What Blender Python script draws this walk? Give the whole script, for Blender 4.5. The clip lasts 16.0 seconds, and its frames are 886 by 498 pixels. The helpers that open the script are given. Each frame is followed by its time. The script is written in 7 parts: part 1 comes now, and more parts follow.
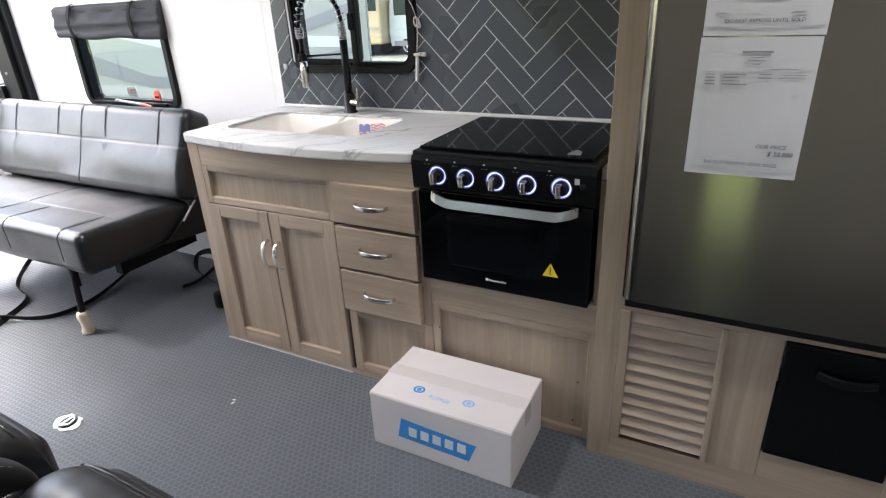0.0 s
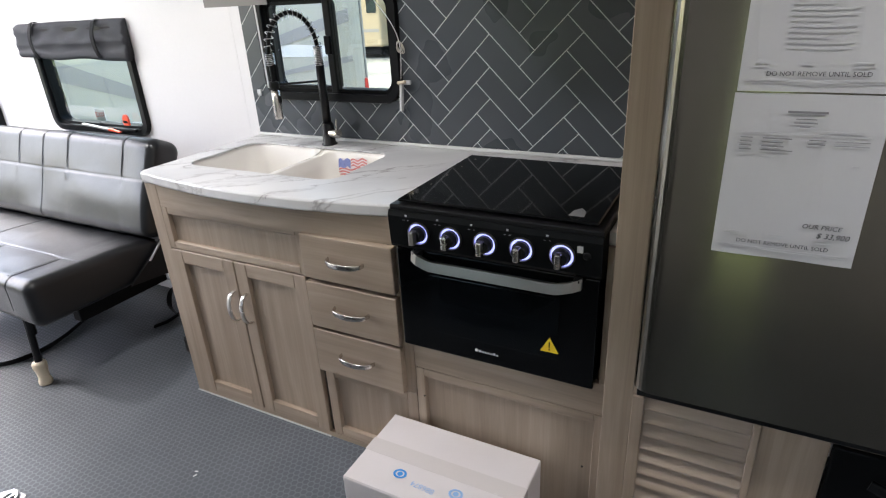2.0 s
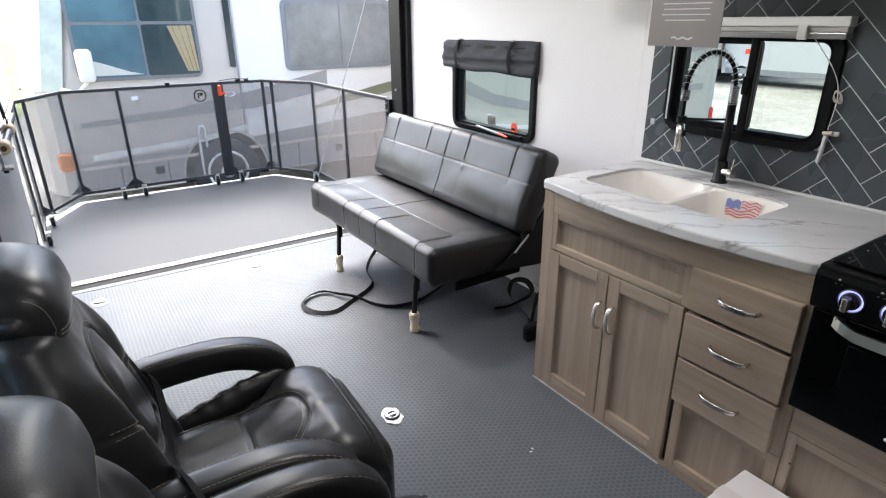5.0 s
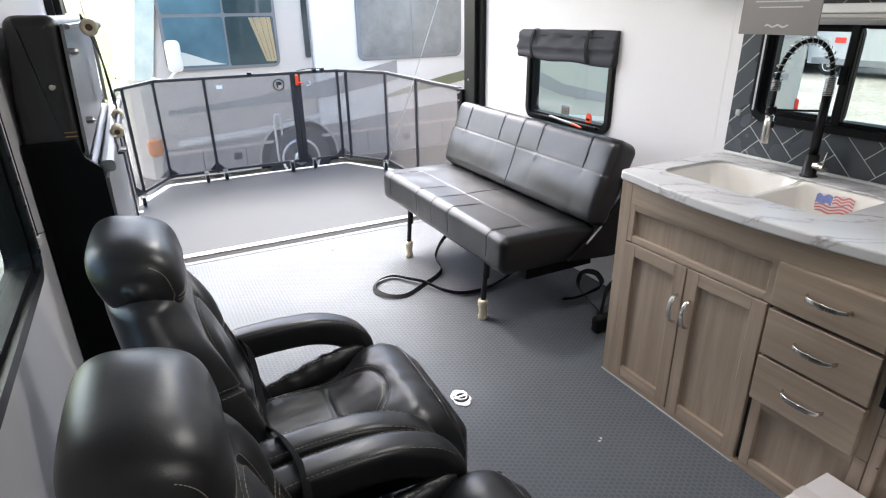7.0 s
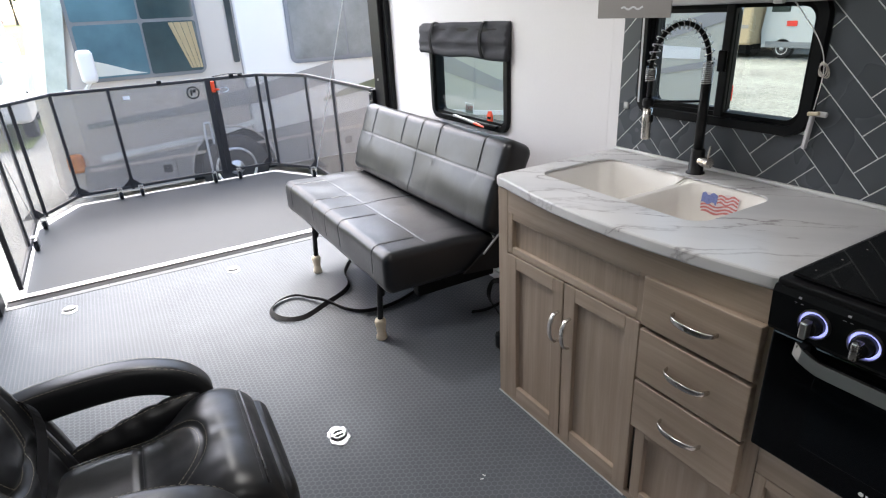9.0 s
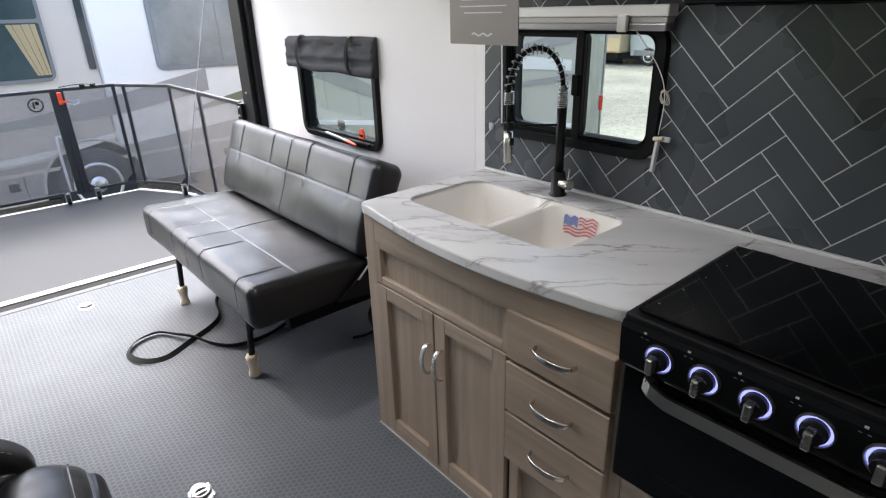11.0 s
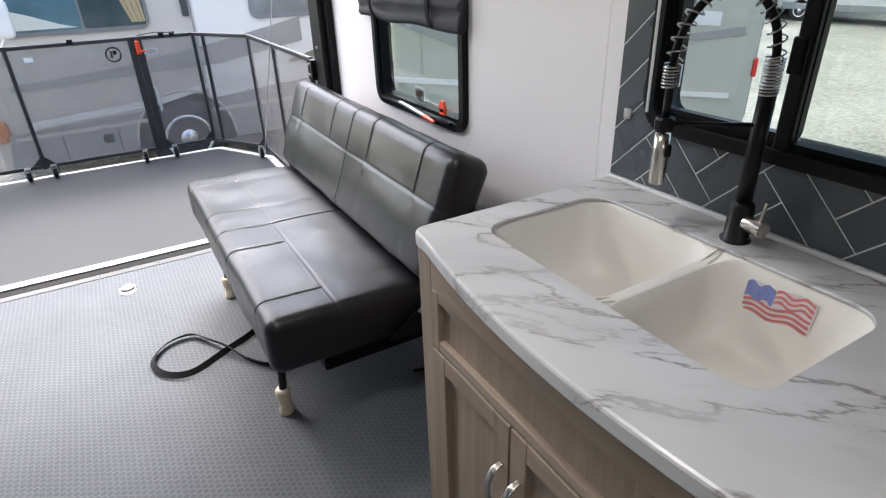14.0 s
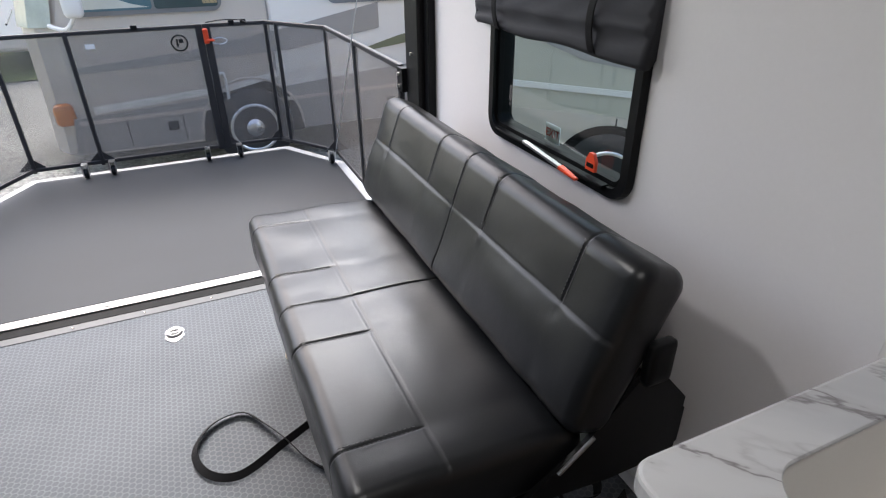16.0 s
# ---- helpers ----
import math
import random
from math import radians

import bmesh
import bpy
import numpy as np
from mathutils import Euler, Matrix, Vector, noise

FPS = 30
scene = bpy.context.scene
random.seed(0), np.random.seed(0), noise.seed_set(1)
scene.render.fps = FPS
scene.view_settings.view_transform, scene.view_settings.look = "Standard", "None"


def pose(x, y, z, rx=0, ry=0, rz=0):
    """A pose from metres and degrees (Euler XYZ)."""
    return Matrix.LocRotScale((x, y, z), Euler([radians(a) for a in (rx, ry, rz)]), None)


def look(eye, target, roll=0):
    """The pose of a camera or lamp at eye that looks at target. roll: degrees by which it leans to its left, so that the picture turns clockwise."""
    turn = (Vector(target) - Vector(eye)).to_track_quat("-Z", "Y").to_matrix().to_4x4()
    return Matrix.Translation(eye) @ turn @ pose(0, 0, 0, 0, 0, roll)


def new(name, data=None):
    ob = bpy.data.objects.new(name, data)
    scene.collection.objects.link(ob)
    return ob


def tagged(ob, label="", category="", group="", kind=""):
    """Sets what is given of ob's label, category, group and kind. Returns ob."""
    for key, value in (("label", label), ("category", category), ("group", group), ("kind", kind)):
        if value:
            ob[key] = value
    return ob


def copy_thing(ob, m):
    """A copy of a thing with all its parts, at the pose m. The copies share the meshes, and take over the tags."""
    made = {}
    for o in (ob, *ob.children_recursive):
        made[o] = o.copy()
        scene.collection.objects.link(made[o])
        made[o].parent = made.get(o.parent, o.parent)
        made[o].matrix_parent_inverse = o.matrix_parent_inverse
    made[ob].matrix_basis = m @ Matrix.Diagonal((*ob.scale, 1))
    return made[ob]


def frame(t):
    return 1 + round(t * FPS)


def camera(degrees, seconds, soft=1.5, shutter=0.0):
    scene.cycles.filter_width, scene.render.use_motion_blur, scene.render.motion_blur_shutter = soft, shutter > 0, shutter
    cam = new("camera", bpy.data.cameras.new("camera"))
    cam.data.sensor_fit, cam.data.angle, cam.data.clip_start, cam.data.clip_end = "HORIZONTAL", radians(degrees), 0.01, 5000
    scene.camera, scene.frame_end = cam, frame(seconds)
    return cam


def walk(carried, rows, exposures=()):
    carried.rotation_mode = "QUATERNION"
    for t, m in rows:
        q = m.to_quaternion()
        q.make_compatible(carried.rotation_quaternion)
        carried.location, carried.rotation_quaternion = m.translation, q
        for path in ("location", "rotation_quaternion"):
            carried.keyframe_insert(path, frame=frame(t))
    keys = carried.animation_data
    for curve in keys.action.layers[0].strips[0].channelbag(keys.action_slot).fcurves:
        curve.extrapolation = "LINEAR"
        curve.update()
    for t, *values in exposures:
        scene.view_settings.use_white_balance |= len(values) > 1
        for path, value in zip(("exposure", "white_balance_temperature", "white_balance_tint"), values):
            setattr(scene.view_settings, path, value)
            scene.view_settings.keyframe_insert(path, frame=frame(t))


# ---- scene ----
cam = camera(75.7, 16.0, soft=1.2)
PATH = [
    (0, (0.17, 0.067, 1.327), (-0.688, 1.683, 0.52), -2.7),
    (0.5, (0.183, 0.063, 1.381), (-0.711, 1.662, 0.578), -3.1),
    (1, (0.211, 0.158, 1.357), (-0.681, 1.75, 0.539), -3.1),
    (1.5, (0.163, 0.29, 1.292), (-0.708, 1.886, 0.459), -3.5),
    (2, (0.094, 0.342, 1.394), (-0.773, 1.953, 0.586), -3.0),
    (2.5, (0.113, 0.295, 1.441), (-0.763, 1.9, 0.63), -2.7),
    (3, (0.0, 0.258, 1.467), (-1.017, 1.772, 0.646), -1.7),
    (3.5, (-0.054, 0.24, 1.465), (-1.342, 1.562, 0.696), -0.6),
    (4, (-0.137, 0.24, 1.474), (-1.602, 1.377, 0.725), -0.7),
    (4.5, (-0.124, 0.077, 1.48), (-1.641, 1.147, 0.735), -0.6),
    (7, (-0.103, -0.076, 1.481), (-1.744, 0.768, 0.71), -0.9),
    (7.5, (-0.112, -0.069, 1.472), (-1.765, 0.746, 0.694), -1.7),
    (8, (-0.096, 0.093, 1.455), (-1.753, 0.891, 0.67), -2.5),
    (8.5, (-0.114, 0.281, 1.435), (-1.767, 1.083, 0.644), -3.2),
    (9, (-0.116, 0.405, 1.45), (-1.719, 1.312, 0.67), -3.0),
    (9.5, (-0.057, 0.515, 1.49), (-1.556, 1.597, 0.726), -2.0),
    (10, (-0.083, 0.492, 1.507), (-1.529, 1.642, 0.739), -1.7),
    (10.2, (-0.106, 0.456, 1.518), (-1.533, 1.631, 0.753), -1.7),
    (12.3, (-0.187, 0.846, 1.441), (-1.58, 2.023, 0.621), -2.1),
    (12.5, (-0.286, 0.855, 1.442), (-1.68, 2.023, 0.609), -2.1),
    (13, (-0.48, 0.824, 1.494), (-1.896, 1.959, 0.654), -2.1),
    (13.5, (-0.587, 0.852, 1.484), (-2.064, 1.856, 0.585), -2.3),
    (14, (-0.688, 1.029, 1.427), (-2.238, 1.905, 0.518), -1.9),
    (14.5, (-0.785, 1.145, 1.454), (-2.356, 1.991, 0.55), -1.4),
    (15, (-0.962, 1.164, 1.442), (-2.533, 2.004, 0.532), -0.8),
    (15.5, (-1.172, 1.096, 1.478), (-2.754, 1.891, 0.547), -0.7),
    (16, (-1.358, 1.13, 1.469), (-2.966, 1.834, 0.509), -0.6),
]
EXPOSURES = [(t, stops, 6380, 11) for t, stops in ((0, 3.58), (0.6, 3.42), (3.2, 3.37), (4.5, 3.10), (7.5, 3.16), (10, 2.80), (12.5, 2.97), (13.5, 2.82), (15, 2.32), (16, 2.12))]
walk(cam, [(t, look(eye, target, roll)) for t, eye, target, roll in PATH], EXPOSURES)

# ---- world, sun, exposure ----
world = bpy.data.worlds.new("sky")
scene.world = world
world.use_nodes = True
wn = world.node_tree.nodes
sky = wn.new("ShaderNodeTexSky")
sky.sky_type, sky.sun_disc = "NISHITA", False
sky.sun_elevation, sky.sun_rotation = radians(55), radians(-110)
sky.air_density, sky.dust_density, sky.ozone_density = 1.0, 4.0, 1.0
world.node_tree.links.new(sky.outputs[0], wn["Background"].inputs[0])
wn["Background"].inputs[1].default_value = 0.135
sun = new("sun", bpy.data.lights.new("sun", "SUN"))
sun.data.energy, sun.data.angle, sun.data.color = 1.3, radians(30), (1.0, 0.985, 0.96)
sun.matrix_world = look((-9, 4, 12), (0, 0, 0))

# ---- geometry helpers ----


def thing(name, loc, label, category, group="", kind=""):
    ob = new(name)
    ob.location = loc
    ob.empty_display_size = 0.05
    return tagged(ob, label, category, group, kind)


def base_of(ob):
    m = Vector((0, 0, 0))
    while ob:
        m = m + ob.location
        ob = ob.parent
    return m


def mesh_of(name, bm, material, smooth=False):
    bmesh.ops.recalc_face_normals(bm, faces=bm.faces[:])
    me = bpy.data.meshes.new(name)
    bm.to_mesh(me)
    bm.free()
    if material:
        me.materials.append(material)
    if smooth:
        for p in me.polygons:
            p.use_smooth = True
    return me


def part(name, bm, material, parent, label="", smooth=False):
    """One mesh object, its vertices in world places, under a thing or a part."""
    ob = new(name, mesh_of(name, bm, material, smooth))
    ob.parent = parent
    root = parent
    while root.parent:
        root = root.parent
    if parent is root:
        ob.matrix_parent_inverse = Matrix.Translation(-root.location)
    return tagged(ob, label)


def solo(name, bm, material, label, category, group="", kind="", smooth=False):
    return tagged(new(name, mesh_of(name, bm, material, smooth)), label, category, group, kind)


def box(x0, x1, y0, y1, z0, z1, bevel=0.0, seg=2, bm=None):
    bm = bm or bmesh.new()
    vs = [bm.verts.new(p) for p in ((x0, y0, z0), (x1, y0, z0), (x1, y1, z0), (x0, y1, z0), (x0, y0, z1), (x1, y0, z1), (x1, y1, z1), (x0, y1, z1))]
    fs = [bm.faces.new([vs[i] for i in q]) for q in ((3, 2, 1, 0), (4, 5, 6, 7), (0, 1, 5, 4), (1, 2, 6, 5), (2, 3, 7, 6), (3, 0, 4, 7))]
    if bevel:
        es = {e for f in fs for e in f.edges}
        bmesh.ops.bevel(bm, geom=list(es), offset=bevel, segments=seg, affect="EDGES", profile=0.5)
    return bm


def moved(bm, m):
    bmesh.ops.transform(bm, matrix=m, verts=bm.verts[:])
    return bm


def loft(rings, bm=None, cap=True, closed=True):
    bm = bm or bmesh.new()
    vr = [[bm.verts.new(p) for p in r] for r in rings]
    n = len(vr[0])
    for a, b in zip(vr, vr[1:]):
        for i in range(n if closed else n - 1):
            j = (i + 1) % n
            bm.faces.new((a[i], a[j], b[j], b[i]))
    if cap and closed:
        bm.faces.new(vr[0][::-1])
        bm.faces.new(vr[-1])
    return bm


def rod(a, b, r, n=10, bm=None, r2=None):
    a, b = Vector(a), Vector(b)
    q = (b - a).to_track_quat("Z", "Y").to_matrix()
    rings = []
    for p, rr in ((a, r), (b, r if r2 is None else r2)):
        rings.append([p + q @ Vector((rr * math.cos(2 * math.pi * i / n), rr * math.sin(2 * math.pi * i / n), 0)) for i in range(n)])
    return loft(rings, bm)


def lathe(c, prof, n=20, bm=None, axis="Z"):
    """prof: (radius, height) pairs, turned about an axis through c."""
    c = Vector(c)
    rings = []
    for r, h in prof:
        ring = []
        for i in range(n):
            a = 2 * math.pi * i / n
            v = Vector((r * math.cos(a), r * math.sin(a), h))
            if axis == "Y":
                v = Vector((v.x, v.z, v.y))
            elif axis == "X":
                v = Vector((v.z, v.x, v.y))
            ring.append(c + v)
        rings.append(ring)
    return loft(rings, bm)


def sweep(pts, w, h=None, n=10, bm=None, up=(0, 0, 1), power=2.0, taper=None, closed=False):
    """A tube along pts, w wide and h high, round (power 2) to boxy (power 4 and more)."""
    h = h or w
    pts = [Vector(p) for p in pts]
    rings = []
    for k, p in enumerate(pts):
        if closed:
            t = pts[(k + 1) % len(pts)] - pts[k - 1]
        else:
            t = pts[min(k + 1, len(pts) - 1)] - pts[max(k - 1, 0)]
        t.normalize()
        side = t.cross(Vector(up))
        if side.length < 1e-4:
            side = t.cross(Vector((1, 0, 0)))
        side.normalize()
        top = side.cross(t)
        f = taper(k / (len(pts) - 1)) if taper else 1
        ring = []
        for i in range(n):
            a = 2 * math.pi * (i + 0.5) / n
            ca, sa = math.cos(a), math.sin(a)
            ca = math.copysign(abs(ca) ** (2 / power), ca)
            sa = math.copysign(abs(sa) ** (2 / power), sa)
            ring.append(p + side * (ca * w / 2 * f) + top * (sa * h / 2 * f))
        rings.append(ring)
    if closed:
        rings.append(rings[0])
    return loft(rings, bm, cap=not closed)


def smooth_path(pts, k=6):
    pts = [Vector(p) for p in pts]
    out = []
    for i in range(len(pts) - 1):
        p0, p1, p2, p3 = pts[max(i - 1, 0)], pts[i], pts[i + 1], pts[min(i + 2, len(pts) - 1)]
        for j in range(k):
            t = j / k
            out.append(0.5 * ((2 * p1) + (p2 - p0) * t + (2 * p0 - 5 * p1 + 4 * p2 - p3) * t * t + (3 * p1 - p0 - 3 * p2 + p3) * t ** 3))
    return out + [pts[-1]]


def pad_noise(p, c):
    v = Vector((p[0] * 3, p[1] * 3, p[2])) + Vector(c) * 3
    return noise.noise(v) + 0.45 * noise.noise(Vector((p[0] * 4, p[1] * 11, p[2])) + v)


def soft(c, size, r, n=8, puff=0.0, bm=None, m=None, wrinkle=0.0):
    """A padded block with rounded edges; puff swells its top and front."""
    bm = bm or bmesh.new()
    h = Vector(size) / 2
    grid = {}

    def vert(p):
        key = tuple(round(x, 5) for x in p)
        if key not in grid:
            q = Vector((p[0] * h.x, p[1] * h.y, p[2] * h.z))
            inner = Vector([max(-(h[i] - r), min(h[i] - r, q[i])) for i in range(3)])
            d = q - inner
            q = inner + (d.normalized() * r if d.length > 1e-6 else d)
            sw = puff * (1 - p[0] ** 2) * (1 - p[1] ** 2) * (1 - p[2] ** 2 * 0)
            q.z += sw * p[2]
            q.y += puff * 0.6 * (1 - p[0] ** 2) * (1 - p[2] ** 2) * p[1]
            q.x += puff * 0.4 * (1 - p[1] ** 2) * (1 - p[2] ** 2) * p[0]
            if wrinkle:
                q += Vector((0, 0, 1)) * wrinkle * pad_noise(p, c)
            q = Vector(c) + ((m @ q) if m else q)
            grid[key] = bm.verts.new(q)
        return grid[key]

    def spaced(i):
        t = -1 + 2 * i / n
        return math.copysign(abs(t) ** 0.6, t)

    for ax in range(3):
        for s in (-1, 1):
            for i in range(n):
                for j in range(n):
                    quad = []
                    for a, b in ((i, j), (i + 1, j), (i + 1, j + 1), (i, j + 1)):
                        p = [0, 0, 0]
                        p[ax], p[(ax + 1) % 3], p[(ax + 2) % 3] = s, spaced(a), spaced(b)
                        quad.append(vert(p))
                    bm.faces.new(quad if s > 0 else quad[::-1])
    return bm


def rounded_outline(x0, x1, z0, z1, r, n=6):
    pts = []
    for cx, cz, a0 in ((x1 - r, z1 - r, 0), (x0 + r, z1 - r, 90), (x0 + r, z0 + r, 180), (x1 - r, z0 + r, 270)):
        for i in range(n + 1):
            a = radians(a0 + 90 * i / n)
            pts.append((cx + r * math.cos(a), cz + r * math.sin(a)))
    return pts


def ring_frame(x0, x1, z0, z1, r, width, ya, yb, bm=None, bevel=0.004):
    """A rounded frame round an opening in a wall that runs along x, from y = ya to yb."""
    o = rounded_outline(x0, x1, z0, z1, r)
    i = rounded_outline(x0 + width, x1 - width, z0 + width, z1 - width, max(r - width, 0.012))
    e = bevel
    o2 = rounded_outline(x0 + e, x1 - e, z0 + e, z1 - e, r - e)
    prof = [[(x, ya, z) for x, z in i], [(x, yb, z) for x, z in i], [(x, yb, z) for x, z in o2],
            [(x, yb + (ya - yb) * 0.2, z) for x, z in o], [(x, ya, z) for x, z in o], [(x, ya, z) for x, z in i]]
    return loft(prof, bm, cap=False)


def plate(outline, y0, y1, bm=None):
    return loft([[(x, y0, z) for x, z in outline], [(x, y1, z) for x, z in outline]], bm)


def text_mesh(body, size, m, align="CENTER", depth=0.0002, shear=0.0):
    cu = bpy.data.curves.new("lettering", "FONT")
    cu.body, cu.size, cu.align_x, cu.extrude, cu.shear = body, size, align, depth, shear
    cu.resolution_u = 3
    ob = bpy.data.objects.new("lettering", cu)
    scene.collection.objects.link(ob)
    dg = bpy.context.evaluated_depsgraph_get()
    me = bpy.data.meshes.new_from_object(ob.evaluated_get(dg))
    bm = bmesh.new()
    bm.from_mesh(me)
    bmesh.ops.transform(bm, matrix=m, verts=bm.verts[:])
    bpy.data.objects.remove(ob)
    return bm


# ---- materials ----


class Nodes:
    def __init__(self, name):
        self.m = bpy.data.materials.new(name)
        self.m.use_nodes = True
        self.t = self.m.node_tree
        self.b = self.t.nodes["Principled BSDF"]
        self.o = self.t.nodes["Material Output"]
        self.tc = self.t.nodes.new("ShaderNodeTexCoord")

    def add(self, kind, **inputs):
        n = self.t.nodes.new("ShaderNode" + kind)
        for k, v in inputs.items():
            key = k.replace("_", " ")
            if isinstance(v, bpy.types.NodeSocket):
                self.t.links.new(v, n.inputs[key])
            else:
                n.inputs[key].default_value = v
        return n

    def link(self, a, b):
        self.t.links.new(a, b)

    def math(self, op, a, b=None, c=None):
        n = self.t.nodes.new("ShaderNodeMath")
        n.operation = op
        for i, v in enumerate((a, b, c)):
            if v is None:
                continue
            if isinstance(v, bpy.types.NodeSocket):
                self.link(v, n.inputs[i])
            else:
                n.inputs[i].default_value = v
        return n.outputs[0]

    def vmath(self, op, a, b=None, c=None):
        n = self.t.nodes.new("ShaderNodeVectorMath")
        n.operation = op
        for i, v in enumerate((a, b, c)):
            if v is None:
                continue
            if isinstance(v, bpy.types.NodeSocket):
                self.link(v, n.inputs[i])
            else:
                n.inputs[i].default_value = v
        return n.outputs[1] if op in ("DOT_PRODUCT", "LENGTH", "DISTANCE") else n.outputs[0]

    def ramp(self, fac, stops):
        n = self.t.nodes.new("ShaderNodeValToRGB")
        self.link(fac, n.inputs[0])
        while len(n.color_ramp.elements) < len(stops):
            n.color_ramp.elements.new(0.5)
        for e, (p, c) in zip(n.color_ramp.elements, stops):
            e.position, e.color = p, (*c, 1) if len(c) == 3 else c
        return n.outputs[0]

    def mapped(self, scale):
        return self.vmath("MULTIPLY", self.tc.outputs["Object"], scale)

    def noise(self, vec, scale, detail=4, rough=0.5, distortion=0.0):
        n = self.add("TexNoise", Scale=scale, Detail=detail, Roughness=rough, Distortion=distortion)
        self.link(vec, n.inputs["Vector"])
        return n.outputs["Fac"]

    def bump(self, height, strength, distance=0.01, prev=None):
        n = self.add("Bump", Strength=strength, Distance=distance, Height=height)
        if prev:
            self.link(prev, n.inputs["Normal"])
        self.link(n.outputs[0], self.b.inputs["Normal"])
        return n.outputs[0]

    def set(self, **kw):
        for k, v in kw.items():
            key = k.replace("_", " ")
            if isinstance(v, bpy.types.NodeSocket):
                self.link(v, self.b.inputs[key])
            else:
                self.b.inputs[key].default_value = (*v, 1) if isinstance(v, tuple) and len(v) == 3 else v
        return self


def shade(c, f):
    return tuple(min(1, x * f) for x in c)


def plain(name, color, rough=0.5, metal=0.0, var=0.12, scale=5.0, grain=180.0, bump=0.05, stretch=(1, 1, 1), coat=0.0, spec=0.5, rvar=0.16):
    """A surface with broad and fine variation of colour and gloss."""
    n = Nodes(name)
    v = n.mapped(stretch)
    big = n.noise(v, scale, 5, 0.6)
    fine = n.noise(v, grain, 3, 0.6)
    both = n.math("MULTIPLY_ADD", fine, 0.35, n.math("MULTIPLY", big, 0.65))
    n.set(Base_Color=n.ramp(both, [(0.25, shade(color, 1 - var)), (0.75, shade(color, 1 + var))]), Metallic=metal, Coat_Weight=coat, Specular_IOR_Level=spec)
    n.set(Roughness=n.math("MULTIPLY_ADD", big, rvar, rough - rvar / 2))
    if bump:
        n.bump(fine, bump, 0.002)
    return n.m


def leather(name, color, rough, spec=0.5):
    n = Nodes(name)
    v = n.mapped((1, 1, 1))
    cell = n.add("TexVoronoi", Scale=420.0, Vector=v)
    soft_n = n.noise(v, 9, 3)
    creases = n.noise(v, 38, 4, 0.6, 0.6)
    n.set(Specular_IOR_Level=spec)
    n.set(Base_Color=n.ramp(soft_n, [(0.3, shade(color, 0.93)), (0.7, shade(color, 1.08))]))
    n.set(Roughness=n.math("MULTIPLY_ADD", creases, 0.08, rough - 0.04))
    b = n.bump(soft_n, 0.07, 0.02)
    b = n.bump(creases, 0.05, 0.006, b)
    n.bump(cell.outputs["Distance"], 0.10, 0.0012, b)
    return n.m


def wood(name, dark, light, axis):
    """Printed oak with its grain along axis 0 (x), 1 (y) or 2 (z)."""
    n = Nodes(name)
    s = [24.0, 24.0, 24.0]
    s[axis] = 1.1
    v = n.mapped(tuple(s))
    streak = n.noise(v, 1.0, 6, 0.62, 0.5)
    s2 = [150.0, 150.0, 150.0]
    s2[axis] = 5.0
    pores = n.noise(n.mapped(tuple(s2)), 1.0, 3, 0.6)
    cloud = n.noise(n.mapped((1, 1, 1)), 2.6, 3)
    mixv = n.math("ADD", n.math("MULTIPLY", streak, 0.62), n.math("ADD", n.math("MULTIPLY", pores, 0.16), n.math("MULTIPLY", cloud, 0.22)))
    n.set(Base_Color=n.ramp(mixv, [(0.34, dark), (0.52, tuple((a + b) / 2 for a, b in zip(dark, light))), (0.66, light)]))
    n.set(Roughness=n.math("MULTIPLY_ADD", pores, 0.15, 0.42))
    n.bump(pores, 0.12, 0.001)
    return n.m


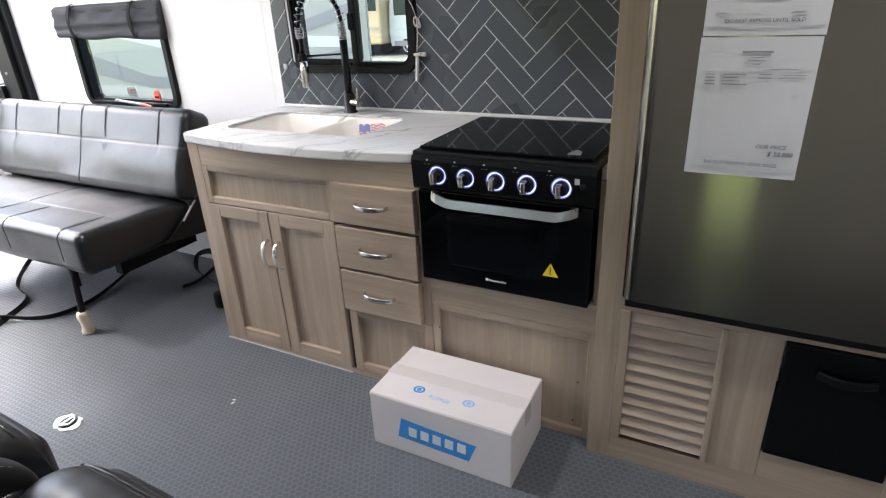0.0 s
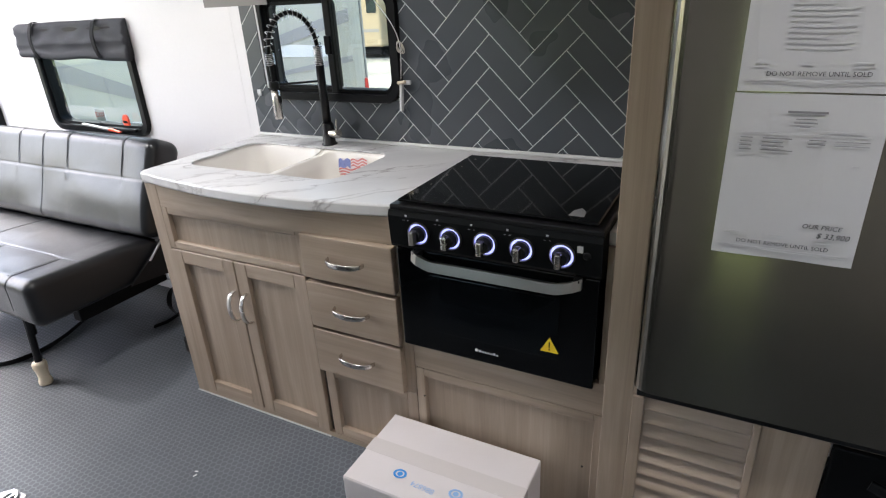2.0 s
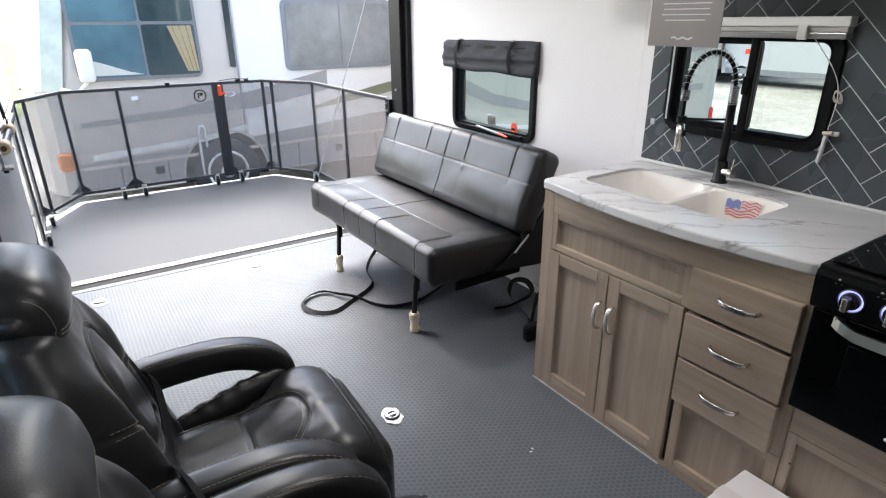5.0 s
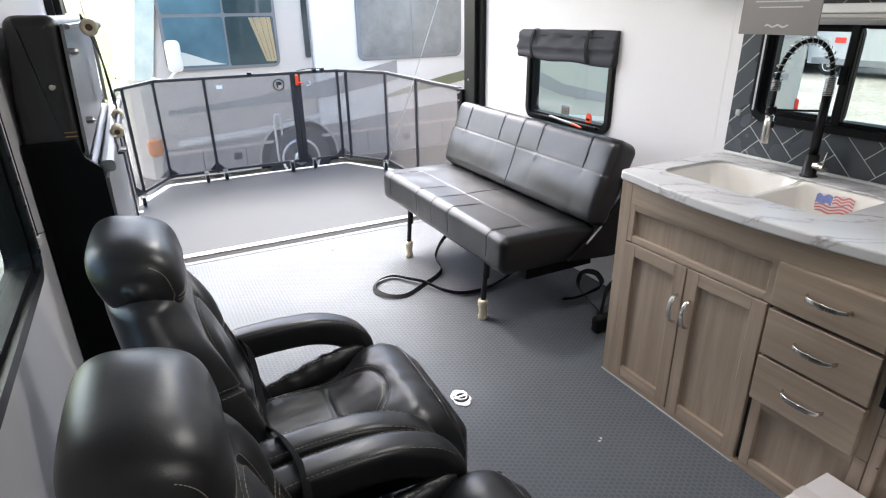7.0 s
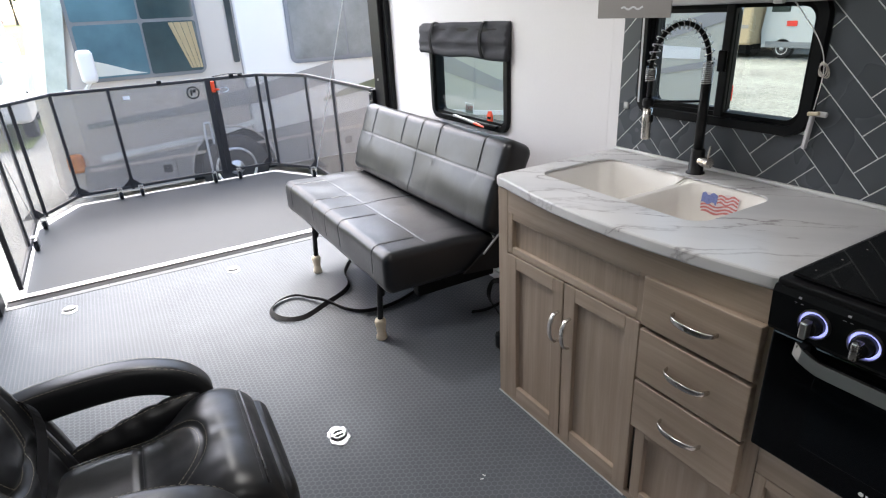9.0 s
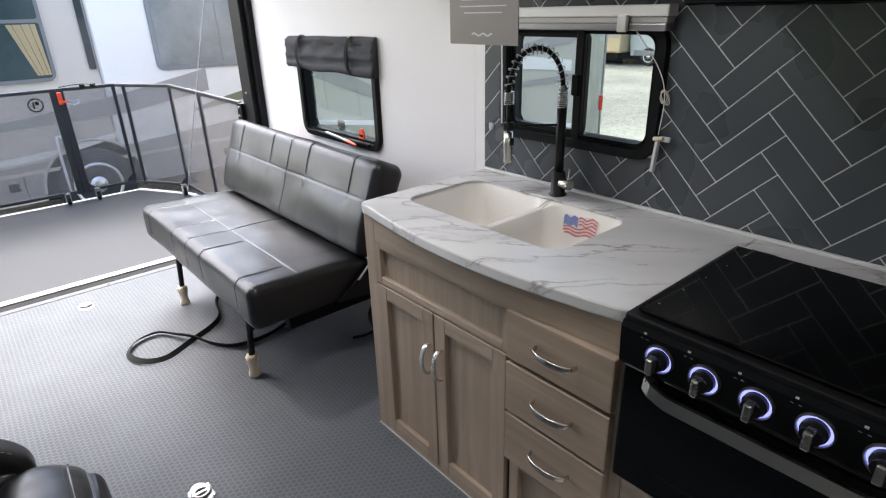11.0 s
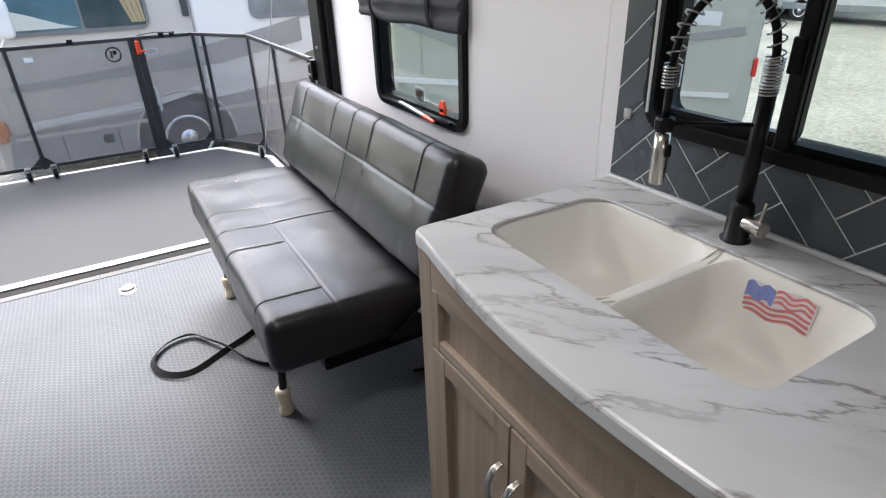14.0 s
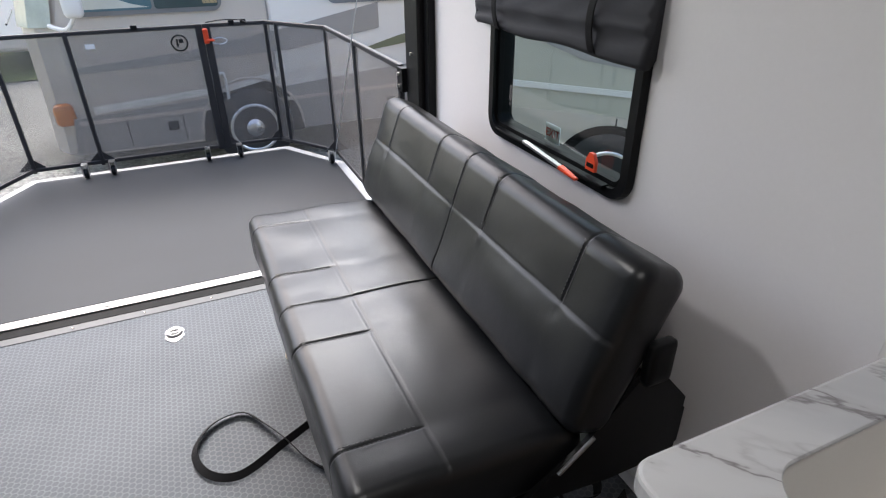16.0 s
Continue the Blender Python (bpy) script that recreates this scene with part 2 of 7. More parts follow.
def marble():
    """White laminate with thin, long grey veins and soft clouds."""
    n = Nodes("marble_laminate")
    p = n.mapped((1, 1, 1))
    turn = n.add("CombineXYZ")
    n.link(n.vmath("DOT_PRODUCT", p, (0.32, 0.27, 0)), turn.inputs[0])
    n.link(n.vmath("DOT_PRODUCT", p, (-0.95, 1.10, 0)), turn.inputs[1])
    n.link(n.vmath("DOT_PRODUCT", p, (0, 0, 1)), turn.inputs[2])
    v = n.vmath("ADD", turn.outputs[0], (3.1, 0.4, 0))
    warp = n.add("TexNoise", Scale=3.6, Detail=6.0, Roughness=0.62, Vector=v)
    wv = n.vmath("MULTIPLY_ADD", n.vmath("SUBTRACT", warp.outputs["Color"], (0.5, 0.5, 0.5)), (0.30, 0.34, 0.30), v)
    r1 = n.math("ABSOLUTE", n.math("SUBTRACT", n.noise(wv, 2.7, 2, 0.5), 0.5))
    r2 = n.math("ABSOLUTE", n.math("SUBTRACT", n.noise(n.vmath("ADD", wv, (5, 2, 1)), 3.6, 2, 0.5), 0.5))
    veil = n.noise(v, 3.0, 4)
    thick = n.noise(v, 4.0, 3)
    k1 = n.ramp(n.math("DIVIDE", r1, n.math("MULTIPLY_ADD", thick, 2.0, 0.1)), [(0.0, (1, 1, 1)), (0.003, (0.8, 0.8, 0.8)), (0.008, (0.14, 0.14, 0.14)), (0.03, (0, 0, 0))])
    k2 = n.ramp(n.math("DIVIDE", r2, n.math("MULTIPLY_ADD", veil, 2.0, 0.1)), [(0.0, (0.95, 0.95, 0.95)), (0.005, (0.5, 0.5, 0.5)), (0.013, (0, 0, 0))])
    gate = n.ramp(thick, [(0.42, (0, 0, 0)), (0.58, (1, 1, 1))])
    fade = n.ramp(n.noise(v, 6.0, 3), [(0.34, (0.25, 0.25, 0.25)), (0.54, (1, 1, 1))])
    amount = n.math("MULTIPLY", fade, n.math("MAXIMUM", k1, n.math("MULTIPLY", k2, gate)))
    mixn = n.add("Mix")
    mixn.data_type = "RGBA"
    n.link(amount, mixn.inputs[0])
    n.link(n.ramp(veil, [(0.32, (0.48, 0.48, 0.49)), (0.55, (0.605, 0.60, 0.60))]), mixn.inputs[6])
    mixn.inputs[7].default_value = (0.23, 0.21, 0.215, 1)
    n.set(Base_Color=mixn.outputs[2], Roughness=0.30)
    n.bump(n.noise(n.mapped((1, 1, 1)), 60, 3), 0.04, 0.002)
    return n.m


def hex_floor():
    """Grey vinyl sheet with an embossed net of hexagons."""
    n = Nodes("hexagon_vinyl")
    pitch = 0.021
    v = n.vmath("MULTIPLY", n.tc.outputs["Object"], (1 / pitch, 1 / pitch, 0))
    r, h = (1.0, 1.7320508, 1.0), (0.5, 0.8660254, 0.5)

    def cell(p):
        w = n.vmath("WRAP", p, r, (0, 0, 0))
        return n.vmath("SUBTRACT", w, (0.5, 0.8660254, 0.0))

    a, b = cell(v), cell(n.vmath("SUBTRACT", v, h))
    a, b = n.vmath("MULTIPLY", a, (1, 1, 0)), n.vmath("MULTIPLY", b, (1, 1, 0))

    def hexd(p):
        q = n.vmath("ABSOLUTE", p)
        s = n.add("SeparateXYZ", Vector=q)
        return n.math("MAXIMUM", s.outputs[0], n.vmath("DOT_PRODUCT", q, (0.5, 0.8660254, 0)))

    d = n.math("MINIMUM", hexd(a), hexd(b))
    net = n.ramp(d, [(0.385, (0, 0, 0)), (0.44, (1, 1, 1))])
    dirt = n.noise(n.mapped((1, 1, 1)), 2.3, 5, 0.6)
    fine = n.noise(n.mapped((1, 1, 1)), 320, 2)
    mixn = n.add("Mix")
    mixn.data_type = "RGBA"
    n.link(net, mixn.inputs[0])
    n.link(n.ramp(dirt, [(0.3, (0.078, 0.086, 0.097)), (0.7, (0.102, 0.111, 0.124))]), mixn.inputs[6])
    n.link(n.ramp(dirt, [(0.3, (0.110, 0.119, 0.131)), (0.7, (0.136, 0.146, 0.160))]), mixn.inputs[7])
    n.set(Base_Color=mixn.outputs[2])
    n.set(Roughness=n.math("MULTIPLY_ADD", net, -0.20, n.math("MULTIPLY_ADD", dirt, 0.12, 0.57)), Specular_IOR_Level=0.13)
    b1 = n.bump(fine, 0.15, 0.0006)
    n.bump(net, 0.5, 0.0012, b1)
    return n.m


STEEL_TURN = 0.25


def steel(name, color, rough, axis):
    """Brushed steel with its brushing along an axis."""
    n = Nodes(name)
    s = [900.0, 900.0, 900.0]
    s[axis] = 6.0
    hair = n.noise(n.mapped(tuple(s)), 1.0, 2)
    cloud = n.noise(n.mapped((1, 1, 1)), 3.0, 3)
    n.set(Base_Color=n.ramp(cloud, [(0.3, shade(color, 0.93)), (0.7, shade(color, 1.05))]), Metallic=1.0)
    n.set(Roughness=n.math("MULTIPLY_ADD", hair, 0.06, rough), Anisotropic=0.9, Anisotropic_Rotation=STEEL_TURN)
    tan = n.t.nodes.new("ShaderNodeTangent")
    tan.direction_type, tan.axis = "RADIAL", "Z"
    n.link(tan.outputs[0], n.b.inputs["Tangent"])
    return n.m


def glass(name, tint, gloss=0.02):
    n = Nodes(name)
    tr = n.add("BsdfTransparent", Color=(*tint, 1))
    gl = n.add("BsdfGlossy", Roughness=gloss, Color=(1, 1, 1, 1))
    fr = n.add("Fresnel", IOR=1.5)
    mx = n.add("MixShader")
    n.link(fr.outputs[0], mx.inputs[0])
    n.link(tr.outputs[0], mx.inputs[1])
    n.link(gl.outputs[0], mx.inputs[2])
    n.link(mx.outputs[0], n.o.inputs[0])
    return n.m


def screen_mesh(name, color, open_share):
    """Woven screen: threads with open holes finer than the eye can part."""
    n = Nodes(name)
    tr = n.add("BsdfTransparent")
    mx = n.add("MixShader")
    fine = n.noise(n.mapped((1, 1, 1)), 6, 3)
    n.link(n.math("MULTIPLY_ADD", fine, 0.08, open_share - 0.04), mx.inputs[0])
    n.set(Base_Color=color, Roughness=0.7)
    n.link(n.b.outputs[0], mx.inputs[1])
    n.link(tr.outputs[0], mx.inputs[2])
    n.link(mx.outputs[0], n.o.inputs[0])
    return n.m


def tile_mat():
    n = Nodes("slate_tile")
    info = n.add("ObjectInfo")
    big = n.noise(n.mapped((1, 1, 1)), 5, 2, 0.5)
    fine = n.noise(n.mapped((1, 1, 1)), 160, 3)
    shift = n.math("MULTIPLY_ADD", info.outputs["Random"], 0.22, n.math("MULTIPLY", big, 0.8))
    n.set(Base_Color=n.ramp(shift, [(0.2, (0.060, 0.069, 0.080)), (0.85, (0.072, 0.081, 0.093))]))
    n.set(Roughness=n.math("MULTIPLY_ADD", big, 0.08, 0.24))
    n.bump(fine, 0.05, 0.001)
    return n.m


def glow(name, color, strength):
    n = Nodes(name)
    n.set(Base_Color=color, Emission_Color=color, Emission_Strength=strength)
    return n.m


def gravel_mat():
    n = Nodes("gravel")
    v = n.mapped((1, 1, 1))
    stones = n.add("TexVoronoi", Scale=26.0, Vector=v)
    broad = n.noise(v, 0.35, 5, 0.6)
    s = n.math("ADD", n.math("MULTIPLY", stones.outputs["Color"], 0.35), n.math("MULTIPLY", broad, 0.75))
    n.set(Base_Color=n.ramp(s, [(0.3, (0.10, 0.10, 0.088)), (0.75, (0.29, 0.29, 0.26))]), Roughness=0.9)
    n.bump(stones.outputs["Distance"], 0.6, 0.03)
    return n.m


def grass_mat():
    n = Nodes("grass")
    v = n.mapped((1, 1, 1))
    a = n.noise(v, 0.7, 5, 0.6)
    b = n.noise(v, 40, 3, 0.7)
    n.set(Base_Color=n.ramp(n.math("MULTIPLY_ADD", b, 0.5, n.math("MULTIPLY", a, 0.5)), [(0.3, (0.070, 0.105, 0.020)), (0.7, (0.165, 0.190, 0.048))]), Roughness=0.9)
    n.bump(b, 0.6, 0.05)
    return n.m


FLOOR = hex_floor()
WALL = plain("wall_vinyl", (0.74, 0.725, 0.735), 0.42, var=0.03, scale=2.0, grain=90, bump=0.04)
CEIL = plain("ceiling_vinyl", (0.76, 0.75, 0.74), 0.55, var=0.03, scale=2.0)
OAK_V = wood("grey_oak_upright", (0.225, 0.168, 0.122), (0.40, 0.315, 0.24), 2)
OAK_H = wood("grey_oak_level", (0.225, 0.168, 0.122), (0.40, 0.315, 0.24), 0)
# near-black colour that stands in for the shade inside gaps and holes
GAP_SHADE = plain("painted_gap_shade", (0.03, 0.025, 0.02), 0.8)
MARBLE = marble()
SINK = plain("cream_composite", (0.75, 0.72, 0.675), 0.42, var=0.03, scale=3, bump=0.02)
BLACK = plain("black_plastic", (0.006, 0.0065, 0.0075), 0.36, var=0.2, bump=0.05, spec=0.18)
BLACK_METAL = plain("black_powder_coat", (0.008, 0.008, 0.009), 0.36, var=0.2, grain=400, bump=0.08, spec=0.25)
BLACK_MATT = plain("black_matt", (0.0035, 0.004, 0.0045), 0.5, var=0.2, spec=0.09)
BLACK_GLASS = plain("black_glass", (0.002, 0.0023, 0.0027), 0.05, var=0.1, bump=0.0, rvar=0.03, spec=0.26)
STEEL_V = steel("brushed_fridge_steel", (0.185, 0.177, 0.150), 0.14, 2)
STEEL_H = plain("brushed_handle_steel", (0.31, 0.30, 0.29), 0.34, metal=1.0, var=0.05, stretch=(0.05, 1, 1))
NICKEL = plain("satin_nickel", (0.62, 0.59, 0.55), 0.26, metal=1.0, var=0.06)
CHROME = plain("bright_chrome", (0.50, 0.50, 0.50), 0.28, metal=1.0, var=0.06)
ALU = plain("mill_aluminium", (0.34, 0.34, 0.345), 0.38, metal=0.9, var=0.08, scale=12)
LEATHER = leather("black_leatherette", (0.0105, 0.0112, 0.0126), 0.37, 0.62)
LEATHER_SOFA = leather("charcoal_leatherette", (0.0078, 0.0086, 0.0102), 0.33)
THREAD = plain("pale_thread", (0.42, 0.38, 0.30), 0.7)
DARK_THREAD = plain("grey_thread", (0.10, 0.10, 0.105), 0.7)
FABRIC = plain("charcoal_fabric", (0.028, 0.029, 0.035), 0.75, var=0.2, grain=500, bump=0.3)
WEBBING = plain("black_webbing", (0.006, 0.006, 0.007), 0.7, var=0.2, grain=600, bump=0.3, spec=0.2)
CREAM = plain("cream_rubber", (0.66, 0.58, 0.44), 0.55, var=0.1, scale=20)
CARD = plain("white_cardboard", (0.62, 0.58, 0.57), 0.7, var=0.04, scale=6, grain=250, bump=0.08)
TAPE = plain("clear_tape", (0.60, 0.56, 0.54), 0.25, var=0.03)
BLUE = plain("blue_print", (0.03, 0.24, 0.62), 0.6, var=0.05)
PALE_BLUE = plain("pale_blue_print", (0.25, 0.42, 0.68), 0.6, var=0.05)
PAPER = plain("white_paper", (0.42, 0.42, 0.44), 0.6, var=0.02, bump=0.05)
INK = plain("grey_ink", (0.16, 0.16, 0.17), 0.7)
PALE_INK = plain("faint_ink", (0.40, 0.40, 0.42), 0.7)
PEN = plain("black_pen", (0.02, 0.02, 0.025), 0.5)
YELLOW = plain("yellow_label", (0.75, 0.52, 0.02), 0.5, var=0.05)
RED = plain("red_plastic", (0.65, 0.035, 0.02), 0.4, var=0.1)
ORANGE = plain("orange_red_plastic", (0.75, 0.07, 0.02), 0.4, var=0.1)
WHITE = plain("white_plastic", (0.72, 0.72, 0.71), 0.4, var=0.04)
GREYP = plain("grey_sign_card", (0.17, 0.16, 0.155), 0.35, var=0.06)
GROUT = plain("pale_grout", (0.62, 0.64, 0.65), 0.8, var=0.06)
TILE = tile_mat()
RAMPTOP = plain("ramp_rubber", (0.046, 0.049, 0.053), 0.58, var=0.16, scale=3, grain=260, bump=0.12, spec=0.14)
FENCE_STEEL = plain("fence_powder_coat", (0.022, 0.022, 0.025), 0.45, var=0.2, grain=300, bump=0.1)
GREYBOARD = plain("grey_underside_board", (0.17, 0.175, 0.185), 0.34, var=0.06, scale=3)
SCREEN = screen_mesh("dark_screen_mesh", (0.22, 0.203, 0.186), 0.62)
CLEAR = glass("clear_pane", (0.49, 0.53, 0.47))
DOOR_PANE = glass("door_pane", (0.94, 0.96, 0.92))
TINTED = glass("tinted_pane", (0.56, 0.64, 0.60))
RING_GLOW = glow("knob_ring_light", (0.36, 0.39, 1.0), 0.20)
MH_SILVER = plain("silver_coach_paint", (0.51, 0.45, 0.385), 0.40, metal=0.0, var=0.04, scale=1.0, bump=0.02)
MH_WHITE = plain("white_coach_paint", (0.74, 0.70, 0.65), 0.36, var=0.03, scale=1.0, bump=0.02)
MH_TAUPE = plain("taupe_coach_paint", (0.31, 0.285, 0.265), 0.35, var=0.05, bump=0.02)
MH_OLIVE = plain("olive_coach_stripe", (0.20, 0.20, 0.12), 0.4, var=0.06, bump=0.02)
MH_TAN = plain("tan_coach_paint", (0.46, 0.36, 0.22), 0.45, var=0.06, bump=0.02)
RUBBER = plain("tyre_rubber", (0.015, 0.015, 0.015), 0.7)
DARKPANE = plain("dark_coach_window", (0.02, 0.03, 0.035), 0.06, var=0.3, bump=0.0)
GRAVEL = gravel_mat()
GRASS = grass_mat()
LEAF = plain("leaf_green", (0.06, 0.11, 0.025), 0.7, var=0.4, scale=6)
BARK = plain("bark", (0.12, 0.09, 0.065), 0.9, var=0.3)

# ---- the trailer's shell ----
X_REAR, X_FRONT, Y_L, Y_R, Z_C = -3.86, 2.4, -0.40, 2.12, 2.12


def wall_x(name, y0, y1, x0, x1, z0, z1, holes, material, label):
    """A wall that runs along x, with holes (xa, xb, za, zb) through it."""
    xs = sorted({x0, x1, *[v for h in holes for v in h[:2]]})
    bm = bmesh.new()
    for a, b in zip(xs, xs[1:]):
        mid = (a + b) / 2
        zs = [z0]
        for h in sorted(h for h in holes if h[0] < mid < h[1]):
            zs += [h[2], h[3]]
        zs.append(z1)
        for c, d in zip(zs[::2], zs[1::2]):
            if d - c > 1e-4:
                box(a, b, y0, y1, c, d, bm=bm)
    bmesh.ops.remove_doubles(bm, verts=bm.verts[:], dist=1e-5)
    return solo(name, bm, material, label, "wall", kind="structure")


WIN = (-3.155, -2.400, 0.848, 1.362)
KWIN = (-1.615, -0.985, 1.050, 1.452)
LWIN = (-1.80, -1.02, 0.86, 1.45)
DOOR = (-0.02, 0.60, 0.02, 1.90)
wall_x("wall_right", Y_R, Y_R + 0.05, X_REAR, X_FRONT, -0.1, Z_C, [
    (WIN[0] + 0.02, WIN[1] - 0.02, WIN[2] + 0.02, WIN[3] - 0.02), (KWIN[0] + 0.02, KWIN[1] - 0.02, KWIN[2] + 0.02, KWIN[3] - 0.02)],
    WALL, "smooth off-white vinyl trailer wall with two windows")
wall_x("wall_left", Y_L - 0.05, Y_L, X_REAR, X_FRONT, -0.1, Z_C, [
    (LWIN[0] + 0.02, LWIN[1] - 0.02, LWIN[2] + 0.02, LWIN[3] - 0.02), DOOR],
    WALL, "smooth off-white vinyl trailer wall with a window and doorway")
solo("wall_front", box(X_FRONT, X_FRONT + 0.05, Y_L - 0.05, Y_R + 0.05, -0.1, Z_C + 0.05), WALL, "plain off-white partition wall", "wall", kind="structure")
solo("ceiling", box(X_REAR, X_FRONT, Y_L - 0.05, Y_R + 0.05, Z_C, Z_C + 0.06), CEIL, "plain white trailer ceiling", "ceiling", kind="structure")
solo("floor", box(X_REAR, X_FRONT, Y_L, Y_R, -0.10, 0.0), FLOOR, "dark grey vinyl floor embossed with small hexagons", "floor", kind="structure")

# seam strips where the wall panels meet
bm = bmesh.new()
for x in (-1.765,):
    box(x - 0.004, x + 0.004, Y_R - 0.001, Y_R, 0.0, Z_C, bm=bm)
solo("trim", bm, WALL, "thin off-white seam strip on the wall", "trim", kind="structure")
bm = box(X_REAR, X_FRONT, Y_R - 0.012, Y_R - 0.001, 0.0, 0.05, 0.003)
solo("baseboard", bm, WALL, "narrow off-white baseboard along the wall", "baseboard", kind="structure")

# rear frame round the ramp opening
for y0, y1, lab in ((2.055, Y_R - 0.001, ""), (Y_L + 0.001, -0.335, "")):
    jamb = thing("rear_door_post", (-3.77, (y0 + y1) / 2, 0), "black painted steel post beside the ramp opening", "post", "rear door posts", "structure")
    part("post", box(-3.868, -3.72, y0, y1, 0.012, Z_C, 0.004), BLACK_METAL, jamb)
    part("flange", box(-3.72, -3.672, y0 + 0.03 if y0 > 1 else y0, y1 if y0 > 1 else y1 - 0.03, 0.012, Z_C, 0.003), BLACK, jamb)
    for z in (0.32, 0.62, 1.02, 1.62):
        part("bolt", lathe((-3.80, y0 if y0 > 1 else y1, z), [(0.008, -0.006), (0.008, 0.006)], 8, axis="Y"), CHROME, jamb)
solo("lintel", box(-3.87, -3.70, Y_L, Y_R, 1.98, Z_C - 0.001, 0.004), BLACK_METAL, "black steel beam above the ramp opening", "beam", kind="structure")

# threshold
sill = thing("threshold", (-3.94, 0.86, 0), "aluminium threshold plate with rubber seal at the ramp hinge", "threshold", kind="structure")
part("seal", box(-3.923, -3.862, -0.335, 2.055, -0.02, 0.004, 0.002), BLACK_MATT, sill, "black rubber seal")
part("edge_strip", box(-3.86, -3.81, -0.335, 2.055, 0.0, 0.003, 0.001), plain("dark_edge_trim", (0.055, 0.06, 0.065), 0.4), sill, "dark grey edge trim")
part("plate", box(-3.985, -3.925, -0.335, 2.055, -0.03, 0.012, 0.003), ALU, sill)
for i in range(9):
    y = -0.25 + i * 0.283
    part("bolt", lathe((-3.955, y, 0.012), [(0.017, 0), (0.016, 0.004), (0.009, 0.006)], 12), ALU, sill)
for i in range(8):
    y = -0.1 + i * 0.283
    part("rivet", lathe((-3.835, y, 0.003), [(0.006, 0), (0.004, 0.003)], 8), NICKEL, sill)

# ---- ramp, lowered as a deck ----
ramp = thing("ramp_door", (-4.9, 0.86, -0.05), "lowered rear ramp door with dark grey rubber deck and white edge", "ramp", kind="structure")
deck = [(-4.01, -0.31), (-5.36, -0.31), (-5.95, 0.0), (-5.95, 1.78), (-5.40, 2.09), (-4.01, 2.09)]
inset = [(-4.01, -0.25), (-5.34, -0.25), (-5.88, 0.04), (-5.88, 1.74), (-5.39, 2.03), (-4.01, 2.03)]
bm = loft([[(x, y, -0.07) for x, y in deck], [(x, y, -0.006) for x, y in deck]])
part("ramp_body", bm, plain("white_aluminium_skin", (0.32, 0.32, 0.32), 0.45), ramp, "white aluminium ramp edge")
bm = loft([[(x, y, -0.02) for x, y in inset], [(x, y, 0.0) for x, y in inset]])
part("ramp_deck", bm, RAMPTOP, ramp, "dark grey rubber deck")

# ---- railing of the ramp patio ----
rail = thing("patio_fence", (-5.0, 0.9, 0.0), "folding black steel patio fence with dark screen mesh", "fence")
FZ0, FZ1 = 0.085, 0.945
plan = [(-3.93, 2.05), (-4.70, 2.05), (-5.40, 2.05), (-5.80, 1.79), (-5.89, 1.73), (-5.89, 1.33), (-5.89, 1.28), (-5.89, 0.47), (-5.89, 0.05),
        (-5.46, -0.19), (-5.36, -0.25), (-4.65, -0.25), (-3.93, -0.25)]
for (xa, ya), (xb, yb) in zip(plan, plan[1:]):
    d = Vector((xb - xa, yb - ya, 0))
    if d.length < 0.09:
        continue
    for z in (FZ0, FZ1):
        part("rail_bar", sweep([(xa, ya, z), (xb, yb, z)], 0.026, 0.026, 8, power=6), FENCE_STEEL, rail)
    n = Vector((-d.y, d.x, 0)).normalized() * 0.0008
    a, b = Vector((xa, ya, 0)), Vector((xb, yb, 0))
    r = [[a - n, b - n, b + n, a + n]]
    bm = loft([[p + Vector((0, 0, z)) for p in r[0]] for z in (FZ0 + 0.01, FZ1 - 0.01)])
    part("screen", bm, SCREEN, rail, "dark see-through screen mesh")
for k, (x, y) in enumerate(plan):
    w = 0.05 if k in (5, 6) else 0.026
    part("fence_post", sweep([(x, y, FZ0 - 0.02), (x, y, FZ1 + 0.012)], w, 0.03, 8, up=(1, 0, 0), power=6), FENCE_STEEL, rail)
for k, (x, y) in enumerate(plan[2:11]):
    if k in (1, 4, 7):
        continue
    for dy in (-0.09, 0.09):
        part("gusset", loft([[(x + 0.012 * s, y + dy, FZ0), (x + 0.012 * s, y + math.copysign(0.012, dy), FZ0), (x + 0.012 * s, y + math.copysign(0.012, dy), FZ0 + 0.075)] for s in (-0.2, 0.2)]), FENCE_STEEL, rail)
for x, y in ((-5.86, 0.36), (-5.86, 0.53), (-5.86, 1.17), (-5.86, 1.40), (-5.42, 2.0), (-5.36, -0.2), (-4.86, -0.23)):
    cs = part("castor", lathe((x + 0.04, y, 0.036), [(0.02, -0.014), (0.034, -0.012), (0.036, 0), (0.034, 0.012), (0.02, 0.014)], 14, axis="Y"), BLACK, rail, "small black castor wheel")
    bm = box(x + 0.02, x + 0.06, y - 0.02, y - 0.016, 0.02, 0.10)
    box(x + 0.02, x + 0.06, y + 0.016, y + 0.02, 0.02, 0.10, bm=bm)
    box(x + 0.0, x + 0.06, y - 0.02, y + 0.02, 0.096, 0.102, bm=bm)
    part("fork", bm, CHROME, cs, "bright metal castor fork")
bm = box(-5.875, -5.85, 1.30, 1.335, 0.83, 0.93, 0.008)
box(-5.87, -5.845, 1.315, 1.37, 0.845, 0.86, 0.004, bm=bm)
part("latch_handle", bm, ORANGE, rail, "orange-red latch handle")
loopc = [(-5.85, 1.40 + 0.05 * math.cos(a), 0.845 + 0.022 * math.sin(a)) for a in np.linspace(0, 2 * math.pi, 16)]
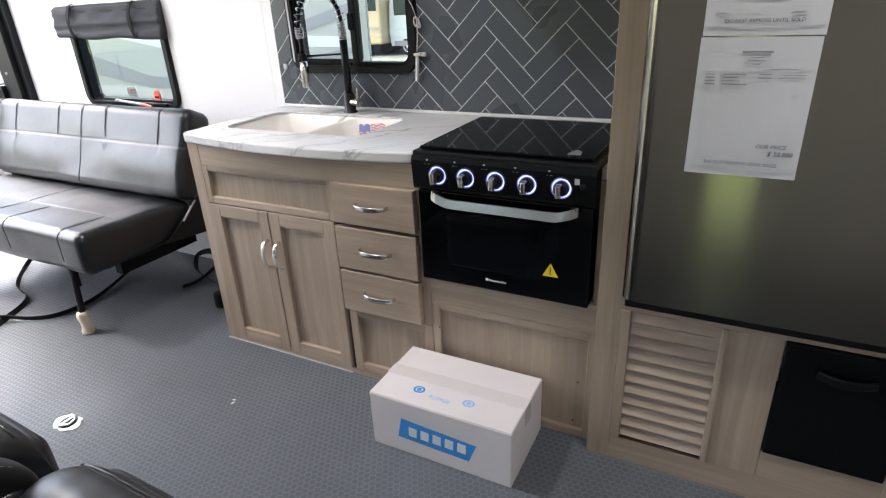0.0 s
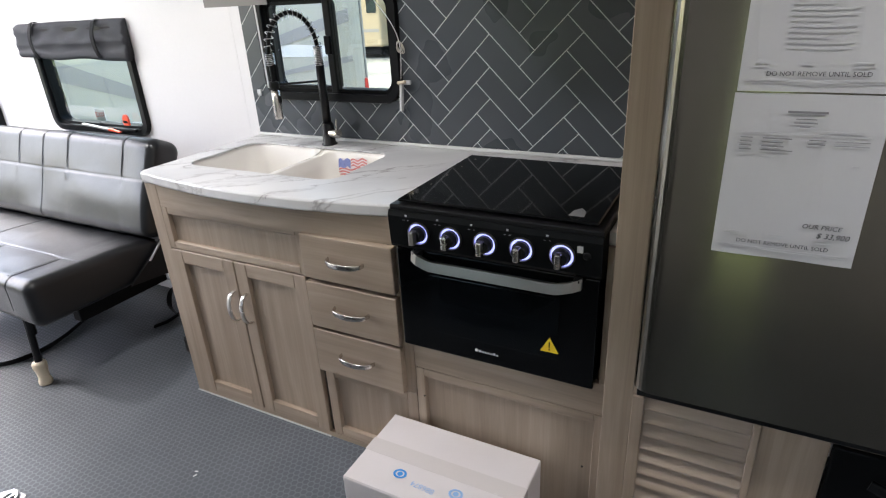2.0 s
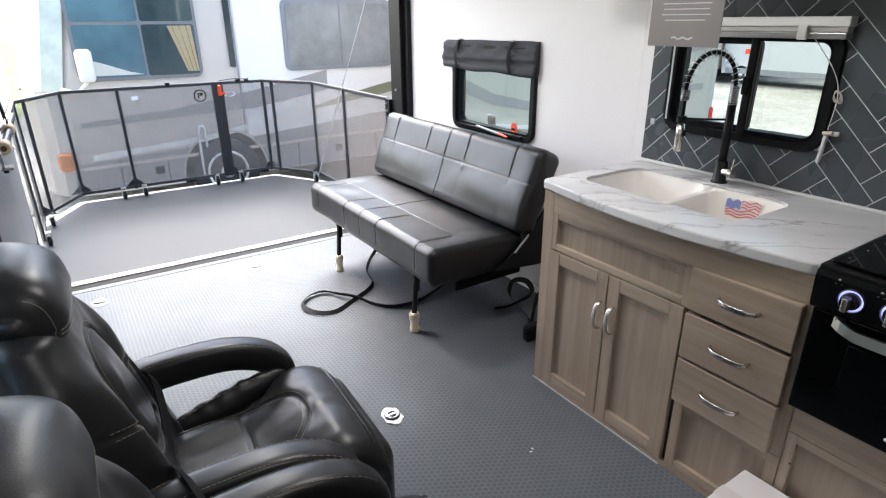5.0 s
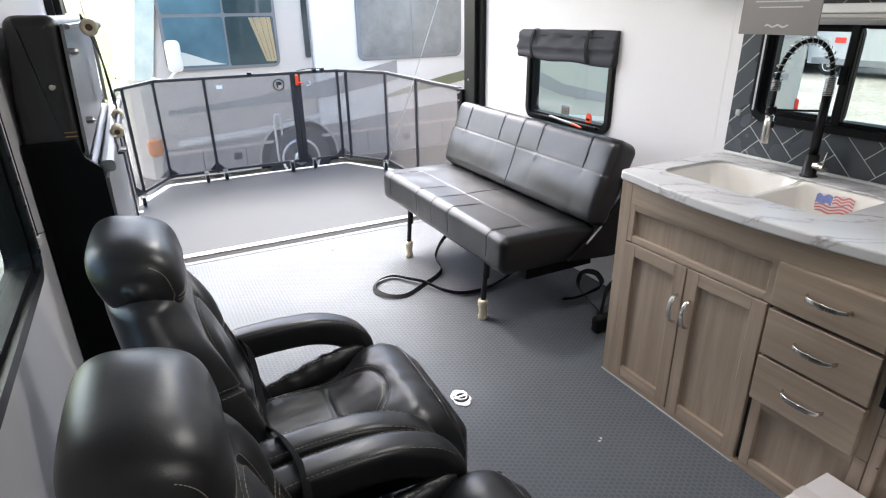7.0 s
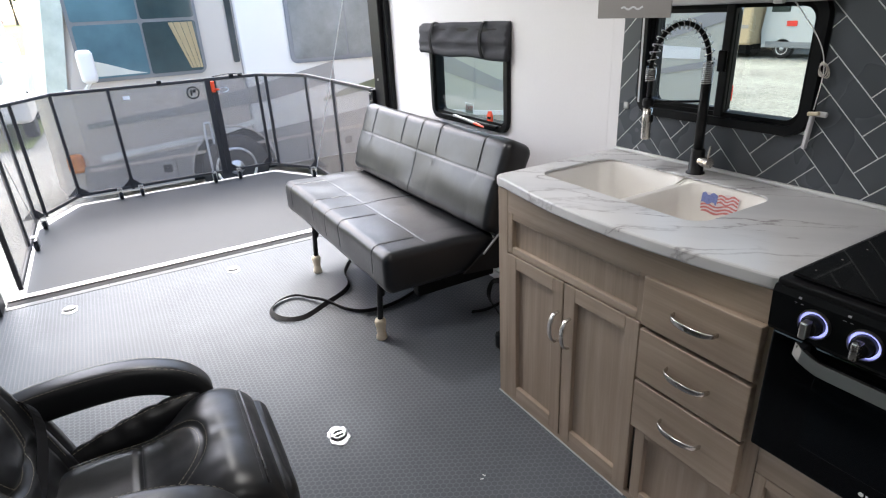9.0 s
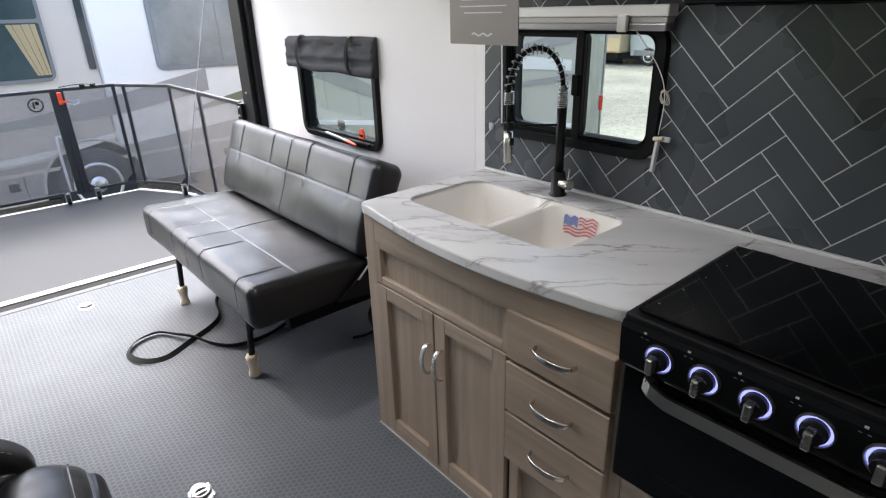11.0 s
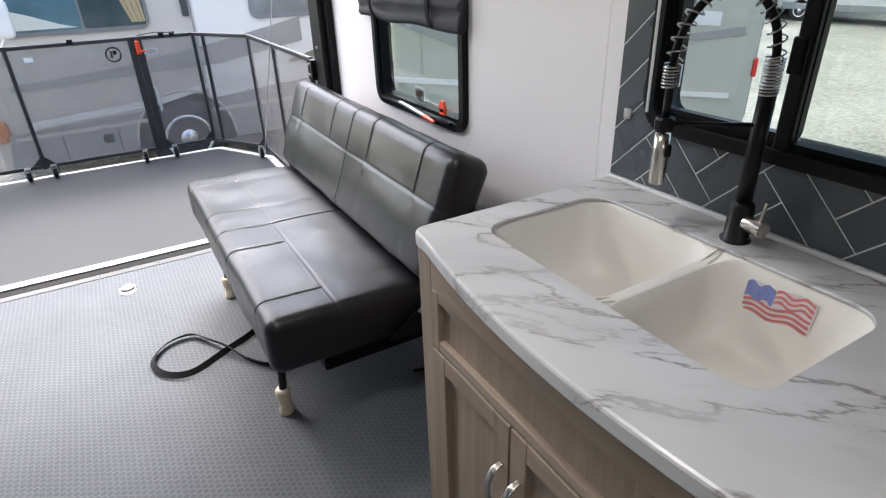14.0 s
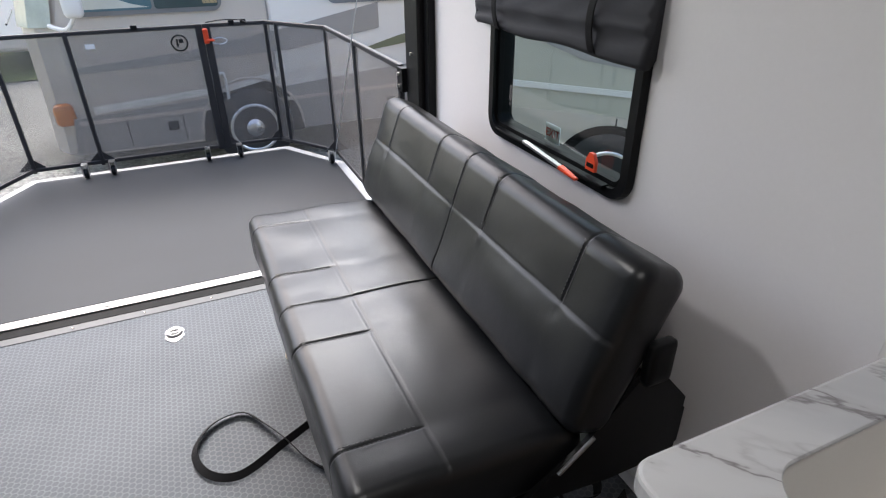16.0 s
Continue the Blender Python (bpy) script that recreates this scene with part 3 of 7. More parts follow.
part("cable_loop", sweep(loopc, 0.006, 0.006, 6, up=(1, 0, 0)), CHROME, rail)
bm = bmesh.new()
for a in np.linspace(0, 2 * math.pi, 24, endpoint=False):
    b = a + 2 * math.pi / 24
    loft([[(-5.878, 1.14 + r * math.cos(t), 0.845 + r * math.sin(t)) for r, t in ((0.046, a), (0.056, a), (0.056, b), (0.046, b))],
          [(-5.874, 1.14 + r * math.cos(t), 0.845 + r * math.sin(t)) for r, t in ((0.046, a), (0.056, a), (0.056, b), (0.046, b))]], bm)
box(-5.878, -5.874, 1.12, 1.132, 0.82, 0.872, bm=bm)
box(-5.878, -5.874, 1.138, 1.165, 0.845, 0.872, bm=bm)
part("emblem", bm, BLACK, rail, "round black printed emblem")
part("label_plate", box(-5.878, -5.872, 0.57, 0.625, 0.845, 0.875), WHITE, rail, "small white label")
for y, z in ((0.88, 0.963), (1.50, 0.96), (1.58, 0.965)):
    part("clip", box(-5.905, -5.872, y - 0.02, y + 0.02, z - 0.02, z + 0.012, 0.004), BLACK, rail)
part("strap", sweep(smooth_path([(-5.89, 1.33, 0.965), (-5.88, 1.45, 0.978), (-5.87, 1.56, 0.972), (-5.86, 1.60, 0.95)]), 0.022, 0.008, 8), WEBBING, rail)
for y in (2.05, -0.25):
    br = part("wall_bracket", box(-3.93, -3.862, y - 0.02, y + 0.02, 0.84, 0.95, 0.004), BLACK, rail)
    for z in (0.865, 0.92):
        part("bolt", lathe((-3.90, y - 0.02 if y > 1 else y + 0.02, z), [(0.009, -0.008), (0.009, 0.008)], 8, axis="Y"), CHROME, br)

# steel cables that hold the ramp
for y in (2.03, -0.27):
    solo("ramp_cable", sweep([(-3.90, y, 1.95), (-5.42, y, 0.02)], 0.007, 0.007, 6), plain("pale_cable", (0.6, 0.6, 0.6), 0.4, metal=0.5), "thin pale steel cable holding the ramp", "cable", "ramp cables")

# ---- windows ----


def pane(name, x0, x1, z0, z1, y, material, parent, r=0.04, label=""):
    bm = bmesh.new()
    bm.faces.new([bm.verts.new((x, y, z)) for x, z in rounded_outline(x0, x1, z0, z1, r)])
    return part(name, bm, material, parent, label)


def window_unit(name, o, inner, out, label, slider=None, r=0.07, glassmat=TINTED):
    """o: outer edge (x0, x1, z0, z1); inner, out: y of the room side and outside of the wall."""
    s = 1 if out > inner else -1
    w = thing(name, ((o[0] + o[1]) / 2, inner, o[2]), label, "window", kind="structure")
    part("window_frame", ring_frame(*o, r, 0.032, out, inner - s * 0.022), BLACK, w, smooth=False)
    part("inner_frame", ring_frame(o[0] + 0.022, o[1] - 0.022, o[2] + 0.022, o[3] - 0.022, r - 0.015, 0.024, out, inner - s * 0.006), BLACK_MATT, w)
    xa, xb, za, zb = o[0] + 0.040, o[1] - 0.040, o[2] + 0.040, o[3] - 0.040
    if slider is None:
        pane("pane", xa, xb, za, zb, inner + s * 0.012, glassmat, w)
    else:
        pane("pane", slider, xb, za, zb, inner + s * 0.03, CLEAR, w)
        sash = part("sash", ring_frame(xa - 0.008, slider + 0.022, za - 0.008, zb + 0.008, 0.035, 0.026, inner + s * 0.022, inner + s * 0.001), BLACK, w, "black sliding sash")
        pane("pane", xa + 0.01, slider, za + 0.012, zb - 0.012, inner + s * 0.01, glassmat, sash)
        part("mullion", box(slider - 0.012, slider + 0.020, inner - 0.012, inner + 0.02, za - 0.02, zb + 0.02, 0.005), BLACK, w)
        part("latch", box(slider - 0.012, slider + 0.016, inner - 0.024, inner - 0.012, (za + zb) / 2 - 0.03, (za + zb) / 2 + 0.035, 0.004), BLACK_MATT, w)
    return w


w1 = window_unit("window_1", WIN, Y_R, Y_R + 0.05, "black-framed emergency exit window with tinted glass")
part("track", box(WIN[0] + 0.08, WIN[1] - 0.08, Y_R - 0.035, Y_R - 0.01, WIN[2] + 0.022, WIN[2] + 0.036, 0.003), BLACK_MATT, w1)
bar = part("latch_bar", sweep([(-2.87, Y_R - 0.04, WIN[2] + 0.045), (-2.66, Y_R - 0.042, WIN[2] + 0.028)], 0.016, 0.011, 8, power=5), ALU, w1, "satin metal release bar")
part("latch_tip", sweep([(-2.66, Y_R - 0.042, WIN[2] + 0.029), (-2.58, Y_R - 0.045, WIN[2] + 0.02)], 0.022, 0.013, 8, power=4, taper=lambda t: 1 - 0.4 * t), ORANGE, bar, "orange-red tip")
bm = loft([[(-2.578, y, WIN[2] + 0.050), (-2.538, y, WIN[2] + 0.050), (-2.538, y, WIN[2] + 0.080), (-2.548, y, WIN[2] + 0.100), (-2.566, y, WIN[2] + 0.100), (-2.578, y, WIN[2] + 0.080)] for y in (Y_R - 0.020, Y_R - 0.010)])
tb = part("pull_tab", bm, ORANGE, w1, "orange-red pull tab")
part("tab_slot", box(-2.572, -2.543, Y_R - 0.0215, Y_R - 0.0202, WIN[2] + 0.060, WIN[2] + 0.072), BLACK_MATT, tb)
st = part("exit_sticker", box(-2.835, -2.757, Y_R + 0.0145, Y_R + 0.0160, WIN[2] + 0.056, WIN[2] + 0.112), WHITE, w1, "white sticker with red letters")
part("lettering", text_mesh("EXIT", 0.036, Matrix.Translation((-2.796, Y_R + 0.0138, WIN[2] + 0.072)) @ pose(0, 0, 0, 90, 0, 0)), RED, st, "red letters")

w2 = window_unit("window_2", KWIN, Y_R, Y_R + 0.05, "black-framed sliding kitchen window with its lot view", slider=-1.285, r=0.075, glassmat=glass("slider_pane", (0.54, 0.58, 0.54)))
w3 = window_unit("window_3", LWIN, Y_L, Y_L - 0.05, "black-framed tinted window beside the recliners", r=0.08)
for z in (0.93, 0.99, 1.05, 1.11, 1.17):
    part("screw", lathe((LWIN[0] + 0.028, Y_L + 0.022, z), [(0.006, -0.003), (0.005, 0.004)], 8, axis="Y"), BLACK_METAL, w3)

door = thing("door_1", (0.29, Y_L, 0), "closed white trailer entry door with a window", "door", kind="structure")
DW = (0.08, 0.29, 0.22, 1.78)
bm = bmesh.new()
for a in ((DOOR[0], DOOR[1], DOOR[2], DW[2]), (DOOR[0], DOOR[1], DW[3], DOOR[3]), (DOOR[0], DW[0], DW[2], DW[3]), (DW[1], DOOR[1], DW[2], DW[3])):
    box(a[0], a[1], Y_L - 0.045, Y_L - 0.005, a[2], a[3], bm=bm)
part("door_leaf", bm, WHITE, door)
pane("pane", DW[0], DW[1], DW[2], DW[3], Y_L - 0.03, DOOR_PANE, door, 0.002)

# ---- flush ceiling lights ----
LAMP_FACE = glow("lamp_diffuser", (1.0, 0.97, 0.92), 4.0)
for x, y, watts in ((-2.9, 0.86, 2.4), (-1.35, 1.15, 1.25), (0.75, 0.85, 1.35)):
    cl = thing("ceiling_light", (x, y, Z_C), "round flush white ceiling light, switched on", "ceiling light", "ceiling lights")
    part("trim_ring", lathe((x, y, Z_C), [(0.085, 0.0), (0.085, -0.008), (0.07, -0.014), (0.068, -0.010)], 28), WHITE, cl)
    part("diffuser", lathe((x, y, Z_C), [(0.067, -0.004), (0.067, -0.011)], 28), LAMP_FACE, cl)
    lamp = new("ceiling_lamp", bpy.data.lights.new("ceiling_lamp", "AREA"))
    lamp.data.shape, lamp.data.size, lamp.data.energy, lamp.data.color = "DISK", 0.20, watts, (1.0, 0.97, 0.93)
    lamp.location = (x, y, Z_C - 0.018)

# ---- rolled fabric shade over the exit window ----
shade_t = thing("fabric_shade", (-2.83, Y_R - 0.03, 1.2), "rolled-up charcoal fabric window shade held by straps", "window shade")


def shade_section(x, grow=1.0):
    u = (x + 2.8275) / 0.4425
    w1 = 0.015 * noise.noise(Vector((x * 7, 0.5, 0))) + 0.004 * math.sin(x * 31)
    w2 = 0.013 * noise.noise(Vector((x * 5, 3.5, 0)))
    sag = -0.012 * (1 - u * u) + 0.004 * math.sin(u * 7)
    fold = 0.010 * noise.noise(Vector((x * 11, 8.5, 0)))
    drop = -0.022 * max(0.0, u) ** 3
    prof = [(0.004, 1.240 + drop), (0.020, 1.218 + sag + drop), (0.034, 1.216 + sag + drop), (0.045, 1.230 + sag + drop), (0.040, 1.248 + sag), (0.031, 1.258 + sag + w2), (0.042 + w1, 1.270 + w2),
            (0.046 + w1, 1.286 + w2), (0.032 + w1, 1.300 + w2 + fold), (0.040 - w1, 1.318 + fold), (0.028 - w1 + fold, 1.340), (0.031 + fold, 1.352), (0.014, 1.372 + 0.5 * w2), (0.004, 1.374 + 0.5 * w2)]
    cz = 1.30
    return [(x, Y_R - d * grow - 0.001, cz + (z - cz) * (0.35 + 0.65 * grow)) for d, z in prof]


part("shade_cloth", loft([shade_section(x) for x in np.linspace(-3.225, -2.388, 60)]), FABRIC, shade_t, smooth=True)
rings = []
for k in range(8):
    t = k / 7
    rings.append([(-3.285 + 0.062 * t, y, 1.262 + (z - 1.262) * (0.12 + 0.5 * t)) for _, y, z in shade_section(-3.222, 0.3 + 0.6 * t)])
part("loose_corner", loft(rings), FABRIC, shade_t, smooth=True)
for x in (-3.07, -2.58):
    sp = [(x, Y_R - 0.006, 1.374), (x, Y_R - 0.030, 1.372), (x + 0.003, Y_R - 0.056, 1.32), (x + 0.005, Y_R - 0.060, 1.265), (x + 0.007, Y_R - 0.045, 1.212), (x + 0.008, Y_R - 0.012, 1.214)]
    stp = part("strap", sweep(smooth_path(sp), 0.004, 0.026, 8, up=(1, 0, 0), power=6), WEBBING, shade_t)
    part("snap", lathe((x, Y_R - 0.030, 1.373), [(0.009, 0), (0.007, 0.004)], 10), CHROME, stp, "bright snap button")

# ---- kitchen window shade rail and cords ----
rl = thing("shade_rail", (-1.29, Y_R - 0.03, 1.43), "off-white raised cellular shade with aluminium rails", "window shade")
part("head_rail", box(-1.59, -0.975, Y_R - 0.055, Y_R - 0.004, 1.455, 1.485, 0.004), WHITE, rl)
part("pleated_blind", box(-1.585, -0.98, Y_R - 0.048, Y_R - 0.008, 1.438, 1.455, 0.003), plain("grey_pleats", (0.45, 0.44, 0.42), 0.8), rl)
part("bottom_rail", box(-1.588, -0.978, Y_R - 0.055, Y_R - 0.004, 1.418, 1.438, 0.004), ALU, rl)
part("rail_tab", box(-1.12, -1.09, Y_R - 0.07, Y_R - 0.055, 1.415, 1.46, 0.004), WHITE, rl)
x = -0.972
cd = thing("cord_tensioner", (x, Y_R - 0.02, 1.1), "thin white shade cord with clear tensioner clip", "shade cord")
part("cord", sweep(smooth_path([(x - 0.11, Y_R - 0.045, 1.43), (x - 0.03, Y_R - 0.035, 1.33), (x, Y_R - 0.03, 1.25), (x - 0.006, Y_R - 0.028, 1.14)]), 0.003, 0.003, 6), WHITE, cd)
for k in range(3):
    part("cord_ring", sweep([(x + 0.001 * k + (0.010 + 0.002 * k) * math.cos(a + 0.3 * k), Y_R - 0.034 + 0.003 * k, 1.245 + (0.016 + 0.002 * k) * math.sin(a)) for a in np.linspace(0, 2 * math.pi, 18)], 0.0032, 0.0032, 6, up=(0, 1, 0)), plain("clear_ring", (0.55, 0.52, 0.47), 0.2), cd, "loop of wound cord")
part("tensioner", sweep([(x - 0.008, Y_R - 0.022, 1.13), (x - 0.016, Y_R - 0.022, 1.03)], 0.017, 0.012, 8, power=4), plain("milky_plastic", (0.62, 0.62, 0.64), 0.2), cd, "milky plastic tensioner")
part("clip", sweep([(x - 0.016, Y_R - 0.032, 1.128), (x + 0.012, Y_R - 0.032, 1.132)], 0.014, 0.012, 8), CREAM, cd, "yellowed clip")
part("wrap", soft((x + 0.014, Y_R - 0.02, 1.128), (0.03, 0.012, 0.016), 0.005, 4), plain("milky_wrap", (0.6, 0.6, 0.62), 0.25), cd, smooth=True)
wand = thing("shade_wand", (-1.585, Y_R - 0.05, 1.1), "thin clear wand hanging from the window shade", "shade wand")
part("rod", rod((-1.578, Y_R - 0.05, 1.435), (-1.582, Y_R - 0.04, 1.10), 0.0035, 8), plain("clear_wand", (0.62, 0.62, 0.62), 0.15), wand)
part("rod_hook", sweep(smooth_path([(-1.578, Y_R - 0.045, 1.455), (-1.574, Y_R - 0.058, 1.448), (-1.578, Y_R - 0.05, 1.43)]), 0.004, 0.004, 6), CHROME, wand)
for x, z in ((-1.665, 1.075),):
    hb = thing("wall_hook", (x, Y_R - 0.01, z), "small clear plastic hook stuck on tiles", "hook")
    part("hook_plate", soft((x, Y_R - 0.008, z), (0.022, 0.010, 0.026), 0.004, 4), plain("clear_hook", (0.42, 0.43, 0.44), 0.2), hb, smooth=True)

# ---- sink cabinet ----
CY = 1.532
cab = thing("sink_cabinet", (-1.36, CY + 0.28, 0), "grey oak sink base cabinet with double doors", "cabinet", "kitchen cabinets")


def shaker(name, x0, x1, z0, z1, y, parent, stile=0.05, thick=0.022, mat_p=None, label=""):
    """A door or front with a frame and a sunken panel; y is its face."""
    ob = part(name, box(x0, x0 + stile, y, y + thick, z0, z1, 0.002, 1), OAK_V, parent, label)
    part("stile", box(x1 - stile, x1, y, y + thick, z0, z1, 0.002, 1), OAK_V, ob)
    part("rail", box(x0 + stile, x1 - stile, y + 0.0008, y + thick, z1 - stile, z1, 0.002, 1), OAK_H, ob)
    part("rail", box(x0 + stile, x1 - stile, y + 0.0008, y + thick, z0, z0 + stile, 0.002, 1), OAK_H, ob)
    part("panel", box(x0 + stile - 0.002, x1 - stile + 0.002, y + 0.016, y + thick - 0.001, z0 + stile - 0.002, z1 - stile + 0.002), mat_p or OAK_V, ob)
    return ob


def pull(p, q, out, parent):
    """A bowed satin pull between two feet."""
    p, q, out = Vector(p), Vector(q), Vector(out)
    d = q - p
    pts = [p, p + out * 0.55 + d * 0.05, p + out * 0.88 + d * 0.22, p + out + d * 0.42, p + out + d * 0.58, p + out * 0.88 + d * 0.78, q + out * 0.55 - d * 0.05, q]
    side = d.normalized().cross(out.normalized())
    bm = sweep(smooth_path(pts, 5), 0.013, 0.005, 12, up=tuple(out.normalized().cross(side)), power=4, taper=lambda t: 1.0 + 0.35 * math.sin(math.pi * t))
    return part("handle", bm, NICKEL, parent, "satin nickel bow handle", smooth=True)


part("side_panel", box(-1.69, -1.674, CY + 0.001, Y_R - 0.002, 0.0, 0.865), OAK_V, cab)
part("floor_panel", box(-1.672, -0.69, CY + 0.02, Y_R - 0.02, 0.03, 0.045), OAK_H, cab)
bm = box(-1.69, -1.635, CY - 0.001, CY + 0.02, 0.0, 0.865, 0.0015, 1)
part("stile", bm, OAK_V, cab)
rings = []
for i in range(25):
    u = i / 24
    x = -1.634 + u * 0.955
    bow = 0.018 * math.sin(math.pi * u)
    rings.append([(x, CY - bow, 0.785), (x, CY + 0.02, 0.785), (x, CY + 0.02, 0.865), (x, CY - bow, 0.865)])
part("top_rail", loft(rings), OAK_H, cab)
shaker("false_front", -1.634, -1.02, 0.632, 0.786, CY - 0.002, cab, 0.026)
d1 = shaker("door", -1.634, -1.338, 0.022, 0.628, CY - 0.004, cab)
pull((-1.357, CY - 0.004, 0.515), (-1.357, CY - 0.004, 0.405), (0, -0.036, 0), d1)
d2 = shaker("door", -1.334, -1.03, 0.022, 0.628, CY - 0.004, cab)
pull((-1.300, CY - 0.004, 0.515), (-1.300, CY - 0.004, 0.405), (0, -0.036, 0), d2)
part("kick_rail", box(-1.634, -0.68, CY, CY + 0.016, 0.0, 0.020), OAK_H, cab)
part("white_edge", box(-1.692, -1.03, CY - 0.006, CY - 0.001, 0.0, 0.003), plain("grey_sealant", (0.40, 0.40, 0.39), 0.5), cab, "thin white sealant line")
# shade of the gap beside the drawers, put in as a dark strip
part("recess", box(-1.029, -0.985, CY + 0.014, CY + 0.02, 0.021, 0.63), GAP_SHADE, cab, "dark strip painted as the gap's shade beside the drawers")
for z0, z1 in ((0.641, 0.784), (0.472, 0.628), (0.303, 0.462)):
    dr = part("drawer", box(-1.012, -0.693, CY - 0.024, CY + 0.001, z0, z1, 0.003, 2), OAK_H, cab)
    zc = (z0 + z1) / 2
    pull((-0.912, CY - 0.024, zc + 0.004), (-0.79, CY - 0.024, zc + 0.004), (0, -0.035, 0), dr)
# dark sheet added behind the drawers as shade in their joints
part("drawer_gap_shade", box(-0.985, -0.706, CY + 0.004, CY + 0.018, 0.29, 0.785), GAP_SHADE, cab)
shaker("lower_front", -1.012, -0.662, 0.021, 0.298, CY, cab, 0.035)
part("end_stile", box(-0.7055, -0.662, CY + 0.002, CY + 0.018, 0.2985, 0.784), OAK_V, cab)

# ---- oven cabinet ----
ocab = thing("oven_cabinet", (-0.4, CY + 0.28, 0), "grey oak base cabinet below the oven", "cabinet", "kitchen cabinets")
bm = box(-0.66, -0.105, CY, CY + 0.018, 0.40, 0.497, 0.0015, 1)
part("rail", bm, OAK_H, ocab)
shaker("lower_front", -0.66, -0.105, 0.0, 0.398, CY, ocab, 0.028)
part("side_panel", box(-0.128, -0.105, CY + 0.001, Y_R - 0.002, 0.497, 0.868), OAK_V, ocab)
part("back_panel", box(-0.66, -0.13, Y_R - 0.02, Y_R - 0.003, 0.02, 0.868), OAK_V, ocab)
for x, z in ((-0.155, 0.215), (-0.165, 0.065), (-0.635, 0.3)):
    # small dark discs; their colour is the shade in the holes
    part("screw_hole", lathe((x, CY + (0.011 if x > -0.15 else -0.001), z), [(0.003, -0.0004), (0.003, 0.002)], 8, axis="Y"), GAP_SHADE, ocab)

# ---- worktop with bowed front and a sink hole ----
top = thing("worktop", (-0.9, 1.85, 0.865), "white marble-pattern laminate worktop with a bowed front edge", "worktop")
HOLE = (-1.635, -0.985, 1.660, 2.005)


def front_y(x):
    u = max(0, min(1, (x + 1.69) / 1.01))
    return 1.535 - 0.058 * math.sin(math.pi * u) ** 0.9 + 0.0


def hole_ring(e, z, r=0.06, n=9):
    pts = rounded_outline(HOLE[0] - e, HOLE[1] + e, HOLE[2] - e, HOLE[3] + e, r + e, n)
    return [(x, y, z) for x, y in pts]


zt, zb = 0.900, 0.866
cx, cy = (HOLE[0] + HOLE[1]) / 2, (HOLE[2] + HOLE[3]) / 2
X0, X1 = -1.715, -0.672
poly = []
for i in range(20):
    poly.append((X1, 1.54 + (2.118 - 1.54) * i / 20))
for i in range(24):
    poly.append((X1 + (X0 - X1) * i / 24, 2.118))
for i in range(16):
    poly.append((X0, 2.118 + (1.565 - 2.118) * i / 16))
for i in range(7):
    a = math.pi + math.pi / 2 * i / 6
    poly.append((X0 + 0.035 + 0.035 * math.cos(a), 1.562 + 0.035 * math.sin(a)))
for i in range(1, 31):
    x = X0 + 0.035 + (X1 - X0 - 0.035) * i / 31
    poly.append((x, front_y(x)))
bm = bmesh.new()


def offset_poly(pts, e):
    out = []
    n = len(pts)
    for i in range(n):
        a, b = Vector(pts[i - 1]), Vector(pts[(i + 1) % n])
        t = (b - a).normalized()
        nrm = Vector((-t.y, t.x))
        out.append((pts[i][0] + nrm.x * e, pts[i][1] + nrm.y * e))
    return out


edges = []
for pts, z in ((offset_poly(poly, 0.006), zt), (hole_ring(0.0, 0), zt)):
    vs = [bm.verts.new((p[0], p[1], z)) for p in pts]
    edges += [bm.edges.new((vs[i], vs[(i + 1) % len(vs)])) for i in range(len(vs))]
bmesh.ops.triangle_fill(bm, edges=edges, use_beauty=True)
loft([[(x, y, z) for x, y in offset_poly(poly, e)] for e, z in ((0.006, zt), (0.002, zt - 0.002), (0.0, zt - 0.006), (0.0, zb + 0.005), (0.003, zb), (0.03, zb))], bm, cap=False)
loft([[(x, y, z) for x, y, _ in hole_ring(e, 0)] for e, z in ((0.0, zt), (-0.002, zt - 0.002), (-0.002, zt - 0.006))], bm, cap=False)
bmesh.ops.remove_doubles(bm, verts=bm.verts[:], dist=0.0004)
part("slab", bm, MARBLE, top)
part("rear_strip", box(X1 + 0.0002, -0.106, 1.985, 2.118, zb, zt - 0.0006, 0.002, 1), MARBLE, top)
part("side_strip", box(-0.131, -0.106, 1.545, 1.984, zb, zt - 0.0006, 0.002, 1), MARBLE, top)
part("upstand", box(X0 + 0.004, -0.106, 2.108, 2.1185, zt + 0.0005, zt + 0.012, 0.003), plain("white_sealant", (0.66, 0.66, 0.66), 0.4, var=0.03), top, "thin white sealant strip")

# ---- double sink ----
snk = thing("kitchen_sink", (cx, cy, 0.70), "cream composite double-bowl sink set under the worktop", "sink")
bm = bmesh.new()


def bowl(x0, x1, y0, y1, z_top, depth, bm):
    prof = [(0.0, 0.0, 0.055), (0.003, -0.004, 0.055), (0.006, -0.015, 0.055), (0.016, -0.06, 0.06), (0.030, -depth + 0.05, 0.068), (0.040, -depth + 0.025, 0.07), (0.056, -depth + 0.008, 0.065), (0.075, -depth + 0.001, 0.05), (0.095, -depth, 0.03)]
    rings = []
    for e, dz, r in prof:
        rings.append([(x, y, z_top + dz) for x, y in rounded_outline(x0 + e, x1 - e, y0 + e, y1 - e, r, 8)])
    loft(rings, bm, cap=False)
    vs = [bm.verts.new(p) for p in rings[-1]]
    bm.faces.new(vs)
    return rings[0]


ZR = 0.8945
xm = -1.288


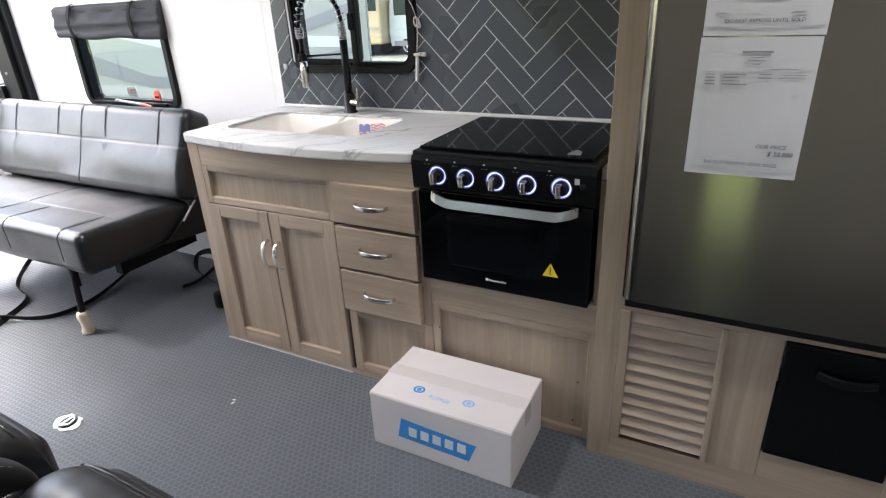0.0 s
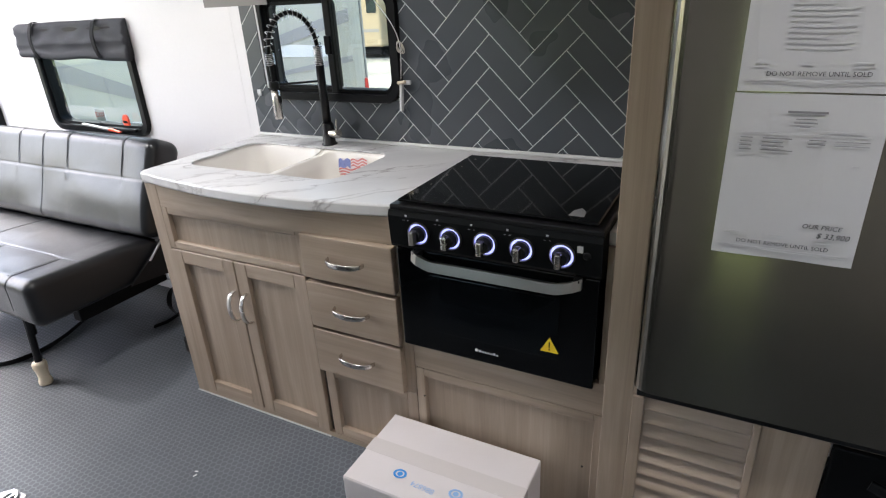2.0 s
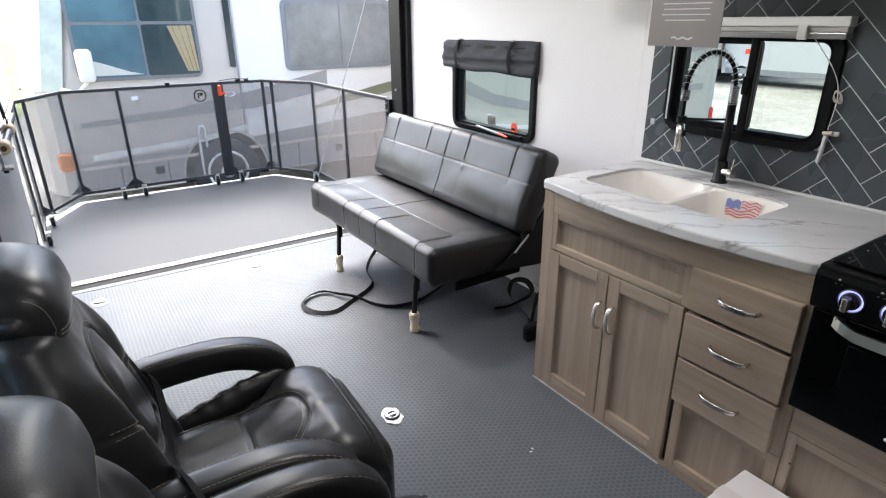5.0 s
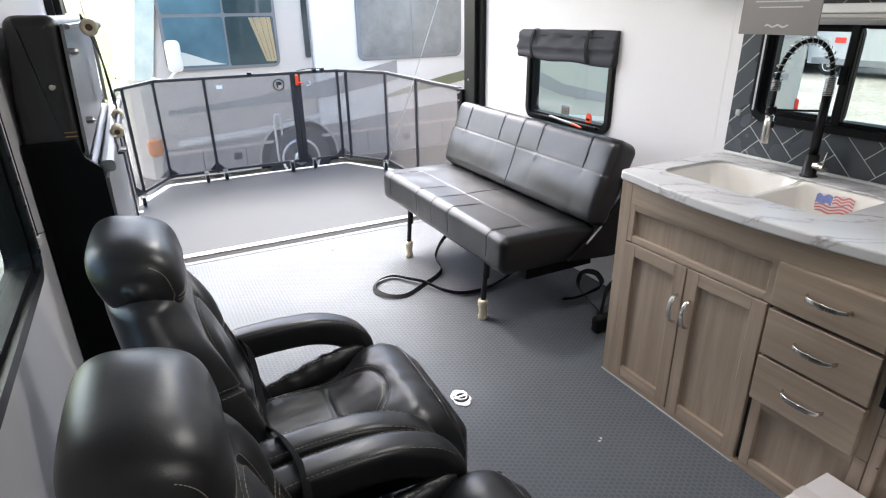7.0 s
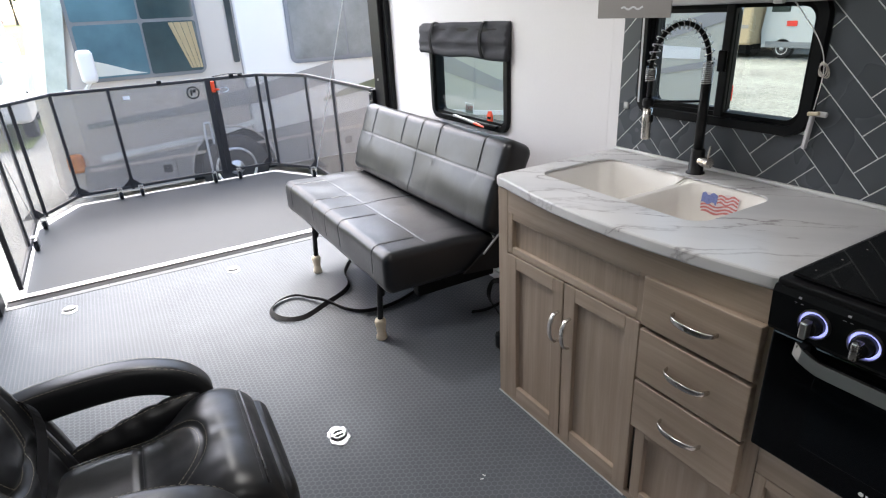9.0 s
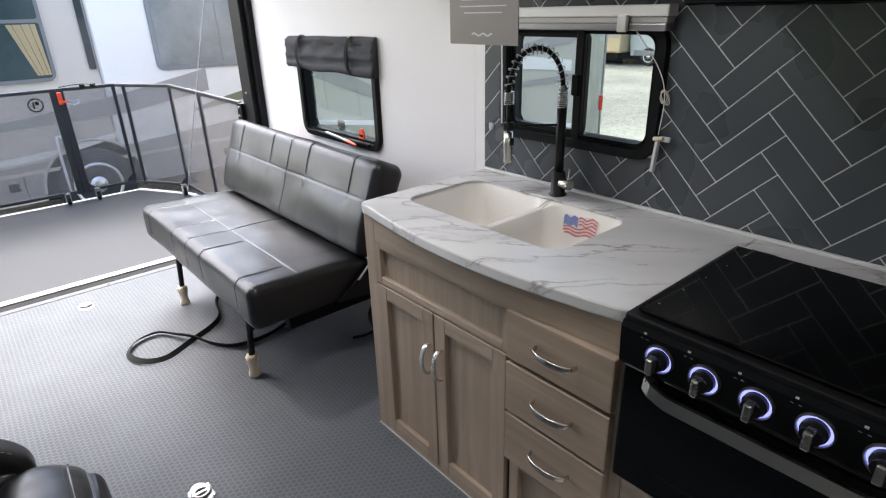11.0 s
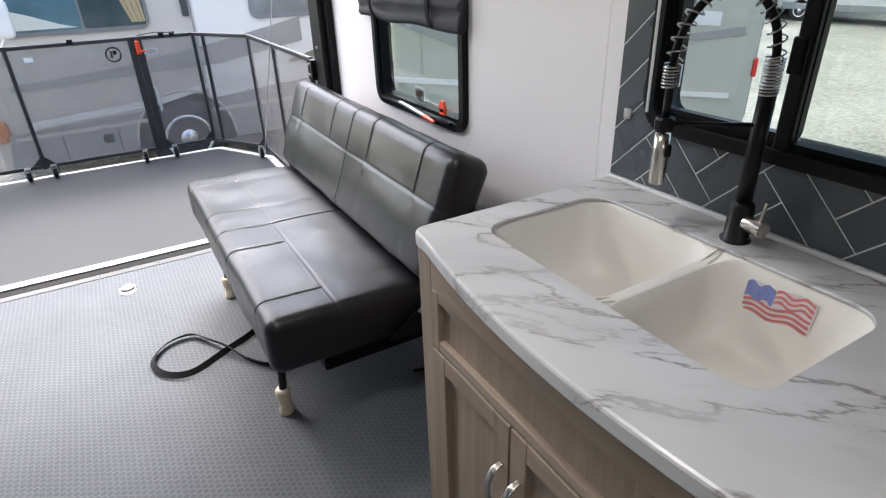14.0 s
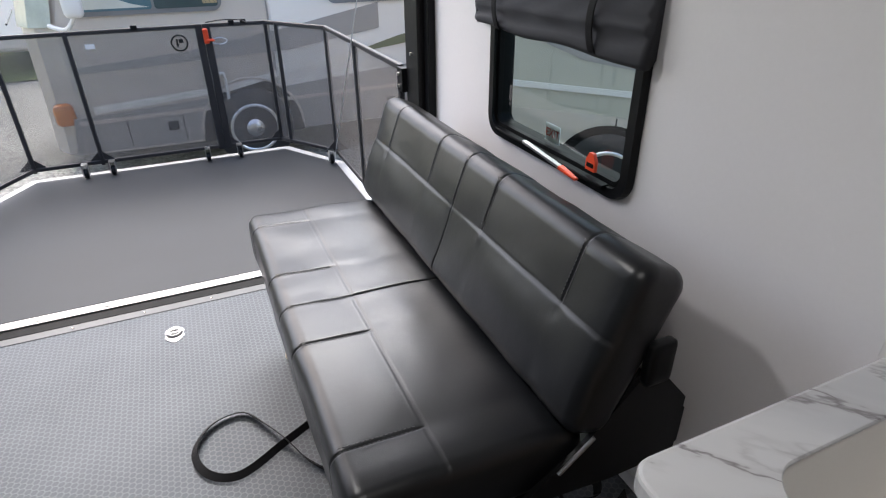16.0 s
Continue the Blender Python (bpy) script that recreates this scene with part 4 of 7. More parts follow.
def sink_dip(bm):
    """The wall between the bowls stands a little lower than the rim."""
    for v in bm.verts:
        near = max(0.0, 1 - abs(v.co.x - xm) / 0.080) * min(1.0, min(v.co.y - HOLE[2] + 0.004, HOLE[3] + 0.004 - v.co.y) / 0.05) ** 0.6 if HOLE[2] - 0.003 < v.co.y < HOLE[3] + 0.003 else 0.0
        lim = ZR - 0.018 * min(1.0, near * 1.3)
        if v.co.z > lim:
            v.co.z = lim + (v.co.z - lim) * 0.1
    return bm


lo, ro = (HOLE[0] - 0.004, xm - 0.007), (xm + 0.007, HOLE[1] + 0.004)
bowl(lo[0], lo[1], HOLE[2] - 0.004, HOLE[3] + 0.004, ZR, 0.180, bm)
bowl(ro[0], ro[1], HOLE[2] - 0.004, HOLE[3] + 0.004, ZR, 0.180, bm)
part("bowl", sink_dip(bm), SINK, snk, smooth=True)
bm = sweep([(xm, HOLE[2] - 0.004 + (HOLE[3] - HOLE[2] + 0.008) * i / 12, ZR - 0.006) for i in range(13)], 0.017, 0.010, 12)
box(xm - 0.004, xm + 0.004, HOLE[2] + 0.005, HOLE[3] - 0.005, ZR - 0.15, ZR - 0.030, bm=bm)
part("divider", sink_dip(bm), SINK, snk, smooth=True)
for x0, x1 in (lo, ro):
    for ax, ay in ((x0, HOLE[2] - 0.004), (x1, HOLE[2] - 0.004), (x0, HOLE[3] + 0.004), (x1, HOLE[3] + 0.004)):
        sx, sy = (1 if ax == x0 else -1), (1 if ay < cy else -1)
        pts = [(ax, ay)] + [(ax + sx * 0.057 - sx * 0.057 * math.cos(a), ay + sy * 0.057 - sy * 0.057 * math.sin(a)) for a in np.linspace(0, math.pi / 2, 8)]
        part("rim_corner", sink_dip(loft([[(x, y, ZR - 0.012) for x, y in pts], [(x, y, ZR - 0.0015) for x, y in pts]])), SINK, snk)
for x in ((lo[0] + lo[1]) / 2, (ro[0] + ro[1]) / 2):
    zd = ZR - 0.180
    dn = part("drain", lathe((x, cy - 0.005, zd), [(0.051, 0.0), (0.051, 0.005), (0.047, 0.007), (0.043, 0.004), (0.041, 0.003)], 28), plain("blue_film", (0.0, 0.17, 0.55), 0.2, var=0.1), snk, "bright blue film round the drain")
    bm = lathe((x, cy - 0.005, zd), [(0.040, 0.002), (0.040, 0.0065), (0.036, 0.0055), (0.012, 0.0042), (0.010, 0.010), (0.006, 0.011)], 24)
    part("strainer", bm, STEEL_H, dn, "bright metal strainer basket")
    for k in range(10):
        a = 2 * math.pi * k / 10
        part("strainer_hole", lathe((x + 0.025 * math.cos(a), cy - 0.005 + 0.025 * math.sin(a), zd + 0.0040), [(0.0032, 0), (0.0032, 0.0018)], 6), BLACK, dn)
# flag sticker on the rear wall of the bowl
stk = thing("flag_sticker", (-1.155, 1.985, 0.80), "red, white and blue flag sticker inside the sink", "sticker")
random.seed(4)
FZ = (0.806, 0.869)
FLEAN = (1.9880, 1.9965)


def flag_y(z):
    u = (z - FZ[0]) / (FZ[1] - FZ[0])
    return FLEAN[0] + (FLEAN[1] - FLEAN[0]) * u


FLAG_W = plain("sticker_white", (0.66, 0.60, 0.60), 0.5)
FLAG_R = plain("sticker_red", (0.58, 0.19, 0.18), 0.5, var=0.35, grain=140)
FLAG_B = plain("sticker_blue", (0.20, 0.24, 0.50), 0.5, var=0.5, grain=140)


def flag_band(x0, x1, z0, z1, lift, ragged):
    bm = bmesh.new()
    n = 12
    rows = []
    for i in range(n + 1):
        x = x0 + (x1 - x0) * i / n
        wv = 0.004 * math.sin(i * 0.9) + 0.10 * (x + 1.155)
        r = ragged * random.uniform(-1, 1)
        a, b = z0 + wv, z1 + wv
        rows.append([(x, flag_y(a) - lift, a - r), (x, flag_y(b) - lift, b + r), (x, flag_y(b) - lift + 0.0006, b + r), (x, flag_y(a) - lift + 0.0006, a - r)])
    return loft(rows, bm)


part("backing", flag_band(-1.216, -1.086, FZ[0], FZ[1], 0.001, 0.0006), FLAG_W, stk)
for k in range(6):
    z = FZ[0] + 0.002 + k * 0.0106
    part("stripe", flag_band(-1.213 if k < 3 else -1.158, -1.089, z, z + 0.0056, 0.0018, 0.0007), FLAG_R, stk, "red stripe")
part("canton", flag_band(-1.214, -1.160, FZ[0] + 0.032, FZ[1], 0.0024, 0.001), FLAG_B, stk, "blue corner")

# ---- tap ----
tap = thing("kitchen_tap", (-1.295, 2.055, 0.9), "matt black spring tap with satin spray head", "tap")
TX, TY = -1.295, 2.055
part("base", lathe((TX, TY, 0.9), [(0.030, 0), (0.030, 0.004), (0.024, 0.008), (0.0235, 0.075), (0.021, 0.08), (0.018, 0.083)], 24), BLACK_METAL, tap, smooth=True)
lev = part("lever_joint", rod((TX + 0.018, TY - 0.004, 0.945), (TX + 0.058, TY - 0.012, 0.945), 0.0165, 18), NICKEL, tap, "satin metal lever joint")
part("lever", sweep([(TX + 0.048, TY - 0.012, 0.955), (TX + 0.052, TY - 0.010, 1.0)], 0.010, 0.007, 10), NICKEL, lev)
part("stem", rod((TX, TY, 0.975), (TX, TY, 1.20), 0.0155, 18), BLACK_METAL, tap, smooth=True)
# arch of the hose, leaning into the room and along the wall
DX, DY = -0.105, -0.135
ZA = 1.245


def arch(a):
    u = (1 - math.cos(a)) / 2
    return Vector((TX + DX * u, TY + DY * u, ZA + 0.125 * math.sin(a)))


hose = [Vector((TX, TY, 1.195)), Vector((TX, TY, 1.22))] + [arch(a) for a in np.linspace(0, math.pi, 24)] + [Vector((TX + DX, TY + DY, 1.20)), Vector((TX + DX, TY + DY, 1.12))]
part("hose", sweep(hose, 0.015, 0.015, 10), BLACK, tap, smooth=True)


def coil(path, turns, r, wire, parent, name):
    path = [Vector(p) for p in path]
    n = int(turns * 14)
    pts = []
    for i in range(n + 1):
        f = i / n * (len(path) - 1)
        k = min(int(f), len(path) - 2)
        p = path[k].lerp(path[k + 1], f - k)
        t = (path[k + 1] - path[k]).normalized()
        s = t.cross(Vector((DY, -DX, 0)).normalized()).normalized()
        b = t.cross(s)
        a = 2 * math.pi * turns * i / n
        pts.append(p + (s * math.cos(a) + b * math.sin(a)) * r)
    return part(name, sweep(pts, wire, wire, 6), CHROME, parent, "bright coiled wire", smooth=True)


coil([arch(a) for a in np.linspace(0.05, math.pi - 0.05, 24)], 16, 0.0148, 0.0034, tap, "spring")
coil([(TX, TY, 1.19), (TX, TY, 1.255)], 11, 0.0150, 0.0045, tap, "spring_end")
coil([(TX + DX, TY + DY, 1.205), (TX + DX, TY + DY, 1.245)], 7, 0.0150, 0.0045, tap, "spring_end")
part("support_arm", sweep([(TX, TY, 1.135), (TX + DX * 0.9, TY + DY * 0.9, 1.137)], 0.008, 0.008, 10), BLACK_METAL, tap, smooth=True)
part("holder", lathe((TX + DX, TY + DY, 1.125), [(0.017, 0), (0.018, 0.005), (0.018, 0.020), (0.0155, 0.024)], 18), BLACK_METAL, tap)
sp = part("spray_head", lathe((TX + DX, TY + DY, 1.03), [(0.0145, -0.012), (0.0155, -0.006), (0.0155, 0.05), (0.0145, 0.088)], 18), NICKEL, tap, "satin metal spray head", smooth=True)
part("spray_button", box(TX + DX + 0.008, TX + DX + 0.021, TY + DY - 0.006, TY + DY + 0.006, 1.075, 1.10, 0.003), BLACK, sp)

# ---- oven with hob ----
ov = thing("gas_oven", (-0.4, 1.75, 0.49), "black built-in gas oven with a glass hob cover", "oven")
part("body", box(-0.655, -0.140, 1.535, 1.98, 0.50, 0.90), BLACK, ov)
dd = part("oven_door", box(-0.667, -0.135, 1.497, 1.534, 0.500, 0.800, 0.004), BLACK_GLASS, ov, "black glass oven door")
part("door_glass", box(-0.57, -0.225, 1.495, 1.4975, 0.565, 0.735, 0.001), plain("smoked_glass", (0.003, 0.004, 0.005), 0.05, bump=0, spec=0.22), dd)
rings = []
for i in range(25):
    u = i / 24
    x = -0.607 + 0.437 * u
    e = min(u, 1 - u)
    z = 0.777 + 0.017 * max(0, 1 - e / 0.13)
    y = 1.455 + 0.012 * max(0, 1 - e / 0.05)
    rings.append([(x, y, z - 0.012), (x, y + 0.012, z - 0.013), (x, y + 0.018, z + 0.011), (x, y + 0.006, z + 0.013)])
hd = part("handle", loft(rings), STEEL_H, dd, "brushed steel handle")
for x in (-0.595, -0.182):
    part("handle_foot", box(x - 0.008, x + 0.008, 1.468, 1.4975, 0.782, 0.804, 0.002), BLACK, hd)
rings = [[(x, 1.489, 0.806), (x, 1.483, 0.815), (x, 1.478, 0.895), (x, 1.484, 0.908), (x, 1.54, 0.908), (x, 1.54, 0.806)] for x in (-0.672, -0.130)]
pn = part("control_panel", loft(rings), BLACK_MATT, ov, "black control panel")
for i, x in enumerate((-0.584, -0.495, -0.404, -0.313, -0.218)):
    kn = part("knob", lathe((x, 1.481, 0.856), [(0.0212, -0.002), (0.0212, -0.012), (0.0188, -0.014), (0.0172, -0.026), (0.0160, -0.028)], 24, axis="Y"), BLACK, pn, "black knob with steel grip")
    bm = box(x - 0.0070, x + 0.0070, 1.436, 1.458, 0.8385, 0.8735, 0.003, 2)
    part("grip", bm, NICKEL, kn, "satin steel grip")
    part("bezel", sweep([(x + 0.0282 * math.cos(a), 1.4785, 0.856 + 0.0282 * math.sin(a)) for a in np.linspace(0, 2 * math.pi, 28, endpoint=False)], 0.004, 0.014, 8, up=(0, 1, 0), closed=True), STEEL_H, kn, "satin metal bezel")
    rg = [(x + 0.0238 * math.cos(a), 1.4795, 0.856 + 0.0238 * math.sin(a)) for a in np.linspace(0, 2 * math.pi, 28, endpoint=False)]
    part("light_ring", sweep(rg, 0.006, 0.006, 8, up=(0, 1, 0), closed=True), RING_GLOW, kn, "lit blue-white ring")
    bm = bmesh.new()
    for dx, dz in ((-0.006, 0), (0.006, 0), (0, 0.009)):
        box(x - 0.035 + dx - 0.0028, x - 0.035 + dx + 0.0028, 1.4785, 1.4800, 0.889 + dz - 0.003, 0.889 + dz + 0.002, bm=bm)
    part("symbol", bm, PALE_INK, pn)
part("igniter", lathe((-0.163, 1.483, 0.862), [(0.009, 0), (0.009, -0.006), (0.006, -0.008)], 14, axis="Y"), BLACK, pn)
part("lamp_switch", box(-0.185, -0.172, 1.4785, 1.482, 0.868, 0.884), PALE_INK, pn)
hob = part("hob", box(-0.672, -0.130, 1.488, 1.985, 0.902, 0.921, 0.004), BLACK_METAL, ov, "black enamel hob frame")
part("glass_cover", box(-0.655, -0.147, 1.505, 1.955, 0.924, 0.932, 0.003), BLACK_GLASS, hob, "glossy black glass hob cover")
for x in (-0.60, -0.20):
    part("cover_hinge", box(x - 0.03, x + 0.03, 1.955, 1.972, 0.9205, 0.927, 0.002), BLACK, hob)
part("hob_slot", box(-0.57, -0.25, 1.958, 1.964, 0.922, 0.925), STEEL_H, hob)
for i in range(5):
    part("hob_screw", lathe((-0.635 + 0.004 * i, 1.55 + 0.09 * i, 0.932), [(0.003, -0.001), (0.002, 0.0008)], 8), NICKEL, hob)
bm = loft([[(x, y, z) for x, y in ((-0.222, 1.53), (-0.186, 1.53), (-0.190, 1.565), (-0.204, 1.585), (-0.218, 1.565))] for z in (0.9322, 0.9327)])
part("corner_mark", bm, INK, hob, "small printed mark")
bm = loft([[(-0.268, y, 0.583), (-0.222, y, 0.583), (-0.245, y, 0.625)] for y in (1.4936, 1.4946)])
ws = part("warning_label", bm, YELLOW, dd, "yellow triangular warning label")
bm = box(-0.2465, -0.2435, 1.4928, 1.4936, 0.596, 0.612)
box(-0.2465, -0.2435, 1.4928, 1.4936, 0.589, 0.593, bm=bm)
part("warning_mark", bm, BLACK, ws)
bm = bmesh.new()
lathe((-0.442, 1.4962, 0.536), [(0.0045, -0.0008), (0.0045, 0.0008)], 12, bm, axis="Y")
for k in range(7):
    box(-0.434 + k * 0.008, -0.4295 + k * 0.008, 1.4954, 1.4966, 0.532, 0.536 + 0.003 * (k in (0, 5)), bm=bm)
part("maker_mark", bm, WHITE, dd, "small white printed mark")

# ---- fridge and its cabinet ----
fcab = thing("fridge_cabinet", (0.35, 1.8, 0), "tall grey oak cabinet housing the fridge, with louvred vent", "cabinet", "kitchen cabinets")
FY = 1.487
part("side_panel", box(-0.104, -0.080, FY + 0.012, Y_R - 0.002, 0.0, Z_C - 0.002), OAK_V, fcab)
part("stile", box(-0.106, -0.040, FY, FY + 0.0118, 0.0, Z_C - 0.002, 0.0015, 1), OAK_V, fcab)
part("base_front", box(-0.0395, 0.90, FY + 0.001, FY + 0.012, 0.0, 0.085), OAK_H, fcab)
part("top_rail", box(-0.0395, 0.90, FY + 0.001, FY + 0.012, 0.525, 0.5665), OAK_H, fcab)
part("mid_panel", box(0.228, 0.352, FY + 0.001, FY + 0.012, 0.0855, 0.5245), OAK_V, fcab)
part("end_panel", box(0.625, 0.90, FY + 0.001, FY + 0.012, 0.0855, 0.5245), OAK_V, fcab)
lv = part("louvre_frame", box(-0.0395, -0.012, FY - 0.004, FY + 0.012, 0.0855, 0.5245, 0.002, 1), OAK_V, fcab)
box_bm = box(0.212, 0.2275, FY - 0.004, FY + 0.012, 0.0855, 0.5245, 0.002, 1)
part("frame_side", box_bm, OAK_V, lv)
# added dark sheet: paints the shade behind the slats
part("louvre_shade_sheet", box(-0.012, 0.212, FY + 0.03, FY + 0.034, 0.086, 0.524), GAP_SHADE, lv)
for k in range(11):
    z = 0.100 + k * 0.0392
    rings = []
    for x in (-0.0118, 0.2118):
        rings.append([(x, FY + 0.000, z), (x, FY - 0.003, z + 0.003), (x, FY + 0.022, z + 0.044), (x, FY + 0.026, z + 0.044), (x, FY + 0.004, z)])
    part("slat", loft(rings), OAK_H, lv)
bin_p = part("black_panel", box(0.356, 0.621, FY - 0.010, FY + 0.010, 0.178, 0.524, 0.004), BLACK_MATT, fcab, "black plastic access panel")
hb = [(0.43 + 0.12 * u, FY - 0.010 - 0.014 * math.sin(math.pi * u), 0.455 - 0.006 * math.sin(math.pi * u)) for u in np.linspace(0, 1, 13)]
part("pull_handle", sweep(hb, 0.012, 0.028, 10, power=3), BLACK, bin_p)
part("lower_front", box(0.353, 0.624, FY + 0.001, FY + 0.012, 0.0855, 0.176), OAK_H, fcab)

fr = thing("fridge", (0.4, 1.7, 0.6), "brushed stainless steel fridge with a flat door", "fridge")
part("body", box(-0.018, 0.86, FY + 0.002, 2.05, 0.575, 1.98), BLACK_MATT, fr)
prof = []
for a in np.linspace(0, math.pi / 2, 8):
    prof.append((-0.034 + 0.035 - 0.035 * math.cos(a) * 1.0, 1.435 - 0.035 * math.sin(a)))
prof = [(-0.034, 1.484)] + prof + [(0.85, 1.40), (0.86, 1.41), (0.86, 1.484)]
fd = part("fridge_door", loft([[(x, y, z) for x, y in prof] for z in (0.602, 1.95)]), STEEL_V, fr, "brushed stainless steel door", smooth=False)
part("door_gasket", box(-0.018, 0.855, 1.4845, 1.4865, 0.60, 1.95), WHITE, fd)
part("plinth_strip", box(-0.026, 0.85, 1.43, 1.486, 0.568, 0.601, 0.003), BLACK, fr, "black strip below the door")

# sheets taped to the fridge door
for (x0, x1, z0, z1, lower) in ((0.078, 0.290, 0.951, 1.230, True), (0.080, 0.292, 1.233, 1.512, False)):
    sh = thing("paper_sheet", ((x0 + x1) / 2, 1.398, z0), "white printed price sheet taped to the fridge door" if lower else "white printed sheet taped above the price sheet", "paper", "sheets on the fridge")
    rings = []
    for i in range(9):
        x = x0 + (x1 - x0) * i / 8
        rings.append([(x, 1.3975 - 0.0015 * math.sin(i * 1.1) - 0.001, z0), (x, 1.3978, z0), (x, 1.3985, z1), (x, 1.3972, z1)])
    part("sheet", loft(rings), PAPER, sh)
    yt = 1.3940

    def words(body, size, x, z, mt, name="lettering", shear=0.0):
        part(name, text_mesh(body, size, Matrix.Translation((x, yt, z)) @ pose(0, 0, 0, 90, 0, 0), depth=0.0001, shear=shear), mt, sh)

    def bars(name, specs, mt):
        bm = bmesh.new()
        for a, b, z, h in specs:
            box(a, b, yt - 0.0002, yt + 0.0003, z, z + h, bm=bm)
        part(name, bm, mt, sh)

    xc = (x0 + x1) / 2
    words("DO NOT REMOVE UNTIL SOLD", 0.0098, xc, z0 + 0.024, PEN)
    bars("small_print", [(x0 + 0.01, x1 - 0.006, z0 + 0.017, 0.0012), (x0 + 0.012, x1 - 0.008, z0 + 0.013, 0.0012), (x0 + 0.02, x0 + 0.04, z0 + 0.042, 0.0022), (x0 + 0.085, x0 + 0.105, z0 + 0.042, 0.0022), (x0 + 0.15, x0 + 0.175, z0 + 0.042, 0.0022), (x0 + 0.018, x0 + 0.038, z0 + 0.036, 0.0018), (x0 + 0.15, x0 + 0.178, z0 + 0.036, 0.0018)], PALE_INK)
    if lower:
        words("OUR PRICE", 0.0112, x0 + 0.158, z0 + 0.062, PEN, "handwriting", 0.2)
        words("$ 33,900", 0.0130, x0 + 0.176, z0 + 0.047, PEN, "handwriting", 0.25)
        bars("heading", [(xc - 0.027, xc + 0.027, z1 - 0.029, 0.0034), (xc - 0.014, xc + 0.014, z1 - 0.039, 0.0015), (xc - 0.016, xc + 0.016, z1 - 0.045, 0.0015), (xc - 0.007, xc + 0.007, z1 - 0.051, 0.0015)], INK)
        rowspec = []
        for k in range(4):
            z = z1 - 0.071 - k * 0.0065
            rowspec += [(x0 + 0.018, x0 + 0.036, z, 0.0016), (x0 + 0.05, x0 + 0.05 + (0.042, 0.03, 0.032, 0.045)[k], z, 0.0016)]
            if k < 2:
                rowspec += [(x0 + 0.115, x0 + 0.138, z, 0.0016), (x0 + 0.15, x0 + 0.195, z, 0.0009)]
        bars("table_rows", rowspec, INK)
        bars("table_lines", [(x0 + 0.014, x0 + 0.198, z1 - 0.062, 0.0008), (x0 + 0.014, x0 + 0.105, z1 - 0.098, 0.0008), (x0 + 0.014, x0 + 0.0148, z1 - 0.098, 0.036), (x0 + 0.112, x0 + 0.1128, z1 - 0.083, 0.021), (x0 + 0.13, x0 + 0.185, z1 - 0.057, 0.0018), (x0 + 0.018, x0 + 0.022, z1 - 0.11, 0.003), (x0 + 0.18, x0 + 0.188, z1 - 0.11, 0.003)], PALE_INK)
    else:
        bars("text_lines", [(x0 + 0.06, x0 + 0.06 + 0.085 - 0.03 * (k % 3 == 2), z0 + 0.065 + k * 0.0078, 0.0017) for k in range(22)], PALE_INK)

# ---- microwave above the hob ----
mw = thing("microwave", (-0.43, 1.92, 1.478), "black microwave mounted above the hob", "microwave")
part("body", box(-0.765, -0.106, 1.76, Y_R - 0.004, 1.483, 1.86, 0.006), BLACK_MATT, mw)
part("front", box(-0.765, -0.106, 1.735, 1.76, 1.483, 1.86, 0.004), BLACK_GLASS, mw)
for x in (-0.62, -0.3):
    part("grease_filter", box(x - 0.12, x + 0.12, 1.82, 2.05, 1.479, 1.4835, 0.002), BLACK, mw)
for x in (-0.26, -0.20):
    part("bottom_screw", lathe((x, 2.08, 1.483), [(0.007, -0.004), (0.007, 0.001)], 10), NICKEL, mw)

# ---- hanging card by the window ----
cardt = thing("hanging_sign", (-1.29, 1.70, 1.40), "grey printed card hanging from the overhead cupboard", "sign")
part("card", box(-1.418, -1.165, 1.695, 1.6975, 1.398, 1.70), GREYP, cardt)
bm = bmesh.new()
for k in range(6):
    w = (0.07, 0.085, 0.08, 0.085, 0.06, 0.05)[k]
    box(-1.29 - w, -1.29 + w, 1.694, 1.6952, 1.475 + k * 0.016, 1.478 + k * 0.016, bm=bm)
part("print_lines", bm, PALE_INK, cardt)
part("emblem", sweep([(-1.33 + 0.075 * u, 1.6945, 1.423 + 0.003 * math.sin(u * 14)) for u in np.linspace(0, 1, 16)], 0.0015, 0.005, 6), PALE_INK, cardt, "small white script emblem")
# overhead cupboard that the card hangs from
oh = thing("overhead_cupboard", (-1.2, 1.95, 1.72), "grey oak overhead cupboard above the window", "cabinet", "kitchen cabinets")
part("body", box(-1.70, -0.768, 1.72, Y_R - 0.004, 1.72, Z_C - 0.003, 0.003), OAK_H, oh)

# ---- cardboard box ----
cb = thing("cardboard_box", (-0.505, 1.39, 0), "closed white cardboard box with blue print", "box")
BX0, BX1, BY0, BY1, BZ = -0.742, -0.266, 1.243, 1.522, 0.203
bm = box(BX0, BX1, BY0, BY1, 0.001, BZ - 0.004, 0.003, 2)
part("carton", bm, CARD, cb)
bm = box(BX0 + 0.001, BX1 - 0.001, BY0 + 0.001, (BY0 + BY1) / 2 - 0.001, BZ - 0.0038, BZ, 0.0015, 1)
part("flap", bm, CARD, cb)
part("flap", box(BX0 + 0.001, BX1 - 0.001, (BY0 + BY1) / 2 + 0.001, BY1 - 0.001, BZ - 0.0038, BZ, 0.0015, 1), CARD, cb)
part("tape", box(BX0 - 0.001, BX1 + 0.0005, (BY0 + BY1) / 2 - 0.026, (BY0 + BY1) / 2 + 0.026, BZ + 0.0003, BZ + 0.0008), TAPE, cb, "clear packing tape")
part("tape", box(BX1 + 0.0002, BX1 + 0.0009, (BY0 + BY1) / 2 - 0.026, (BY0 + BY1) / 2 + 0.026, BZ - 0.065, BZ + 0.0006), TAPE, cb)
